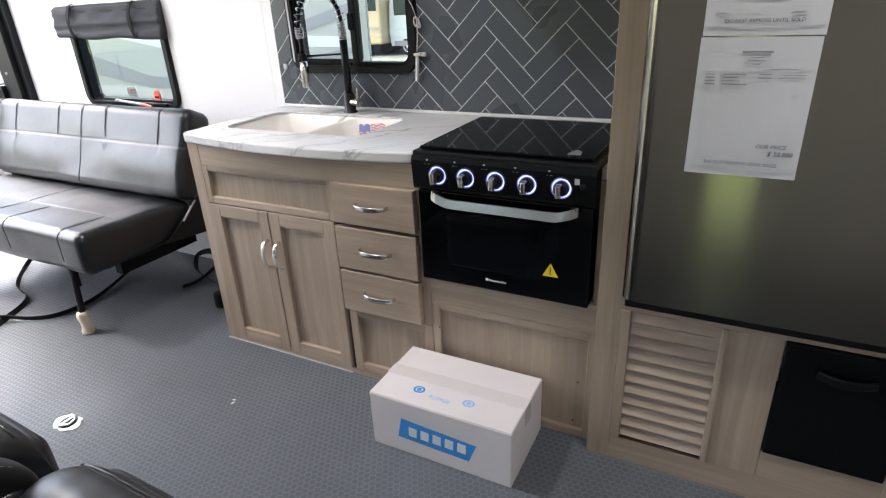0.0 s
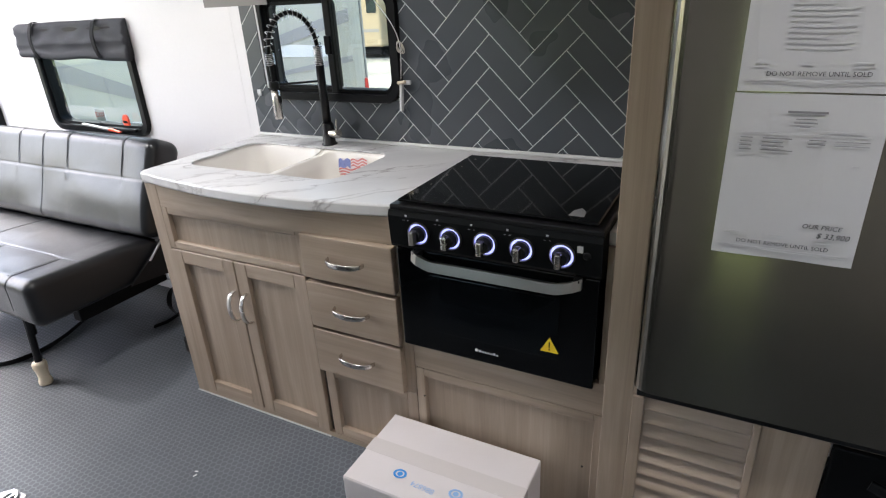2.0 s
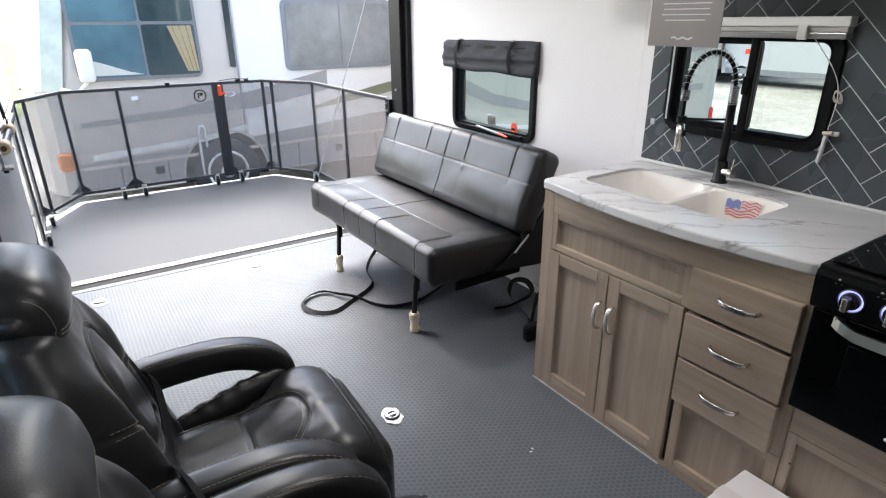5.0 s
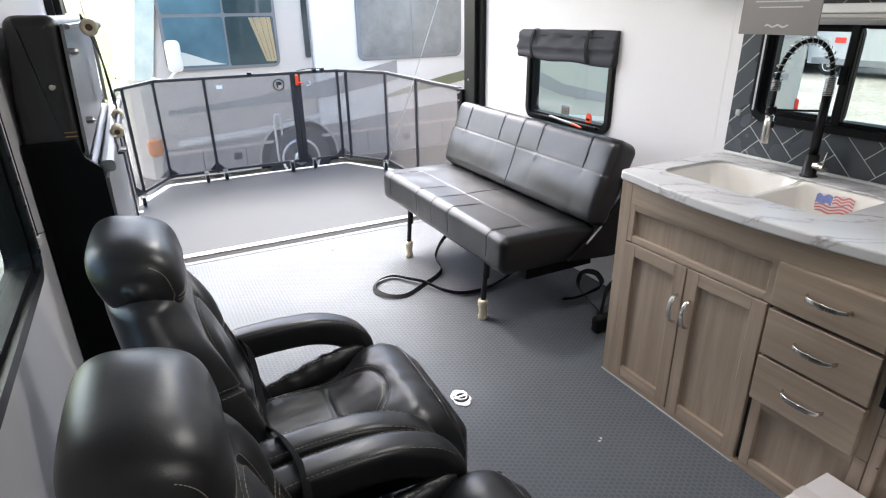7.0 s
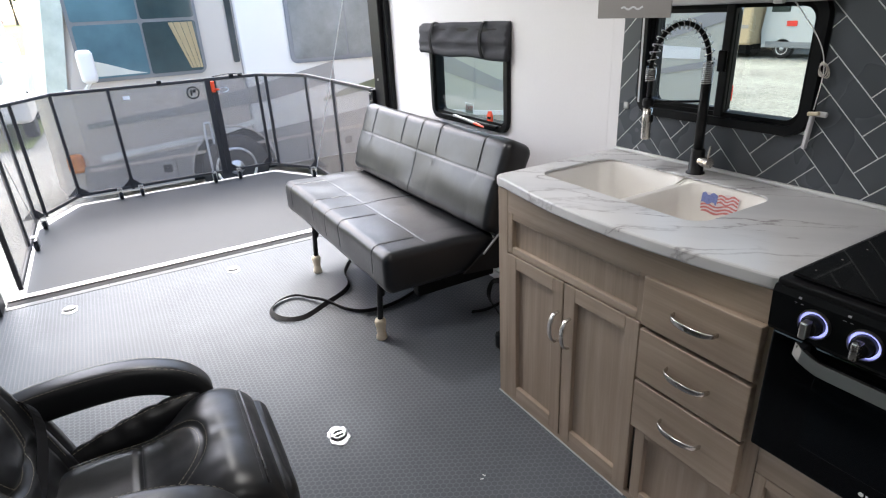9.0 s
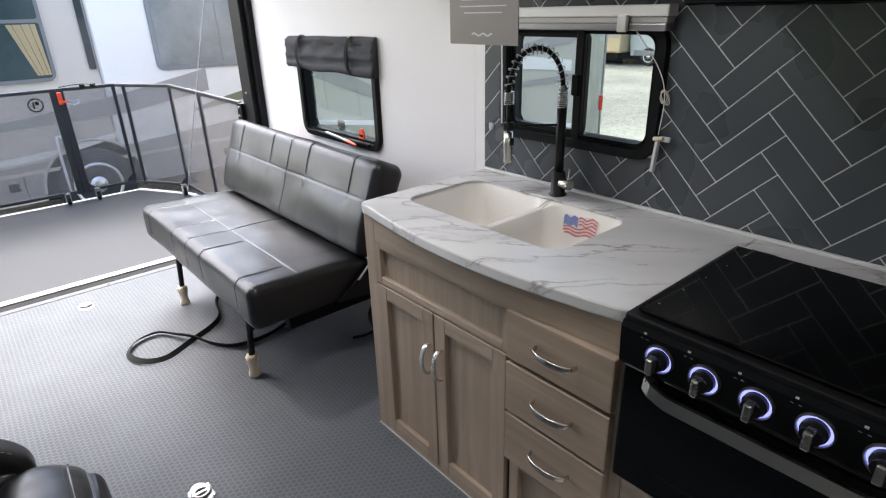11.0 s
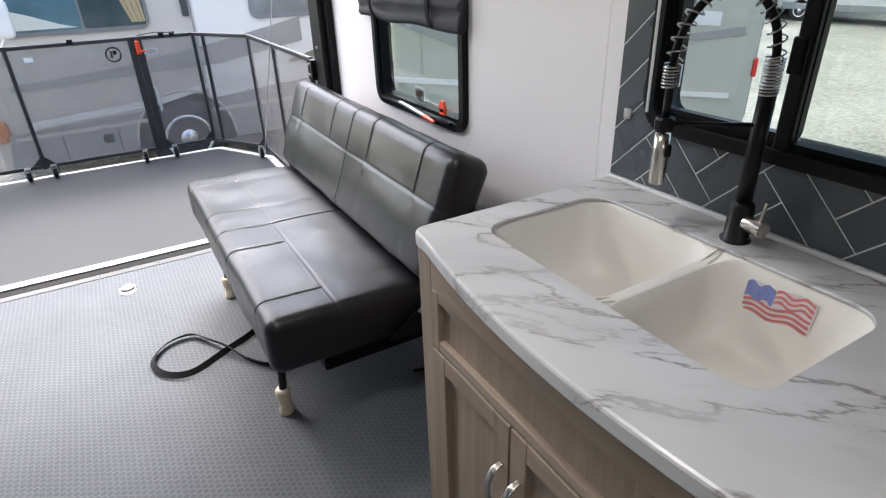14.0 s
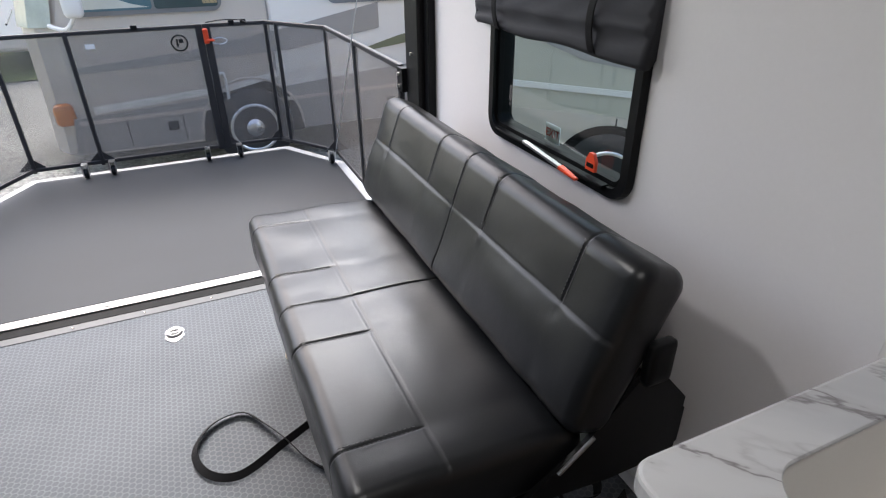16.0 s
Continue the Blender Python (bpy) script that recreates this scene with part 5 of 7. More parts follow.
bm = loft([[(-0.646, y, 0.060), (-0.400, y, 0.052), (-0.375, y, 0.118), (-0.630, y, 0.135)] for y in (BY0 - 0.0008, BY0 + 0.0005)])
pb = part("printed_block", bm, BLUE, cb, "blue printed panel with a white device")
bm = bmesh.new()
for k in range(5):
    x = -0.592 + k * 0.042
    loft([[(x - 0.014, y, 0.076), (x + 0.014, y, 0.075), (x + 0.016, y, 0.109), (x - 0.012, y, 0.111)] for y in (BY0 - 0.0014, BY0 - 0.0009)], bm)
part("printed_device", bm, WHITE, pb)
part("lettering", text_mesh("886874", 0.024, Matrix.Translation((-0.520, BY0 + 0.062, BZ + 0.0006)) @ pose(0, 0, 0, 0, 0, 176), depth=0.0001), PALE_BLUE, cb, "pale blue printed number")
for x, m_ in ((-0.60, BLUE), (-0.43, PALE_BLUE)):
    bm = bmesh.new()
    for a in np.linspace(0, 2 * math.pi, 16, endpoint=False):
        b = a + 2 * math.pi / 16
        loft([[(x + r * math.cos(t), BY0 + 0.072 + r * 0.8 * math.sin(t), z) for r, t in ((0.013, a), (0.020, a), (0.020, b), (0.013, b))] for z in (BZ + 0.0003, BZ + 0.0008)], bm)
    lathe((x, BY0 + 0.072, BZ + 0.0003), [(0.008, 0), (0.008, 0.0005)], 10, bm)
    part("printed_roundel", bm, m_, cb)

# ---- sofa ----


def groove(d, w=0.0030):
    return math.exp(-(d / w) ** 2)


SEAMS = (-3.37, -2.985, -2.79, -2.60, -2.215)
SX0, SX1 = -3.555, -2.045


def cushion(profile, seam_fn, x0, x1, seams, r_end=0.035):
    """A padded length along x. profile: closed (y, z) outline; seam_fn(x, s) gives how deep a seam cuts at share s of the outline."""
    xs = {x0, x1}
    for k in range(6):
        a = math.pi / 2 * k / 5
        xs |= {x0 + r_end * (1 - math.cos(a)), x1 - r_end * (1 - math.cos(a))}
    for s in seams:
        xs |= {s + d for d in (-0.02, -0.008, -0.005, -0.0025, 0, 0.0025, 0.005, 0.008, 0.02)}
    xs |= set(np.linspace(x0 + r_end, x1 - r_end, 30))
    xs = sorted(xs)
    n = len(profile)
    cy0 = sum(p[0] for p in profile) / n
    cz0 = sum(p[1] for p in profile) / n
    nrm = []
    for i in range(n):
        a, b = Vector(profile[i - 1]), Vector(profile[(i + 1) % n])
        t = (b - a).normalized()
        v = Vector((t.y, -t.x))
        if v.dot(Vector(profile[i]) - Vector((cy0, cz0))) < 0:
            v = -v
        nrm.append(v)
    rings = []
    for x in xs:
        e = min(x - x0, x1 - x)
        inset_e = 0
        if e < r_end:
            inset_e = r_end - math.sqrt(max(0, r_end ** 2 - (r_end - e) ** 2))
        ring = []
        for i, (y, z) in enumerate(profile):
            d = inset_e + seam_fn(x, i) - 0.005 * noise.noise(Vector((x * 4.5, y * 5, z * 5))) - 0.0022 * noise.noise(Vector((x * 16, y * 9, z * 9)))
            ring.append((x, y - nrm[i].x * d, z - nrm[i].y * d))
        rings.append(ring)
    return loft(rings)


def rounded_poly(pts, r, n=6, per=0.0055):
    """(y, z) corners to a closed outline with rounded corners and even points along its sides."""
    out = []
    m = len(pts)
    arcs = []
    for i in range(m):
        p, a, b = Vector(pts[i]), Vector(pts[i - 1]), Vector(pts[(i + 1) % m])
        u, v = (a - p).normalized(), (b - p).normalized()
        half = math.acos(max(-1, min(1, u.dot(v)))) / 2
        t = r / math.tan(half)
        c = p + (u + v).normalized() * (r / math.sin(half))
        s, e = p + u * t, p + v * t
        a0 = math.atan2(*(s - c).yx)
        a1 = math.atan2(*(e - c).yx)
        while a1 - a0 > math.pi:
            a1 -= 2 * math.pi
        while a1 - a0 < -math.pi:
            a1 += 2 * math.pi
        arcs.append([c + Vector((math.cos(a0 + (a1 - a0) * k / n), math.sin(a0 + (a1 - a0) * k / n))) * r for k in range(n + 1)])
    for i in range(m):
        out += arcs[i]
        p, q = arcs[i][-1], arcs[(i + 1) % m][0]
        k = int((q - p).length / per)
        out += [p.lerp(q, (j + 1) / (k + 1)) for j in range(k)]
    return [(p.x, p.y) for p in out]


sofa = thing("folding_sofa", (-2.8, 1.6, 0), "charcoal leatherette folding sofa bench on black legs", "sofa", "folding sofas")
seat_prof = rounded_poly([(1.238, 0.345), (1.795, 0.345), (1.795, 0.508), (1.238, 0.535)], 0.042)


def seat_seams(x, i):
    y, z = seat_prof[i]
    d = 0.0
    if z > 0.44 and 1.22 < y < 1.9:
        d = max(d, 0.0030 * groove(y - 1.455))
    if z > 0.40 and y < 1.455:
        for s in SEAMS:
            d = max(d, 0.0030 * groove(x - s))
    if z > 0.44 and y >= 1.45:
        d = max(d, 0.006 * groove(x - SEAMS[2]))
        d -= 0.006 * math.exp(-((y - 1.6) / 0.12) ** 2)
    return d


seat = part("seat", cushion(seat_prof, seat_seams, SX0 + 0.05, SX1 - 0.03, SEAMS), LEATHER_SOFA, sofa, smooth=True)
back_prof = rounded_poly([(1.706, 0.530), (1.82, 0.490), (1.988, 0.862), (1.850, 0.928)], 0.045)


def back_line(i):
    y, z = back_prof[i]
    a, b = Vector((1.706, 0.530)), Vector((1.850, 0.928))
    p = Vector((y, z))
    u = (b - a).normalized()
    along = (p - a).dot(u)
    off = abs((p - a).dot(Vector((-u.y, u.x))))
    return along, off


def back_seams(x, i):
    along, off = back_line(i)
    d = 0.0
    if off < 0.06:
        d = max(d, 0.0030 * groove(along - 0.240))
        if along < 0.240:
            d = max(d, 0.0030 * groove(x - SEAMS[2]))
            d -= 0.008 * math.exp(-((along - 0.15) / 0.09) ** 2) * (1 - math.exp(-((x - SEAMS[2]) / 0.1) ** 2))
    if off < 0.06:
        d += 0.0045 * noise.noise(Vector((x * 26, 5.0, 0))) * math.exp(-((along - 0.222) / 0.020) ** 2) + 0.0030 * noise.noise(Vector((x * 34, 9.0, along * 8))) * math.exp(-((along - 0.262) / 0.022) ** 2)
    if along >= 0.240:
        for s in SEAMS:
            d = max(d, 0.0030 * groove(x - s))
    return d


backrest = part("backrest", cushion(back_prof, back_seams, SX0 - 0.0, SX1, SEAMS), LEATHER_SOFA, sofa, smooth=True)


def stitch(path, parent, material=DARK_THREAD, w=0.0022, dash=0.006, gap=0.004):
    """A row of short stitches along a path."""
    pts = [Vector(p) for p in path]
    bm = bmesh.new()
    for a, b in zip(pts, pts[1:]):
        L = (b - a).length
        k = max(1, int(L / (dash + gap)))
        for j in range(k):
            p, q = a.lerp(b, j / k), a.lerp(b, (j + 0.6) / k)
            t = (q - p).normalized()
            s = t.cross(Vector((0.3, 0.5, 0.81))).normalized() * w / 2
            u = t.cross(s).normalized() * w / 2
            loft([[p + s, p + u, p - s, p - u], [q + s, q + u, q - s, q - u]], bm)
    return part("stitching", bm, material, parent)


for s in SEAMS:
    for off in (-0.006, 0.006):
        stitch([(s + off, 1.262, 0.5350), (s + off, 1.44, 0.5265)], seat)
        stitch([(s + off, 1.793, 0.775), (s + off, 1.842, 0.908)], backrest)
part("seat_frame", box(SX0 + 0.06, SX1 - 0.10, 1.36, 1.93, 0.322, 0.352, 0.004), BLACK_METAL, sofa, "black steel frame")
part("seat_board", box(SX0 + 0.10, SX1 - 0.08, 1.28, 1.78, 0.350, 0.359), BLACK_MATT, sofa)
for x in (SX0 + 0.012, SX1 - 0.012):
    bm = loft([[(x + d, 1.60, 0.36), (x + d, 1.86, 0.335), (x + d, 2.05, 0.34), (x + d, 2.05, 0.52), (x + d, 1.93, 0.66), (x + d, 1.84, 0.56), (x + d, 1.75, 0.47)] for d in (-0.006, 0.006)])
    hg = part("hinge_plate", bm, BLACK_METAL, sofa, "black steel folding hinge")
    part("hinge_rod", rod((x + 0.014, 1.70, 0.435), (x + 0.014, 1.785, 0.51), 0.005, 8), ALU, hg, "bright hinge rod")
part("end_rail", box(SX1 - 0.115, SX1 - 0.065, 1.40, 1.80, 0.285, 0.349, 0.005), BLACK_MATT, sofa)
part("end_rail", box(SX0 + 0.085, SX0 + 0.135, 1.40, 1.80, 0.285, 0.349, 0.005), BLACK_MATT, sofa)
part("back_lug", soft((SX1 + 0.004, 1.925, 0.675), (0.030, 0.07, 0.11), 0.010, 5), BLACK, sofa, smooth=True)
part("wall_rail", box(SX0 + 0.05, SX1 - 0.05, 2.05, Y_R - 0.002, 0.30, 0.42, 0.004), BLACK_METAL, sofa)
for x in (-2.328, -3.250):
    lg = part("leg", rod((x, 1.295, 0.085), (x, 1.315, 0.35), 0.014, 12), BLACK_METAL, sofa, "black steel leg")
    part("leg_sleeve", rod((x, 1.312, 0.23), (x, 1.316, 0.35), 0.018, 12), BLACK_METAL, lg)
    bm = lathe((x, 1.295, 0.0), [(0.022, 0), (0.026, 0.004), (0.025, 0.02), (0.020, 0.035), (0.022, 0.06), (0.027, 0.085), (0.027, 0.10), (0.022, 0.108), (0.016, 0.11)], 16)
    part("foot", bm, CREAM, lg, "cream rubber foot", smooth=True)
# stitched belt lying under the sofa
belt = thing("seat_belt", (-2.9, 1.2, 0), "long black webbing belt lying looped on the floor", "strap")


def band(pts, w, t, parent, name="webbing", roll=0.35):
    pts = smooth_path(pts, 6)
    rings = []
    for k, p in enumerate(pts):
        d = (pts[min(k + 1, len(pts) - 1)] - pts[max(k - 1, 0)]).normalized()
        side = d.cross(Vector((0, 0, 1))).normalized()
        a = roll if isinstance(roll, (int, float)) else roll(k / (len(pts) - 1))
        s = side * math.cos(a) + Vector((0, 0, 1)) * math.sin(a)
        n = d.cross(s)
        rings.append([p + s * w / 2 + n * t / 2, p + s * w / 2 - n * t / 2, p - s * w / 2 - n * t / 2, p - s * w / 2 + n * t / 2])
    return part(name, loft(rings), WEBBING, parent)


band([(-3.36, 1.80, 0.31), (-3.39, 1.72, 0.10), (-3.37, 1.60, 0.014), (-3.14, 1.43, 0.014), (-2.96, 1.38, 0.014), (-2.874, 1.31, 0.014), (-2.80, 1.185, 0.016), (-2.725, 1.04, 0.016), (-2.77, 0.945, 0.016), (-2.88, 0.912, 0.016),
      (-2.98, 0.97, 0.016), (-3.0, 1.07, 0.016), (-2.92, 1.13, 0.020), (-2.80, 1.19, 0.032), (-2.68, 1.25, 0.018), (-2.60, 1.34, 0.014), (-2.60, 1.52, 0.014), (-2.72, 1.80, 0.02)], 0.026, 0.003, belt, roll=lambda u: 0.95 + 0.3 * math.sin(u * 9))
belt2 = thing("seat_belt", (-2.0, 1.7, 0), "black belt and buckle in a heap beside the cabinet", "strap")
band([(-2.275, 1.776, 0.012), (-2.25, 1.84, 0.015), (-2.21, 1.90, 0.05), (-2.16, 1.94, 0.11), (-2.24, 1.965, 0.14), (-2.33, 1.95, 0.11), (-2.30, 1.90, 0.05), (-2.15, 1.86, 0.03), (-2.02, 1.80, 0.05), (-1.95, 1.735, 0.02)], 0.030, 0.003, belt2, roll=0.9)
band([(-2.10, 1.98, 0.16), (-2.05, 1.87, 0.14), (-1.99, 1.79, 0.08), (-1.94, 1.73, 0.015)], 0.030, 0.003, belt2, roll=1.2)
part("buckle", soft((-1.93, 1.75, 0.045), (0.05, 0.12, 0.085), 0.012, 4), BLACK, belt2, smooth=True)

# ---- second sofa, folded up on the other wall ----
s2 = thing("folded_sofa", (-2.8, -0.3, 0.3), "black leatherette sofa bench folded up against the wall", "sofa", "folding sofas")
prof2 = rounded_poly([(-0.396, 1.085), (-0.250, 1.085), (-0.236, 1.485), (-0.360, 1.485)], 0.030)
part("seat_cushion", cushion(prof2, lambda x, i: 0.0, -3.555, -2.06, ()), LEATHER, s2, smooth=True)
prof3 = rounded_poly([(-0.396, 0.40), (-0.232, 0.40), (-0.216, 1.075), (-0.396, 1.075)], 0.030)
part("back_cushion", cushion(prof3, lambda x, i: 0.0, -3.555, -2.055, ()), LEATHER, s2, smooth=True)
part("underside_board", loft([[(x, y, z) for y, z in ((-0.247, 1.10), (-0.232, 1.462), (-0.224, 1.462), (-0.239, 1.10))] for x in (-3.52, -2.075)]), GREYBOARD, s2, "grey fabric-covered underside board")
part("rear_board", loft([[(x, y, z) for y, z in ((-0.226, 0.46), (-0.214, 1.02), (-0.204, 1.02), (-0.216, 0.46))] for x in (-3.52, -2.10)]), GREYBOARD, s2, "grey lower board")
part("frame_tube", sweep([(-3.50, -0.198, 1.062), (-2.075, -0.198, 1.062)], 0.040, 0.036, 14, power=3.5), ALU, s2, "bright aluminium frame tube")
part("edge_strip", sweep([(-3.50, -0.220, 1.455), (-2.12, -0.220, 1.455)], 0.016, 0.014, 8, power=4), ALU, s2)
part("edge_strip", sweep([(-3.44, -0.222, 1.10), (-3.44, -0.216, 1.45)], 0.016, 0.014, 8, power=4, up=(1, 0, 0)), ALU, s2)
for xf, yf, zf, xl in ((-2.13, -0.165, 1.452, -2.60), (-2.956, -0.172, 1.088, -3.40), (-2.545, -0.172, 1.085, -2.94)):
    lg = part("leg", rod((xl, yf + 0.004, zf), (xf - 0.05, yf, zf), 0.013, 12), BLACK_METAL, s2, "folded black leg")
    bm = lathe((xf, yf, zf), [(0.008, 0.006), (0.010, 0.016), (0.020, 0.016), (0.024, 0.008), (0.022, -0.010), (0.016, -0.026), (0.022, -0.052), (0.021, -0.072), (0.014, -0.080)], 20, axis="X")
    ft = part("foot", bm, CREAM, lg, "cream rubber foot", smooth=True)
    part("foot_core", lathe((xf, yf, zf), [(0.0096, 0.004), (0.0096, 0.0145)], 14, axis="X"), plain("brown_core", (0.10, 0.05, 0.025), 0.6), ft)
bm = box(-2.43, -2.36, -0.200, -0.150, 1.044, 1.050, 0.001, 1)
box(-2.41, -2.38, -0.180, -0.172, 1.050, 1.095, 0.001, 1, bm=bm)
part("bracket", bm, CHROME, s2, "bright folding bracket")
part("bracket_pin", rod((-2.40, -0.172, 1.03), (-2.40, -0.172, 1.048), 0.008, 10), BLACK, s2)
part("belt", sweep(smooth_path([(-2.75, -0.205, 1.47), (-2.80, -0.185, 1.40), (-2.90, -0.178, 1.26), (-3.0, -0.178, 1.13)]), 0.036, 0.006, 8, up=(0, 1, 0)), WEBBING, s2)
part("belt", sweep(smooth_path([(-2.62, -0.205, 1.48), (-2.74, -0.180, 1.36), (-2.92, -0.172, 1.20), (-3.02, -0.170, 1.08)]), 0.036, 0.006, 8, up=(0, 1, 0)), WEBBING, s2)
for x, z in ((-2.085, 1.39), (-2.085, 1.20), (-2.10, 0.80), (-2.10, 0.62)):
    part("bolt", lathe((x, -0.226 if z > 1.1 else -0.212, z), [(0.010, 0), (0.010, 0.018), (0.006, 0.024)], 8, axis="Y"), CHROME, s2)
part("side_bolt", lathe((-2.056, -0.285, 1.30), [(0.010, 0), (0.008, 0.004)], 12, axis="X"), NICKEL, s2)
for z in (1.160, 1.172):
    part("thread_mark", box(-2.0585, -2.0565, -0.285, -0.253, z, z + 0.003), plain("tan_thread", (0.30, 0.20, 0.09), 0.7), s2, "short tan stitches")
part("hinge_plate", loft([[(x, y, z) for y, z in ((-0.395, 0.24), (-0.222, 0.26), (-0.210, 0.78), (-0.212, 1.062), (-0.250, 1.10), (-0.262, 1.15), (-0.395, 1.15))] for x in (-2.066, -2.046)]), BLACK_MATT, s2)

# thin cord on the left wall
wc = thing("hanging_wire", (-1.86, Y_L, 0.9), "thin dark cord running down the wall to a clip", "cord")
part("cord", sweep(smooth_path([(-1.9, Y_L + 0.006, 1.75), (-1.895, Y_L + 0.008, 1.3), (-1.905, Y_L + 0.007, 0.93)]), 0.0035, 0.0035, 6, up=(0, 1, 0)), BLACK, wc)
part("cord_end", sweep([(-1.90, Y_L + 0.007, 0.935), (-2.04, Y_L + 0.007, 0.90)], 0.003, 0.003, 6, up=(0, 1, 0)), BLACK, wc)
part("cord_clip", box(-1.92, -1.885, Y_L + 0.001, Y_L + 0.012, 0.905, 0.93, 0.003), WHITE, wc)

# ---- recliners ----


def smoothstep(a, b, v):
    t = max(0.0, min(1.0, (v - a) / (b - a)))
    return t * t * (3 - 2 * t)


def blob(px, pz, cx_, cz_, hx, hz, p=2.5):
    """Signed distance, about in metres, outside (+) or inside (-) a rounded panel."""
    f = (abs((px - cx_) / hx) ** p + abs((pz - cz_) / hz) ** p) ** (1 / p)
    return (f - 1) * min(hx, hz)


def line_gap(px, pz, a, b):
    """Distance from a point to the stretch from a to b."""
    p, q, v = Vector(a), Vector(b), Vector((px, pz))
    t = max(0.0, min(1.0, (v - p).dot(q - p) / (q - p).length_squared))
    return (v - p.lerp(q, t)).length


GLOSSY_PIPE = plain("glossy_piping", (0.014, 0.014, 0.016), 0.28)


def recliner(x, label):
    """A swivel recliner that faces +y, with its middle at x."""
    ch = thing("recliner_chair", (x, 0.15, 0), label, "chair", "recliners")
    part("pedestal", lathe((x, 0.18, 0.0), [(0.24, 0.0), (0.24, 0.018), (0.20, 0.03), (0.06, 0.045), (0.05, 0.12), (0.12, 0.15), (0.12, 0.17)], 28), BLACK_METAL, ch, "black steel swivel base", smooth=True)
    part("seat_frame", box(x - 0.19, x + 0.19, -0.08, 0.48, 0.165, 0.262, 0.02, 3), BLACK_MATT, ch)

    # seat: a lower middle and a raised front roll, with a stitched inset
    def seat_half(y):
        return 0.190 + 0.055 * smoothstep(0.30, 0.43, y)

    def seat_top(px, y):
        z = 0.380 + 0.072 * smoothstep(0.27, 0.47, y) - 0.022 * smoothstep(0.47, 0.56, y)
        if y > 0.505:
            z -= 0.080 - math.sqrt(max(0.0, 0.080 ** 2 - min(0.080, y - 0.505) ** 2))
        w = seat_half(y)
        z -= 0.075 * (1 - (1 - min(1.0, abs(px) / w) ** 5) ** 0.42)
        e = blob(px, y, 0, 0.20, 0.150, 0.225, 2.3)
        if y > 0.05:
            z -= 0.008 * math.exp(-(e / 0.006) ** 2)
            z += 0.010 * smoothstep(0.0, -0.06, e)
        if y < 0.40 and abs(px) < 0.15:
            z -= 0.008 * math.exp(-((y - 0.262) / 0.006) ** 2)
        z += 0.003 * noise.noise(Vector((px * 7, y * 9, 1.0))) + 0.0016 * noise.noise(Vector((px * 26, y * 11, 4.0)))
        return z + 0.0014 * noise.noise(Vector((px * 24, y * 6, 9.0))) * smoothstep(0.36, 0.46, y) * smoothstep(0.60, 0.5, y)

    rings = []
    for y in np.linspace(-0.03, 0.585, 84):
        w = seat_half(y)
        row = [(x + px, y, seat_top(px, y)) for px in (w * math.sin(a) for a in np.linspace(-math.pi / 2, math.pi / 2, 72))]
        rings.append([(x - w + 0.012, y, 0.255), *row, (x + w - 0.012, y, 0.255)])
    seat_c = part("seat", loft(rings), LEATHER, ch, smooth=True)
    for off in (-0.010, 0.010):
        arc = []
        for a in np.linspace(radians(-25), radians(205), 60):
            ca, sa = math.cos(a), math.sin(a)
            px = math.copysign(abs(ca) ** (2 / 2.3), ca) * (0.150 + off)
            y = 0.20 + math.copysign(abs(sa) ** (2 / 2.3), sa) * (0.225 + off)
            arc.append((x + px, y, seat_top(px, y) + 0.0008))
        stitch(arc, seat_c, THREAD, 0.0013)
    stitch([(x + px, 0.272, seat_top(px, 0.272) + 0.0008) for px in np.linspace(-0.14, 0.14, 24)], seat_c, DARK_THREAD, 0.0013)
    edge = [(x + px, 0.548, seat_top(px, 0.548) + 0.001) for px in np.linspace(-0.215, 0.215, 28)]
    part("edge_piping", sweep(edge, 0.008, 0.008, 8), GLOSSY_PIPE, seat_c, smooth=True)
    stitch([(a, b - 0.012, seat_top(a - x, b - 0.012) + 0.001) for a, b, c in edge], seat_c, DARK_THREAD, 0.0013)
    part("foot_rest", soft((x, 0.572, 0.225), (0.45, 0.085, 0.27), 0.040, 14, 0.012, wrinkle=0.004), LEATHER, ch, "folded footrest pad", smooth=True)

    # backrest: a dished shell with a raised middle panel and stitched wings
    PC, PH = (0.0, 0.655), (0.118, 0.172)

    def back_mid(u):
        return 0.020 - 0.185 * u - 0.022 * math.sin(math.pi * u)

    def back_half(u):
        return 0.252 - 0.012 * u + 0.014 * math.sin(math.pi * min(1, u * 1.2)) - 0.050 * smoothstep(0.72, 0.95, u) - 0.10 * smoothstep(0.90, 1.0, u)

    def back_deep(u):
        return 0.075 + 0.022 * math.sin(math.pi * u) ** 0.7 - 0.060 * smoothstep(0.90, 1.0, u)

    def back_front(px, z):
        u = (z - 0.33) / 0.63
        w = back_half(u)
        y = back_mid(u) + back_deep(u) * (1 - min(1.0, abs(px) / w) ** 4) ** 0.45
        y += 0.030 * math.exp(-((abs(px) - 0.185) / 0.045) ** 2) * smoothstep(0.9, 0.72, z)
        d = blob(px, z, *PC, *PH, 2.6)
        y += 0.016 * smoothstep(0.004, -0.05, d) - 0.011 * math.exp(-(d / 0.006) ** 2)
        for s in (-1, 1):
            g = min(line_gap(px, z, (s * 0.112, 0.63), (s * 0.27, 0.70)), line_gap(px, z, (s * 0.165, 0.63), (s * 0.150, 0.36)))
            y -= 0.010 * math.exp(-(g / 0.006) ** 2)
        y -= 0.012 * math.exp(-((z - 0.50) / 0.012) ** 2) * smoothstep(0.15, 0.11, abs(px))
        return y + 0.005 * noise.noise(Vector((px * 8, z * 8, 2.0))) + 0.0022 * noise.noise(Vector((px * 24, z * 15, 7.0)))

    rings = []
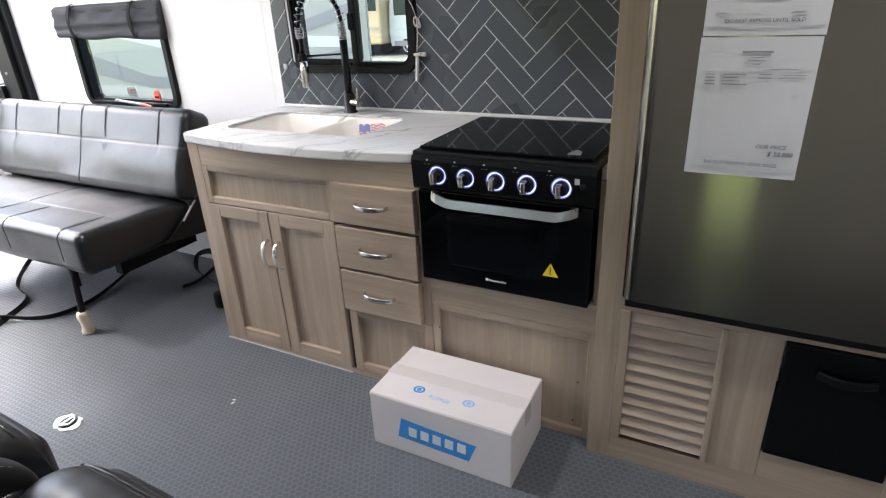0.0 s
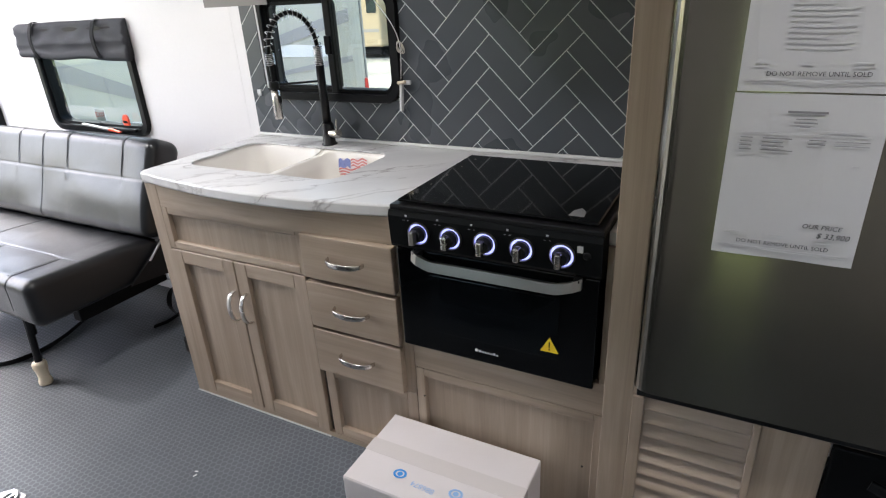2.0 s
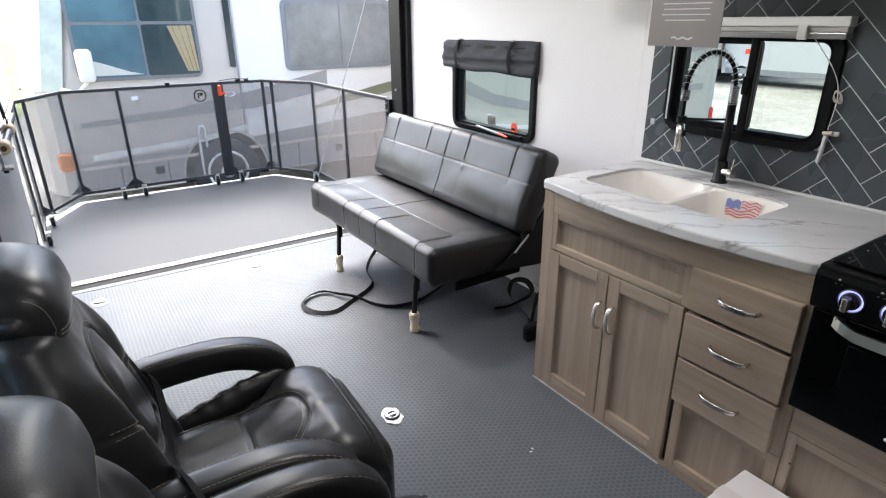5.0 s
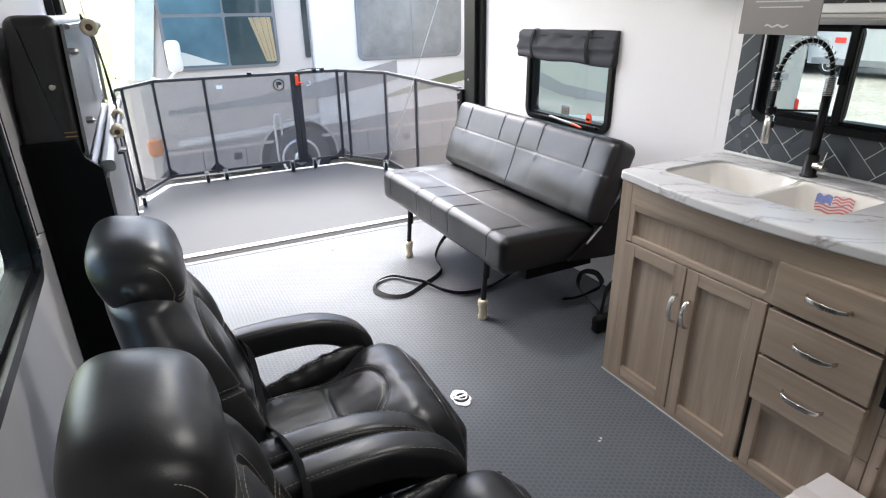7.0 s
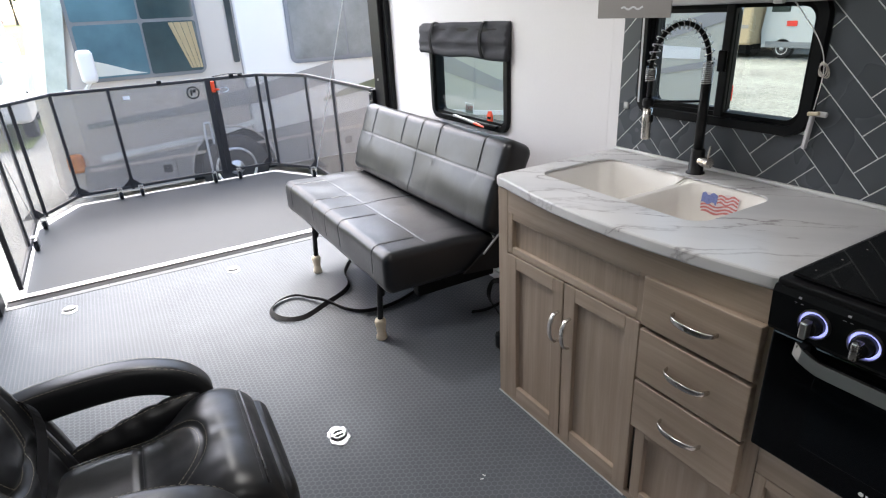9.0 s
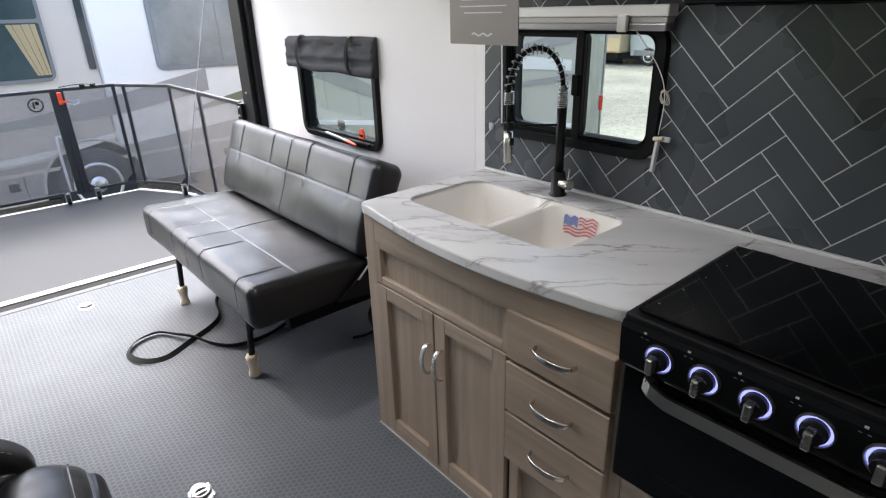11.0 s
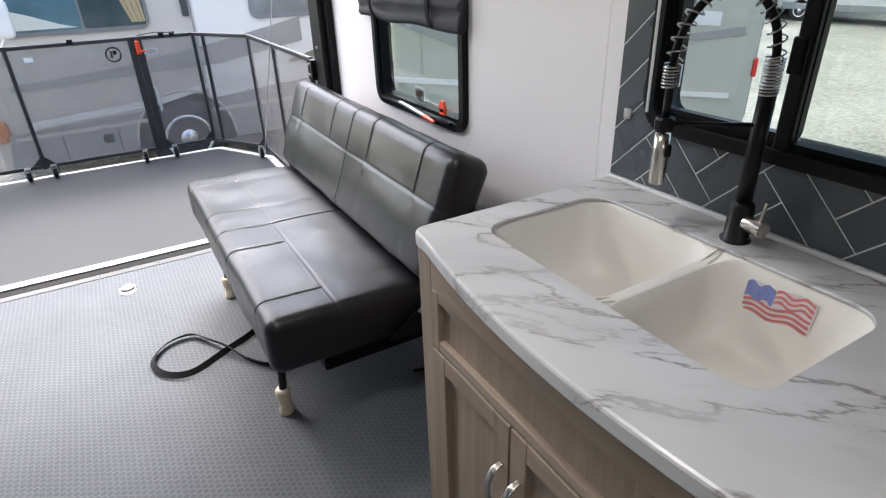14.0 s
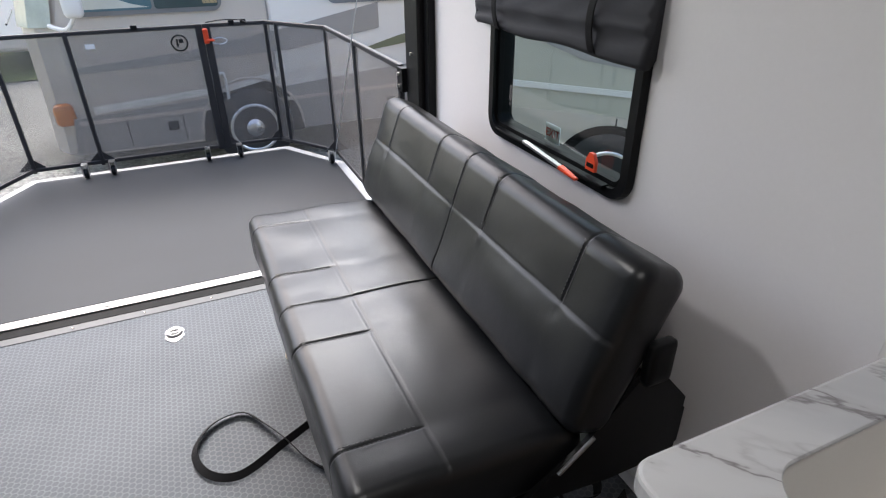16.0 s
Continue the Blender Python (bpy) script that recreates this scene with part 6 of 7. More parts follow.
    for u in np.linspace(0, 1, 76):
        z = 0.33 + 0.63 * u
        w = back_half(u)
        front = [(x + px, back_front(px, z), z) for px in (w * math.sin(a) for a in np.linspace(-math.pi / 2, math.pi / 2, 72))]
        rear = [(x + px, back_mid(u) - back_deep(u) * 0.9 * (1 - min(0.9999, abs(px) / w) ** 3) ** 0.5, z) for px in (w * math.sin(a) for a in np.linspace(math.pi / 2, -math.pi / 2, 26)[1:-1])]
        rings.append(front + rear)
    bk = part("backrest", loft(rings), LEATHER, ch, smooth=True)
    for off in (-0.010, 0.010):
        loop = []
        for a in np.linspace(0, 2 * math.pi, 90):
            ca, sa = math.cos(a), math.sin(a)
            px = PC[0] + math.copysign(abs(ca) ** (2 / 2.6), ca) * (PH[0] + off)
            z = PC[1] + math.copysign(abs(sa) ** (2 / 2.6), sa) * (PH[1] + off)
            loop.append((x + px, back_front(px, z) + 0.001, z))
        stitch(loop, bk, THREAD, 0.0013)
    for s in (-1, 1):
        for dz in (-0.010, 0.010):
            stitch([(x + px, back_front(px, z) + 0.001, z) for px, z in ((s * (0.130 + 0.105 * t), 0.638 + 0.046 * t + dz) for t in np.linspace(0, 1, 14))], bk, THREAD, 0.0013)
        stitch([(x + px, back_front(px, z) + 0.001, z) for px, z in ((s * (0.175 - 0.014 * t), 0.62 - 0.22 * t) for t in np.linspace(0, 1, 18))], bk, THREAD, 0.0013)

    # headrest: a stuffed pillow hooked over the top of the back
    def head(px, a, grow=0.0):
        e = min(1.0, abs(px) / 0.160)
        s = max(0.02, 1 - e ** 7) ** 0.34
        ca, sa = math.cos(a), math.sin(a)
        yy = math.copysign(abs(ca) ** 0.72, ca) * (0.092 * s + grow)
        zz = math.copysign(abs(sa) ** 0.80, sa) * (0.084 * s + grow)
        dip = 0.010 * math.exp(-((a + 0.42) / 0.07) ** 2) if a > -math.pi / 2 else 0.0
        lump = 0.004 * noise.noise(Vector((px * 9, yy * 12, zz * 12)))
        yy, zz = yy * (1 - dip * 8) + lump, zz + lump
        t = radians(15)
        return (x + px, -0.148 + yy * math.cos(t) - zz * math.sin(t) * 0.9, 0.962 + zz * math.cos(t) + yy * math.sin(t) * -0.25 - 0.026 * e ** 3)

    rings = [[head(px, a) for a in np.linspace(-math.pi, math.pi, 64, endpoint=False)] for px in (0.160 * math.sin(b) for b in np.linspace(-math.pi / 2, math.pi / 2, 44))]
    hd_ = part("headrest", loft(rings), LEATHER, ch, smooth=True)
    for a0 in (-0.34, -0.50):
        stitch([head(px, a0, 0.0012) for px in np.linspace(-0.147, 0.147, 40)], hd_, THREAD, 0.0015)
    for e in (-0.150, 0.150):
        stitch([head(e, a, 0.0012) for a in np.linspace(radians(-150), radians(60), 40)], hd_, THREAD, 0.0015)

    # looped arms with a gathered pad between arm and seat
    for sx in (-1, 1):
        ax = x + sx * 0.288
        pts = smooth_path([(ax, -0.11, 0.39), (ax, -0.075, 0.463), (ax, 0.03, 0.500), (ax, 0.16, 0.509), (ax, 0.28, 0.502), (ax, 0.375, 0.468), (ax, 0.428, 0.418), (ax - sx * 0.004, 0.430, 0.375), (ax - sx * 0.012, 0.395, 0.345)], 6)
        am = part("armrest", sweep(pts, 0.094, 0.086, 28, up=(1, 0, 0), power=4.2, taper=lambda t: min(1.0, 0.72 + 2.8 * min(t, 1.12 - t))), LEATHER, ch, "padded looped armrest", smooth=True)
        for off in (-0.034, 0.034):
            run = []
            for k in range(4, len(pts) - 14):
                t = (pts[k + 1] - pts[k - 1]).normalized()
                nrm = Vector((0, -t.z, t.y))
                run.append(pts[k] + nrm * 0.0440 + Vector((off, 0, 0)))
            stitch(run, am, THREAD, 0.0013)
        low = smooth_path([(ax - sx * 0.02, 0.015, 0.48), (ax - sx * 0.03, 0.045, 0.40), (ax - sx * 0.045, 0.075, 0.31), (ax - sx * 0.06, 0.09, 0.25)], 5)
        part("arm_upright", sweep(low, 0.075, 0.060, 16, up=(1, 0, 0), power=3.2), LEATHER, ch, smooth=True)
        rings = []
        for k in range(31):
            u = k / 30
            yy, s = 0.015 + 0.425 * u, max(0.05, math.sin(math.pi * min(0.985, 0.015 + 0.97 * u)) ** 0.45)
            zc, xc = 0.302 + 0.100 * u, x + sx * (0.212 + 0.034 * u)
            ring = []
            for i in range(24):
                a = 2 * math.pi * i / 24
                ripple = 0.0030 * math.sin(yy * 105 + 2.4 * math.sin(a)) * max(0, math.sin(a)) + 0.004 * noise.noise(Vector((yy * 12, a, sx)))
                ring.append((xc + (0.036 * s + ripple * s) * math.cos(a), yy, zc + (0.058 * s + ripple * s) * math.sin(a)))
            rings.append(ring)
        sp_ = part("side_pad", loft(rings), LEATHER, ch, "gathered pad under the armrest", smooth=True)
        stitch([(x + sx * (0.212 + 0.034 * u) - sx * 0.012, 0.015 + 0.425 * u, 0.302 + 0.100 * u + 0.0575 * math.sin(math.pi * (0.015 + 0.97 * u)) ** 0.45) for u in np.linspace(0.06, 0.94, 22)], sp_, THREAD, 0.0014)
    return ch


ra = recliner(-1.505, "black leatherette recliner with looped armrests and headrest")
ra.rotation_euler = (0, 0, radians(-2.5))
rb = copy_thing(ra, pose(-0.83, 0.15, 0, 0, 0, -1.5))
sb = thing("lap_belt", (-1.24, 0.0, 0.4), "black lap belt lying across the recliner's arms", "strap")
band([(-1.70, -0.02, 0.59), (-1.69, 0.06, 0.572), (-1.63, 0.075, 0.50), (-1.46, 0.06, 0.44), (-1.31, 0.06, 0.53), (-1.22, 0.07, 0.566), (-1.12, 0.085, 0.562), (-1.05, 0.08, 0.53), (-0.98, 0.06, 0.43)], 0.030, 0.003, sb, roll=0.9)

# ---- tie-down rings in the floor ----
TIE_STEEL = plain("worn_zinc_plate", (0.40, 0.40, 0.41), 0.42, metal=0.7, var=0.12, scale=30)
for x, y in ((-1.796, 0.869), (-3.606, 0.868), (-3.61, -0.02)):
    tr = thing("tie_down_ring", (x, y, 0), "flush bright steel tie-down plate set in the floor", "tie-down", "tie-downs")
    pts = []
    for k in range(24):
        a = 2 * math.pi * k / 24
        r = 0.047 + 0.010 * math.cos(2 * a) + 0.003 * math.cos(6 * a)
        pts.append((x + r * math.cos(a), y + r * math.sin(a)))
    part("plate", loft([[(px, py, 0.0005) for px, py in pts], [(px, py, 0.004) for px, py in pts], [(x + (px - x) * 0.9, y + (py - y) * 0.9, 0.0055) for px, py in pts]]), TIE_STEEL, tr)
    part("recess", lathe((x, y, 0.0056), [(0.033, 0), (0.033, 0.0006)], 20), FENCE_STEEL, tr, "dark recess")
    part("ring", sweep([(x + 0.022 * math.cos(a), y + 0.024 * math.sin(a), 0.011) for a in np.linspace(0, 2 * math.pi, 20, endpoint=False)], 0.008, 0.007, 8, closed=True), CHROME, tr)
    part("ring_bar", box(x - 0.006, x + 0.006, y - 0.03, y + 0.03, 0.006, 0.014, 0.003), CHROME, tr)
    for k in range(4):
        a = math.pi / 4 + math.pi / 2 * k
        part("screw", lathe((x + 0.042 * math.cos(a), y + 0.042 * math.sin(a), 0.0054), [(0.005, 0), (0.004, 0.0012)], 8), NICKEL, tr)
# scraps on the floor
for x, y, r in ((-1.34, 1.21, 0.3), (-1.33, 1.195, 1.2)):
    sc = solo("paper_scrap", moved(box(-0.006, 0.006, -0.002, 0.002, 0.0005, 0.002, 0.0005, 1), Matrix.Translation((x, y, 0)) @ pose(0, 0, 0, 0, 0, r * 57)), WHITE, "tiny white scrap lying on the floor", "scrap", "floor scraps")

# ---- outside ----
GZ = -0.75
bm = bmesh.new()
vs = [bm.verts.new(p) for p in ((-3000, -3000, GZ), (3000, -3000, GZ), (3000, 3000, GZ), (-3000, 3000, GZ))]
bm.faces.new(vs)
solo("ground", bm, GRAVEL, "pale gravel lot", "ground", kind="structure")
rings = []
for x, z in ((-24, GZ - 0.05), (-30, GZ + 0.3), (-40, 0.6), (-60, 1.2), (-120, 2.0)):
    rings.append([(x + 1.5 * math.sin(y * 0.2), y, z + (0.15 * math.sin(y * 0.5) if z > GZ else 0)) for y in np.linspace(-60, 30, 40)])
solo("grass_bank", loft(rings, cap=False, closed=False), GRASS, "sloping bank of mown yellow-green grass", "grass", kind="structure")
bm = bmesh.new()
vs = [bm.verts.new(p) for p in ((-20, -60, GZ + 0.02), (20, -60, GZ + 0.02), (20, -2.6, GZ + 0.02), (-3, -2.6, GZ + 0.02), (-20, -12, GZ + 0.02))]
bm.faces.new(vs)
vs = [bm.verts.new(p) for p in ((-14, -60, GZ + 0.02), (-60, -60, GZ + 0.02), (-60, 1.5, GZ + 0.02), (-14, -1.0, GZ + 0.02))]
bm.faces.new(vs)
solo("lawn", bm, GRASS, "mown green lawn beside the trailer", "grass", kind="structure")


RIM_STEEL = plain("polished_wheel_steel", (0.82, 0.82, 0.83), 0.30, metal=1.0, var=0.06)


def wheel(c, r, axis, parent):
    tyre = part("wheel", lathe(c, [(r * 0.6, -0.12), (r * 0.95, -0.12), (r, -0.08), (r, 0.08), (r * 0.95, 0.12), (r * 0.6, 0.12)], 32, axis=axis), RUBBER, parent, "black tyre with bright rim", smooth=True)
    s = 1 if axis == "X" else -1
    bm = lathe(c, [(r * 0.62, 0.10 * s), (r * 0.62, 0.128 * s), (r * 0.55, 0.122 * s), (r * 0.44, 0.07 * s), (r * 0.25, 0.06 * s), (r * 0.22, 0.13 * s), (r * 0.10, 0.15 * s)], 32, axis=axis)
    rim = part("rim", bm, RIM_STEEL, tyre, "bright metal rim", smooth=True)
    for k in range(8):
        a = 2 * math.pi * k / 8
        d = r * 0.36
        p = Vector(c) + (Vector((0.07 * s, d * math.cos(a), d * math.sin(a))) if axis == "X" else Vector((d * math.cos(a), 0.07 * s, d * math.sin(a))))
        part("vent_hole", lathe(p, [(r * 0.07, -0.004), (r * 0.07, 0.012 * s)], 10, axis=axis), BLACK, rim)
    return tyre


# motorhome behind the ramp; its side lies in the plane x = MX
MX = -7.8
mh = thing("motorhome", (MX - 1.2, 4.0, GZ), "large silver and white motorhome with swoosh stripes", "motorhome", "parked motorhomes")


def xslab(y0, y1, z0, z1, d=0.0, t=0.01, r=0.0, n=5):
    """A plate on the motorhome's side, standing d proud of it."""
    pts = rounded_outline(y0, y1, z0, z1, r, n) if r else [(y0, z0), (y1, z0), (y1, z1), (y0, z1)]
    return loft([[(MX + d, y, z) for y, z in pts], [(MX + d + t, y, z) for y, z in pts]])


nose = [(2.02, 0.0), (0.35, 0.0), (0.10, -0.02), (-0.08, -0.10), (-0.20, -0.30), (-0.30, -0.8), (-0.32, -1.25), (-0.30, -1.7), (-0.20, -2.2), (0.1, -2.48), (2.02, -2.5)]
rings = []
for z, k in ((-0.42, 0.0), (0.0, 0.02), (0.72, 0.03), (0.85, 0.06), (1.6, 0.28), (2.2, 0.42), (2.5, 0.6)):
    rings.append([(MX + x, y + (k if y < 1 else 0), z) for y, x in nose])
part("cab", loft(rings), MH_SILVER, mh, "silver cab with rounded nose", smooth=False)
part("body", box(MX - 2.5, MX + 0.0, 2.025, 5.6, -0.42, 2.55, 0.03), MH_WHITE, mh, "white coach body")
part("lower_skirt", loft([[(MX + 0.004 + t, y, z) for y, z in ((0.0, -0.40), (5.55, -0.40), (5.55, 0.28), (3.9, 0.22), (2.0, 0.06), (0.06, -0.05))] for t in (0, 0.004)]), MH_TAUPE, mh, "dark taupe lower skirt")


def swoosh(pts_top, pts_bot, mt, label, d=0.010):
    part("stripe", loft([[(MX + d + t, y, z) for y, z in pts_top + pts_bot[::-1]] for t in (0, 0.003)]), mt, mh, label)


swoosh([(0.25, 0.05), (1.5, 0.14), (2.6, 0.34), (3.4, 0.52)], [(0.25, -0.02), (1.5, 0.07), (2.6, 0.29), (3.4, 0.50)], MH_WHITE, "pale swoosh stripe", 0.012)
swoosh([(0.2, 0.42), (1.2, 0.50), (2.2, 0.66), (3.2, 0.86)], [(0.2, 0.36), (1.2, 0.40), (2.2, 0.44), (3.2, 0.60)], MH_TAUPE, "taupe swoosh stripe")
swoosh([(3.0, 0.42), (4.0, 0.62), (5.5, 0.86)], [(3.0, 0.36), (4.0, 0.48), (5.5, 0.72)], MH_OLIVE, "olive swoosh stripe")
swoosh([(0.1, -0.08), (3.0, -0.03), (5.5, 0.0)], [(0.1, -0.12), (3.0, -0.07), (5.5, -0.04)], MH_SILVER, "silver moulding", 0.014)
for y0, y1, z0, z1, cabw in ((0.28, 1.60, 0.86, 1.95, True), (2.64, 4.22, 0.87, 1.75, False)):
    wd = part("window", loft([[(MX + d, y, z) for y, z in rounded_outline(y0, y1, z0, z1, 0.09)] for d in (0.006, 0.022)]), plain("grey_gasket", (0.17, 0.165, 0.16) if cabw else (0.20, 0.20, 0.21), 0.5), mh, "framed coach window")
    if cabw:
        for a, b, c, d in ((y0 + 0.035, 0.975, z0 + 0.04, 1.455), (0.998, y1 - 0.035, z0 + 0.04, 1.455), (y0 + 0.035, 0.975, 1.49, z1 - 0.04), (0.998, y1 - 0.035, 1.49, z1 - 0.04)):
            part("pane", loft([[(MX + e, y, z) for y, z in rounded_outline(a, b, c, d, 0.03)] for e in (0.023, 0.027)]), plain("blue_green_pane", (0.09, 0.16, 0.18) if a < 0.9 else (0.05, 0.075, 0.075), 0.05, var=0.5, scale=1.6, bump=0), wd)
        part("curtain", loft([[(MX + 0.0285 + 0.002 * math.sin(k * 2.1), 1.43 + 0.013 * k, 0.93), (MX + 0.0285 + 0.002 * math.sin(k * 2.1), 1.27 + 0.026 * k, 1.44)] for k in range(11)], cap=False, closed=False), plain("tan_curtain", (0.36, 0.27, 0.14), 0.7), wd, "tan curtain")
        part("dash_top", loft([[(MX + e, y, z) for y, z in ((0.33, 0.92), (0.95, 0.92), (0.80, 0.955), (0.55, 1.05), (0.33, 1.12))] for e in (0.0275, 0.0285)]), plain("pale_dash", (0.55, 0.54, 0.46), 0.5), wd, "pale dashboard")
    else:
        ym = (y0 + y1) / 2
        for a, b in ((y0 + 0.05, ym - 0.01), (ym + 0.01, y1 - 0.05)):
            # pale mottled colour paints the trees and sky reflected in the glass
            part("pane", loft([[(MX + e, y, z) for y, z in rounded_outline(a, b, z0 + 0.05, z1 - 0.05, 0.05)] for e in (0.0225, 0.026)]), plain("painted_reflection_pane", (0.21, 0.215, 0.21), 0.06, var=0.6, scale=2.0, bump=0.0), wd)
part("narrow_window", xslab(1.93, 2.0, 0.95, 1.9, 0.004, 0.018, 0.02), DARKPANE, mh)
part("door_seam", xslab(2.012, 2.026, -0.38, 2.5, 0.002, 0.006), MH_TAUPE, mh)
for y in (0.5, 1.02, 2.7, 3.9):
    part("locker_seam", xslab(y, y + 0.008, -0.38, -0.06, 0.006, 0.004), BLACK_MATT, mh)
for y in (0.92, 3.3, 4.6):
    part("locker_latch", xslab(y - 0.05, y + 0.05, -0.26, -0.17, 0.008, 0.008, 0.01), BLACK, mh)
arch_pts = [(1.72 + 0.53 * math.cos(a), -0.34 + 0.53 * math.sin(a)) for a in np.linspace(0, math.pi, 24)]
part("wheel_arch", loft([[(MX + d, y, z) for y, z in arch_pts + [(1.19, -0.42), (2.25, -0.42)]] for d in (0.008, 0.014)]), BLACK_MATT, mh, "dark wheel arch")
part("arch_lip", sweep([(MX + 0.016, y, z) for y, z in arch_pts], 0.03, 0.02, 8, up=(1, 0, 0)), MH_SILVER, mh)
wheel((MX - 0.06, 1.72, GZ + 0.42), 0.42, "X", mh)
part("headlamp", soft((MX - 0.05, -0.01, -0.01), (0.14, 0.18, 0.22), 0.06, 6), plain("amber_lens", (0.62, 0.20, 0.04), 0.2, var=0.2), mh, "amber corner lamp", smooth=True)
part("grab_rail", sweep(smooth_path([(MX + 0.05, 1.42, -0.35), (MX + 0.07, 1.42, 0.20), (MX + 0.07, 1.46, 0.27), (MX + 0.05, 1.50, 0.20), (MX + 0.04, 1.50, -0.30)]), 0.03, 0.03, 8, up=(1, 0, 0)), WHITE, mh, "pale grab rail", smooth=True)
mir = part("mirror", soft((MX + 0.30, 0.36, 1.05), (0.12, 0.16, 0.34), 0.05, 6), MH_WHITE, mh, "white wing mirror", smooth=True)
part("mirror_arm", sweep(smooth_path([(MX + 0.02, 0.10, 0.80), (MX + 0.18, 0.25, 0.78), (MX + 0.30, 0.36, 0.90)]), 0.04, 0.04, 8), MH_WHITE, mir)
ws_rings = []
for z in np.linspace(0.78, 1.95, 9):
    k = 0.04 + 0.20 * (z - 0.78)
    ws_rings.append([(MX + x - 0.005, y + k - 0.03, z) for y, x in ((0.10, 0.01), (-0.10, -0.10), (-0.22, -0.32), (-0.31, -0.8), (-0.33, -1.25), (-0.31, -1.7), (-0.22, -2.2))])
part("windscreen", loft(ws_rings, cap=False, closed=False), plain("green_windscreen", (0.44, 0.46, 0.39), 0.12, var=0.3, bump=0), mh, "curved green-tinted windscreen")
part("second_mirror", soft((MX - 2.2, -0.75, 0.95), (0.14, 0.16, 0.36), 0.05, 6), plain("mirror_back", (0.35, 0.36, 0.35), 0.3), mh, smooth=True)
part("wiper", sweep([(MX - 0.3, -0.28, 0.80), (MX - 1.1, -0.36, 0.86)], 0.02, 0.02, 6), BLACK, mh)

# motorhome beside the kitchen windows; its side lies in the plane y = 5.4
NY, NX = 5.4, -3.42
m2 = thing("motorhome", (NX, NY, GZ), "pale grey motorhome with white and taupe stripes", "motorhome", "parked motorhomes")
part("body", box(NX - 3.1, NX, NY, NY + 2.5, -0.36, 2.55, 0.10, 4), plain("grey_coach_paint", (0.46, 0.43, 0.35), 0.6, var=0.04, scale=1, bump=0.02), m2, smooth=False)


def yplate(pts, d, t, mt, name, label="", parent=None):
    return part(name, loft([[(x, NY - d, z) for x, z in pts], [(x, NY - d - t, z) for x, z in pts]]), mt, parent or m2, label)


yplate([(NX - 3.06, -0.30), (NX - 0.12, -0.30), (NX - 0.12, 0.22), (NX - 3.06, 0.20)], 0.002, 0.005, MH_SILVER, "lower_skirt")
yplate([(NX - 3.06, 0.92), (NX - 2.2, 0.62), (NX - 1.2, 0.50), (NX - 1.2, 0.56), (NX - 2.2, 0.74), (NX - 3.06, 1.14)], 0.003, 0.005, MH_TAUPE, "stripe", "taupe stripe")
yplate([(NX - 3.06, 0.38), (NX - 0.15, 0.36), (NX - 0.15, 0.40), (NX - 3.06, 0.43)], 0.003, 0.012, MH_WHITE, "moulding", "white moulding")
yplate([(NX - 3.06, 1.30), (NX - 2, 0.98), (NX - 0.3, 0.9), (NX - 0.3, 1.0), (NX - 2, 1.15), (NX - 3.06, 1.6)], 0.003, 0.004, MH_WHITE, "stripe", "white stripe")
yplate([(NX - 1.5, 0.98), (NX - 0.9, 1.10), (NX - 0.12, 1.34), (NX - 0.12, 1.22), (NX - 0.9, 1.00), (NX - 1.5, 0.92)], 0.009, 0.004, MH_TAUPE, "stripe", "taupe swoosh stripe")
yplate([(NX - 1.3, 0.72), (NX - 0.12, 0.90), (NX - 0.12, 0.84), (NX - 1.3, 0.69)], 0.009, 0.004, MH_TAUPE, "stripe", "taupe pinstripe")
part("tail_lamp", box(NX - 0.015, NX + 0.02, NY + 0.04, NY + 0.16, 0.52, 0.66, 0.008), RED, m2, "red tail lamp")
part("rear_ladder", rod((NX + 0.05, NY + 0.5, 0.1), (NX + 0.05, NY + 0.5, 2.4), 0.015, 8), ALU, m2)
for x0, x1 in ((NX - 2.0, NX - 0.9),):
    wd = yplate(rounded_outline(x0, x1, 1.15, 1.95, 0.08), 0.003, 0.015, BLACK, "window")
    yplate(rounded_outline(x0 + 0.04, x1 - 0.04, 1.19, 1.91, 0.06), 0.019, 0.004, DARKPANE, "pane", "", wd)
for x in (NX - 0.8, NX - 1.9, NX - 2.9):
    yplate([(x, -0.3), (x + 0.012, -0.3), (x + 0.012, 0.2), (x, 0.2)], 0.008, 0.003, BLACK_MATT, "locker_seam")
    yplate(rounded_outline(x - 0.35, x - 0.24, -0.12, -0.02, 0.015), 0.008, 0.008, BLACK, "locker_latch")
part("bumper", box(NX - 0.3, NX + 0.14, NY + 0.06, NY + 2.44, -0.34, -0.12, 0.04), plain("grey_bumper", (0.25, 0.25, 0.25), 0.5), m2)
part("wheel_arch", loft([[(NX - 1.9 + 0.5 * math.cos(a), NY - d, -0.36 + 0.5 * math.sin(a)) for a in np.linspace(0, math.pi, 18)] for d in (0.006, 0.012)]), BLACK_MATT, m2)
wheel((NX - 1.9, NY + 0.10, GZ + 0.42), 0.42, "Y", m2)
m2.rotation_euler = (0, 0, radians(40))

# tan coach, silver van and white coach across the lot
tc = thing("motorhome", (-14.6, 21.5, GZ), "tan coach parked across the gravel lot", "motorhome", "parked motorhomes")
part("body", box(-16.0, -13.0, 20.5, 27, GZ + 0.45, GZ + 3.4, 0.08, 2), MH_TAN, tc)
part("window", box(-13.6, -13.15, 20.46, 20.52, GZ + 1.7, GZ + 2.3, 0.03), DARKPANE, tc)
part("stripe", box(-15.9, -13.1, 20.48, 20.51, GZ + 1.0, GZ + 1.12), MH_TAUPE, tc, "brown stripe")
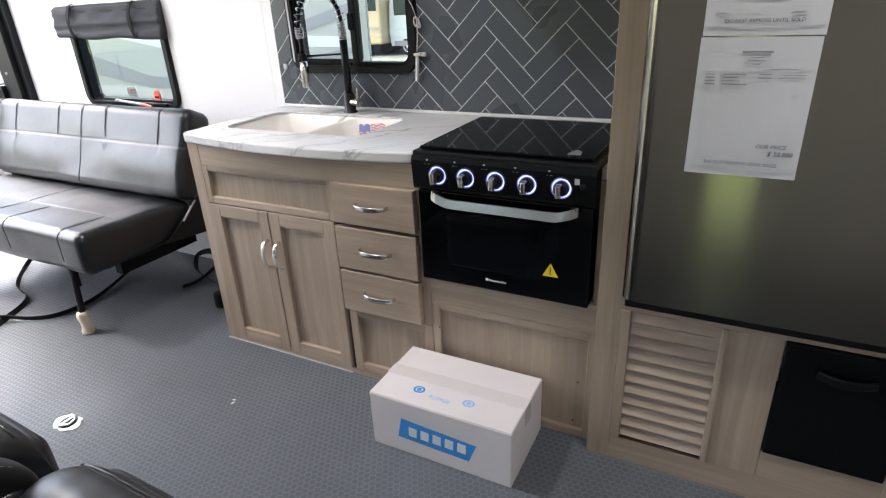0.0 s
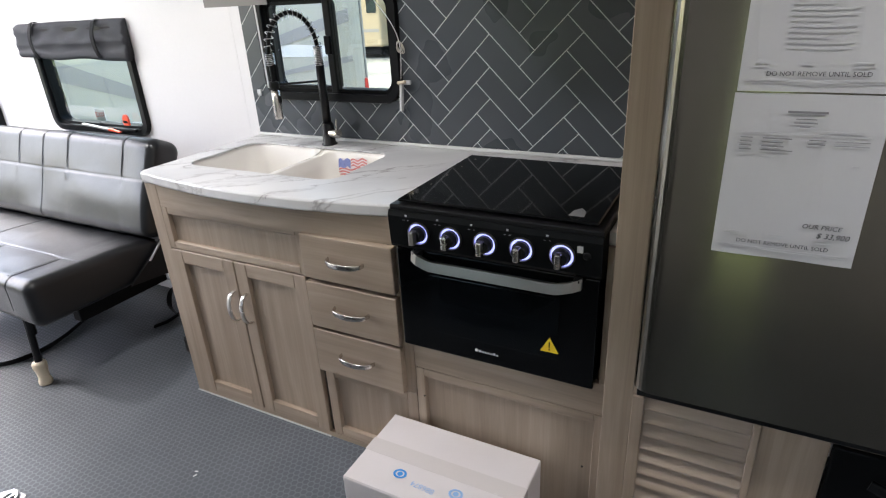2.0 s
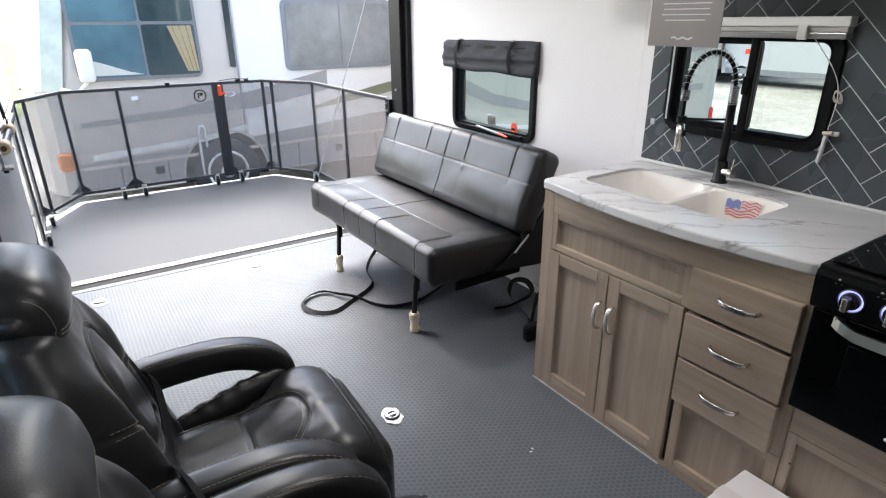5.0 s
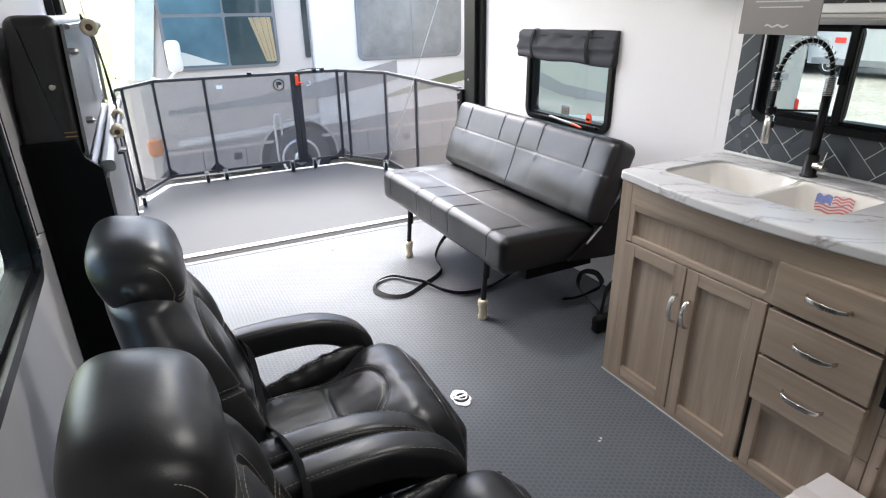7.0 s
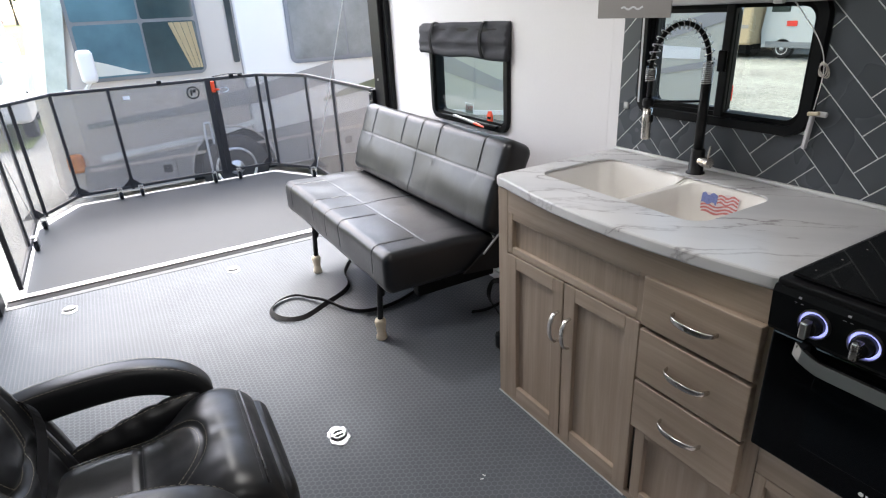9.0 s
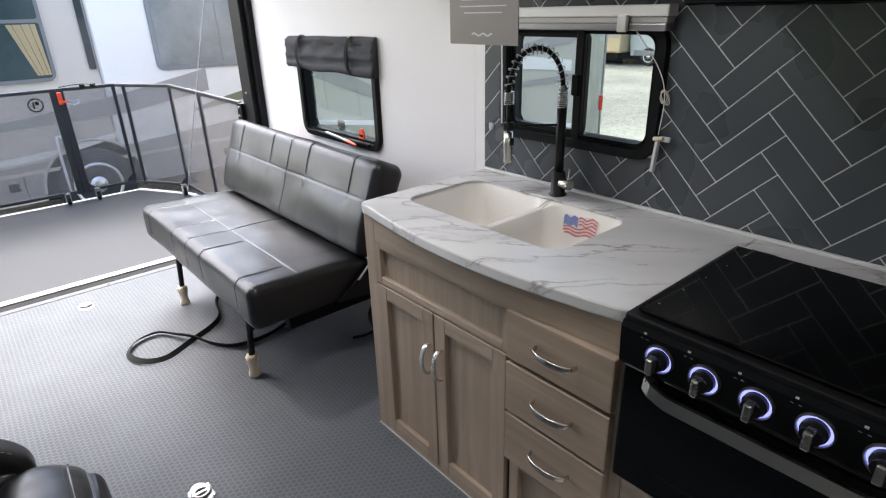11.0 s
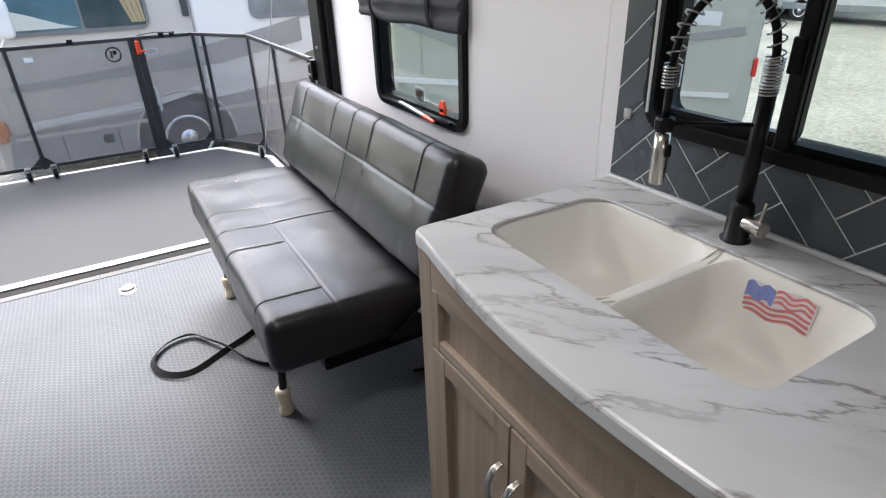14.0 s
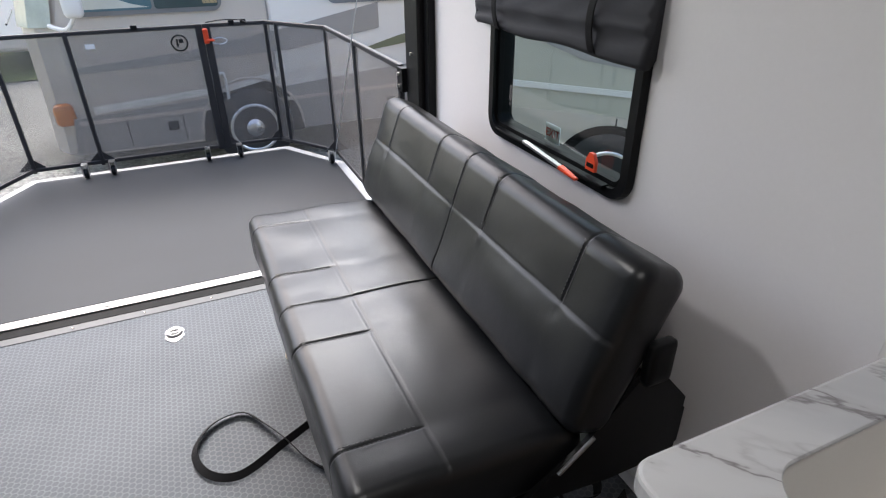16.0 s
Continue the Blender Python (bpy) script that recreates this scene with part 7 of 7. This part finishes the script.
part("underframe", box(-15.8, -13.2, 20.7, 26.8, GZ + 0.15, GZ + 0.46), BLACK_MATT, tc)
for x in (-15.6, -13.4):
    wheel((x, 21.4, GZ + 0.38), 0.38, "X", tc)

van = thing("van", (-10.8, 22, GZ), "silver grey van parked across the gravel lot", "van")
prof = [(-12.85, 0.35), (-8.0, 0.35), (-7.75, 0.5), (-7.75, 1.05), (-8.5, 1.25), (-9.1, 2.2), (-9.6, 2.5), (-12.5, 2.5), (-12.8, 2.2), (-12.92, 0.9)]
part("body", loft([[(x, y, GZ + z) for x, z in prof] for y in (21.0, 22.9)]), plain("silver_van_paint", (0.46, 0.48, 0.49), 0.3, metal=0.2, var=0.05), van)
for a, b in ((-12.65, -12.0), (-11.1, -10.45), (-9.9, -9.3)):
    part("window", box(a, b, 20.985, 21.01, GZ + 1.5, GZ + 2.1, 0.02), DARKPANE, van)
part("tail_lamp", box(-12.05, -11.7, 20.98, 21.02, GZ + 1.05, GZ + 1.22), RED, van, "red tail lamp")
part("bumper", box(-12.7, -8.2, 20.97, 21.02, GZ + 0.36, GZ + 0.55, 0.01), plain("van_bumper", (0.2, 0.21, 0.22), 0.5), van)
for x in (-12.1, -8.7):
    wheel((x, 21.12, GZ + 0.33), 0.33, "Y", van)
wc2 = thing("motorhome", (-5.5, 24, GZ), "white coach with a tan stripe across the lot", "motorhome", "parked motorhomes")
part("body", box(-7.2, 0.5, 23.4, 26, GZ + 0.5, GZ + 3.3, 0.08, 2), MH_WHITE, wc2)
part("stripe", box(-7.1, 0.4, 23.38, 23.41, GZ + 0.75, GZ + 1.15), MH_TAN, wc2)
for a in (-6.9, -5.3, -3.2):
    part("window", box(a, a + 1.1, 23.37, 23.42, GZ + 1.7, GZ + 2.4, 0.02), DARKPANE, wc2)
for x in (-6.5, -1.5):
    wheel((x, 23.5, GZ + 0.38), 0.38, "Y", wc2)


def small_car(x, y, z, mt, label):
    c = thing("car", (x, y, z), label, "car")
    prof = [(-2.1, 0.35), (2.1, 0.35), (2.15, 0.8), (1.2, 0.95), (0.6, 1.4), (-1.0, 1.42), (-1.7, 1.0), (-2.15, 0.9)]
    part("body", loft([[(x + d, y + a, z + h) for a, h in prof] for d in (-0.85, 0.85)]), mt, c)
    for a, b in ((-0.95, -0.2), (-0.1, 0.55)):
        part("window", box(x + 0.85, x + 0.87, y + a, y + b, z + 0.98, z + 1.32), DARKPANE, c)
    for a in (-1.3, 1.3):
        wheel((x + 0.78, y + a, z + 0.32), 0.32, "X", c)


small_car(-110, -11.4, 1.88, plain("dark_red_paint", (0.28, 0.03, 0.03), 0.3, var=0.1), "dark red car parked on the far grass")
for y, h in ((-2.2, 5.5), (-3.0, 5.0)):
    pl = thing("utility_pole", (-28, y, GZ), "pale slender pole beside the grass", "pole", "poles")
    part("pole", lathe((-28, y, GZ), [(0.14, 0.0), (0.10, h + 1.5)], 12), WHITE, pl)
wt = thing("van", (-16.5, -0.9, GZ), "white truck parked beyond the motorhome", "truck")
part("body", box(-19.5, -14.8, -2.6, -0.9, GZ + 0.4, GZ + 1.55, 0.08, 2), MH_WHITE, wt)
part("cab", box(-18.6, -16.2, -2.45, -1.05, GZ + 1.5, GZ + 2.05, 0.12, 3), MH_WHITE, wt)
for x in (-18.6, -15.6):
    wheel((x, -1.05, GZ + 0.38), 0.38, "Y", wt)


def tree(x, y, z, h, seed):
    rng = random.Random(seed)
    t = thing("tree", (x, y, z), "leafy green broadleaf tree beyond the lot", "tree", "trees")
    bm = sweep([(x, y, z), (x + 0.1, y, z + h * 0.25), (x - 0.05, y + 0.1, z + h * 0.6)], 0.5, 0.5, 8, taper=lambda u: 1 - 0.6 * u)
    for k in range(6):
        a = rng.uniform(0, 6.28)
        b = z + h * rng.uniform(0.25, 0.5)
        rod((x, y, b), (x + math.cos(a) * h * 0.25, y + math.sin(a) * h * 0.25, b + h * 0.22), 0.10, 6, bm, 0.03)
    part("trunk", bm, BARK, t)
    verts, faces = [], []
    for k in range(420):
        d = Vector((rng.gauss(0, 1), rng.gauss(0, 1), rng.gauss(0, 1))).normalized() * rng.uniform(0.55, 1.0)
        lump = 0.75 + 0.4 * noise.noise(d * 2.2 + Vector((seed, 0, 0)))
        c = Vector((x, y, z + h * 0.62)) + Vector((d.x * h * 0.36, d.y * h * 0.36, d.z * h * 0.40)) * lump
        for j in range(5):
            q = c + Vector((rng.gauss(0, 0.25), rng.gauss(0, 0.25), rng.gauss(0, 0.25)))
            u = Vector((rng.gauss(0, 1), rng.gauss(0, 1), rng.gauss(0, 1))).normalized() * 0.30
            v = u.cross(Vector((rng.gauss(0, 1), rng.gauss(0, 1), rng.gauss(0, 1)))).normalized() * 0.18
            i = len(verts)
            verts += [q - u, q + v, q + u, q - v]
            faces.append((i, i + 1, i + 2, i + 3))
    me = bpy.data.meshes.new("crown")
    me.from_pydata([tuple(v) for v in verts], [], faces)
    me.materials.append(LEAF)
    ob = new("crown", me)
    ob.parent = t
    ob.matrix_parent_inverse = Matrix.Translation(-t.location)


for k, (x, y, z, h) in enumerate(((-26, 42, GZ, 11), (-19, 46, GZ, 12), (-12, 44, GZ, 11), (-4, 48, GZ, 12), (5, 45, GZ, 10), (-34, 40, GZ, 12),
                                  (-116, -19, 1.75, 15), (-117, -8, 1.75, 14), (-116, 4, 1.75, 15), (-6, -22, GZ, 10), (3, -24, GZ, 11), (11, -22, GZ, 10))):
    tree(x, y, z, h, k + 3)

# ---- herringbone wall tiles ----
splash = thing("tile_splashback", (-0.9, Y_R, 0.91), "slate grey herringbone tile splashback with pale joints", "splashback", kind="structure")
TX0, TX1, TZ0, TZ1 = -1.705, -0.106, 0.9125, 1.719
KH = (KWIN[0] + 0.012, KWIN[1] - 0.012, KWIN[2] + 0.012, KWIN[3] - 0.012)
bm = bmesh.new()
for a, b, c, d in ((TX0, KH[0], TZ0, TZ1), (KH[1], TX1, TZ0, TZ1), (KH[0], KH[1], TZ0, KH[2]), (KH[0], KH[1], KH[3], TZ1)):
    box(a, b, Y_R - 0.0028, Y_R - 0.0004, c, d, bm=bm)
part("grout", bm, GROUT, splash, "pale grey joints")
TW = 0.0707
GAP = 0.0032
OX, OZ = -0.805, 0.03


def clip_poly(pts, ax, lim, keep_less):
    out = []
    for i in range(len(pts)):
        p, q = pts[i], pts[(i + 1) % len(pts)]
        pin = (p[ax] <= lim) == keep_less or p[ax] == lim
        qin = (q[ax] <= lim) == keep_less or q[ax] == lim
        if pin:
            out.append(p)
        if pin != qin:
            t = (lim - p[ax]) / (q[ax] - p[ax])
            out.append((p[0] + (q[0] - p[0]) * t, p[1] + (q[1] - p[1]) * t))
    return out


def clipped(pts, x0, x1, z0, z1):
    for ax, lim, less in ((0, x1, True), (0, x0, False), (1, z1, True), (1, z0, False)):
        pts = clip_poly(pts, ax, lim, less)
        if len(pts) < 3:
            return None
    area = abs(sum(pts[i - 1][0] * pts[i][1] - pts[i][0] * pts[i - 1][1] for i in range(len(pts)))) / 2
    return pts if area > 2e-5 else None


def tile_piece(pts):
    cxx, czz = sum(p[0] for p in pts) / len(pts), sum(p[1] for p in pts) / len(pts)
    bm = bmesh.new()
    ins = [(x + (cxx - x) * 0.02, z + (czz - z) * 0.02) for x, z in pts]
    yf = Y_R - 0.0040
    loft([[(x, Y_R - 0.0028, z) for x, z in pts], [(x, yf + 0.0003, z) for x, z in pts], [(x, yf, z) for x, z in ins]], bm)
    part("tile", bm, TILE, splash)


c45 = math.sqrt(0.5)
for i in range(-30, 31):
    for j in range(-8, 9):
        bu, bv = i + 3 * j, i - 3 * j
        for u0, u1, v0, v1 in ((0, 3, 0, 1), (3, 4, -2, 1)):
            g = GAP / TW / 2
            q = [(bu + u0 + g, bv + v0 + g), (bu + u1 - g, bv + v0 + g), (bu + u1 - g, bv + v1 - g), (bu + u0 + g, bv + v1 - g)]
            pts = [(OX + (u - v) * c45 * TW, OZ + (u + v) * c45 * TW) for u, v in q]
            if max(p[0] for p in pts) < TX0 or min(p[0] for p in pts) > TX1 or max(p[1] for p in pts) < TZ0 or min(p[1] for p in pts) > TZ1:
                continue
            areas = [(TX0, TX1, TZ0, TZ1)]
            if max(p[0] for p in pts) > KH[0] and min(p[0] for p in pts) < KH[1] and max(p[1] for p in pts) > KH[2] and min(p[1] for p in pts) < KH[3]:
                areas = [(TX0, KH[0], TZ0, TZ1), (KH[1], TX1, TZ0, TZ1), (KH[0], KH[1], TZ0, KH[2]), (KH[0], KH[1], KH[3], TZ1)]
            for ar in areas:
                cp = clipped(pts, *ar)
                if cp:
                    tile_piece(cp)
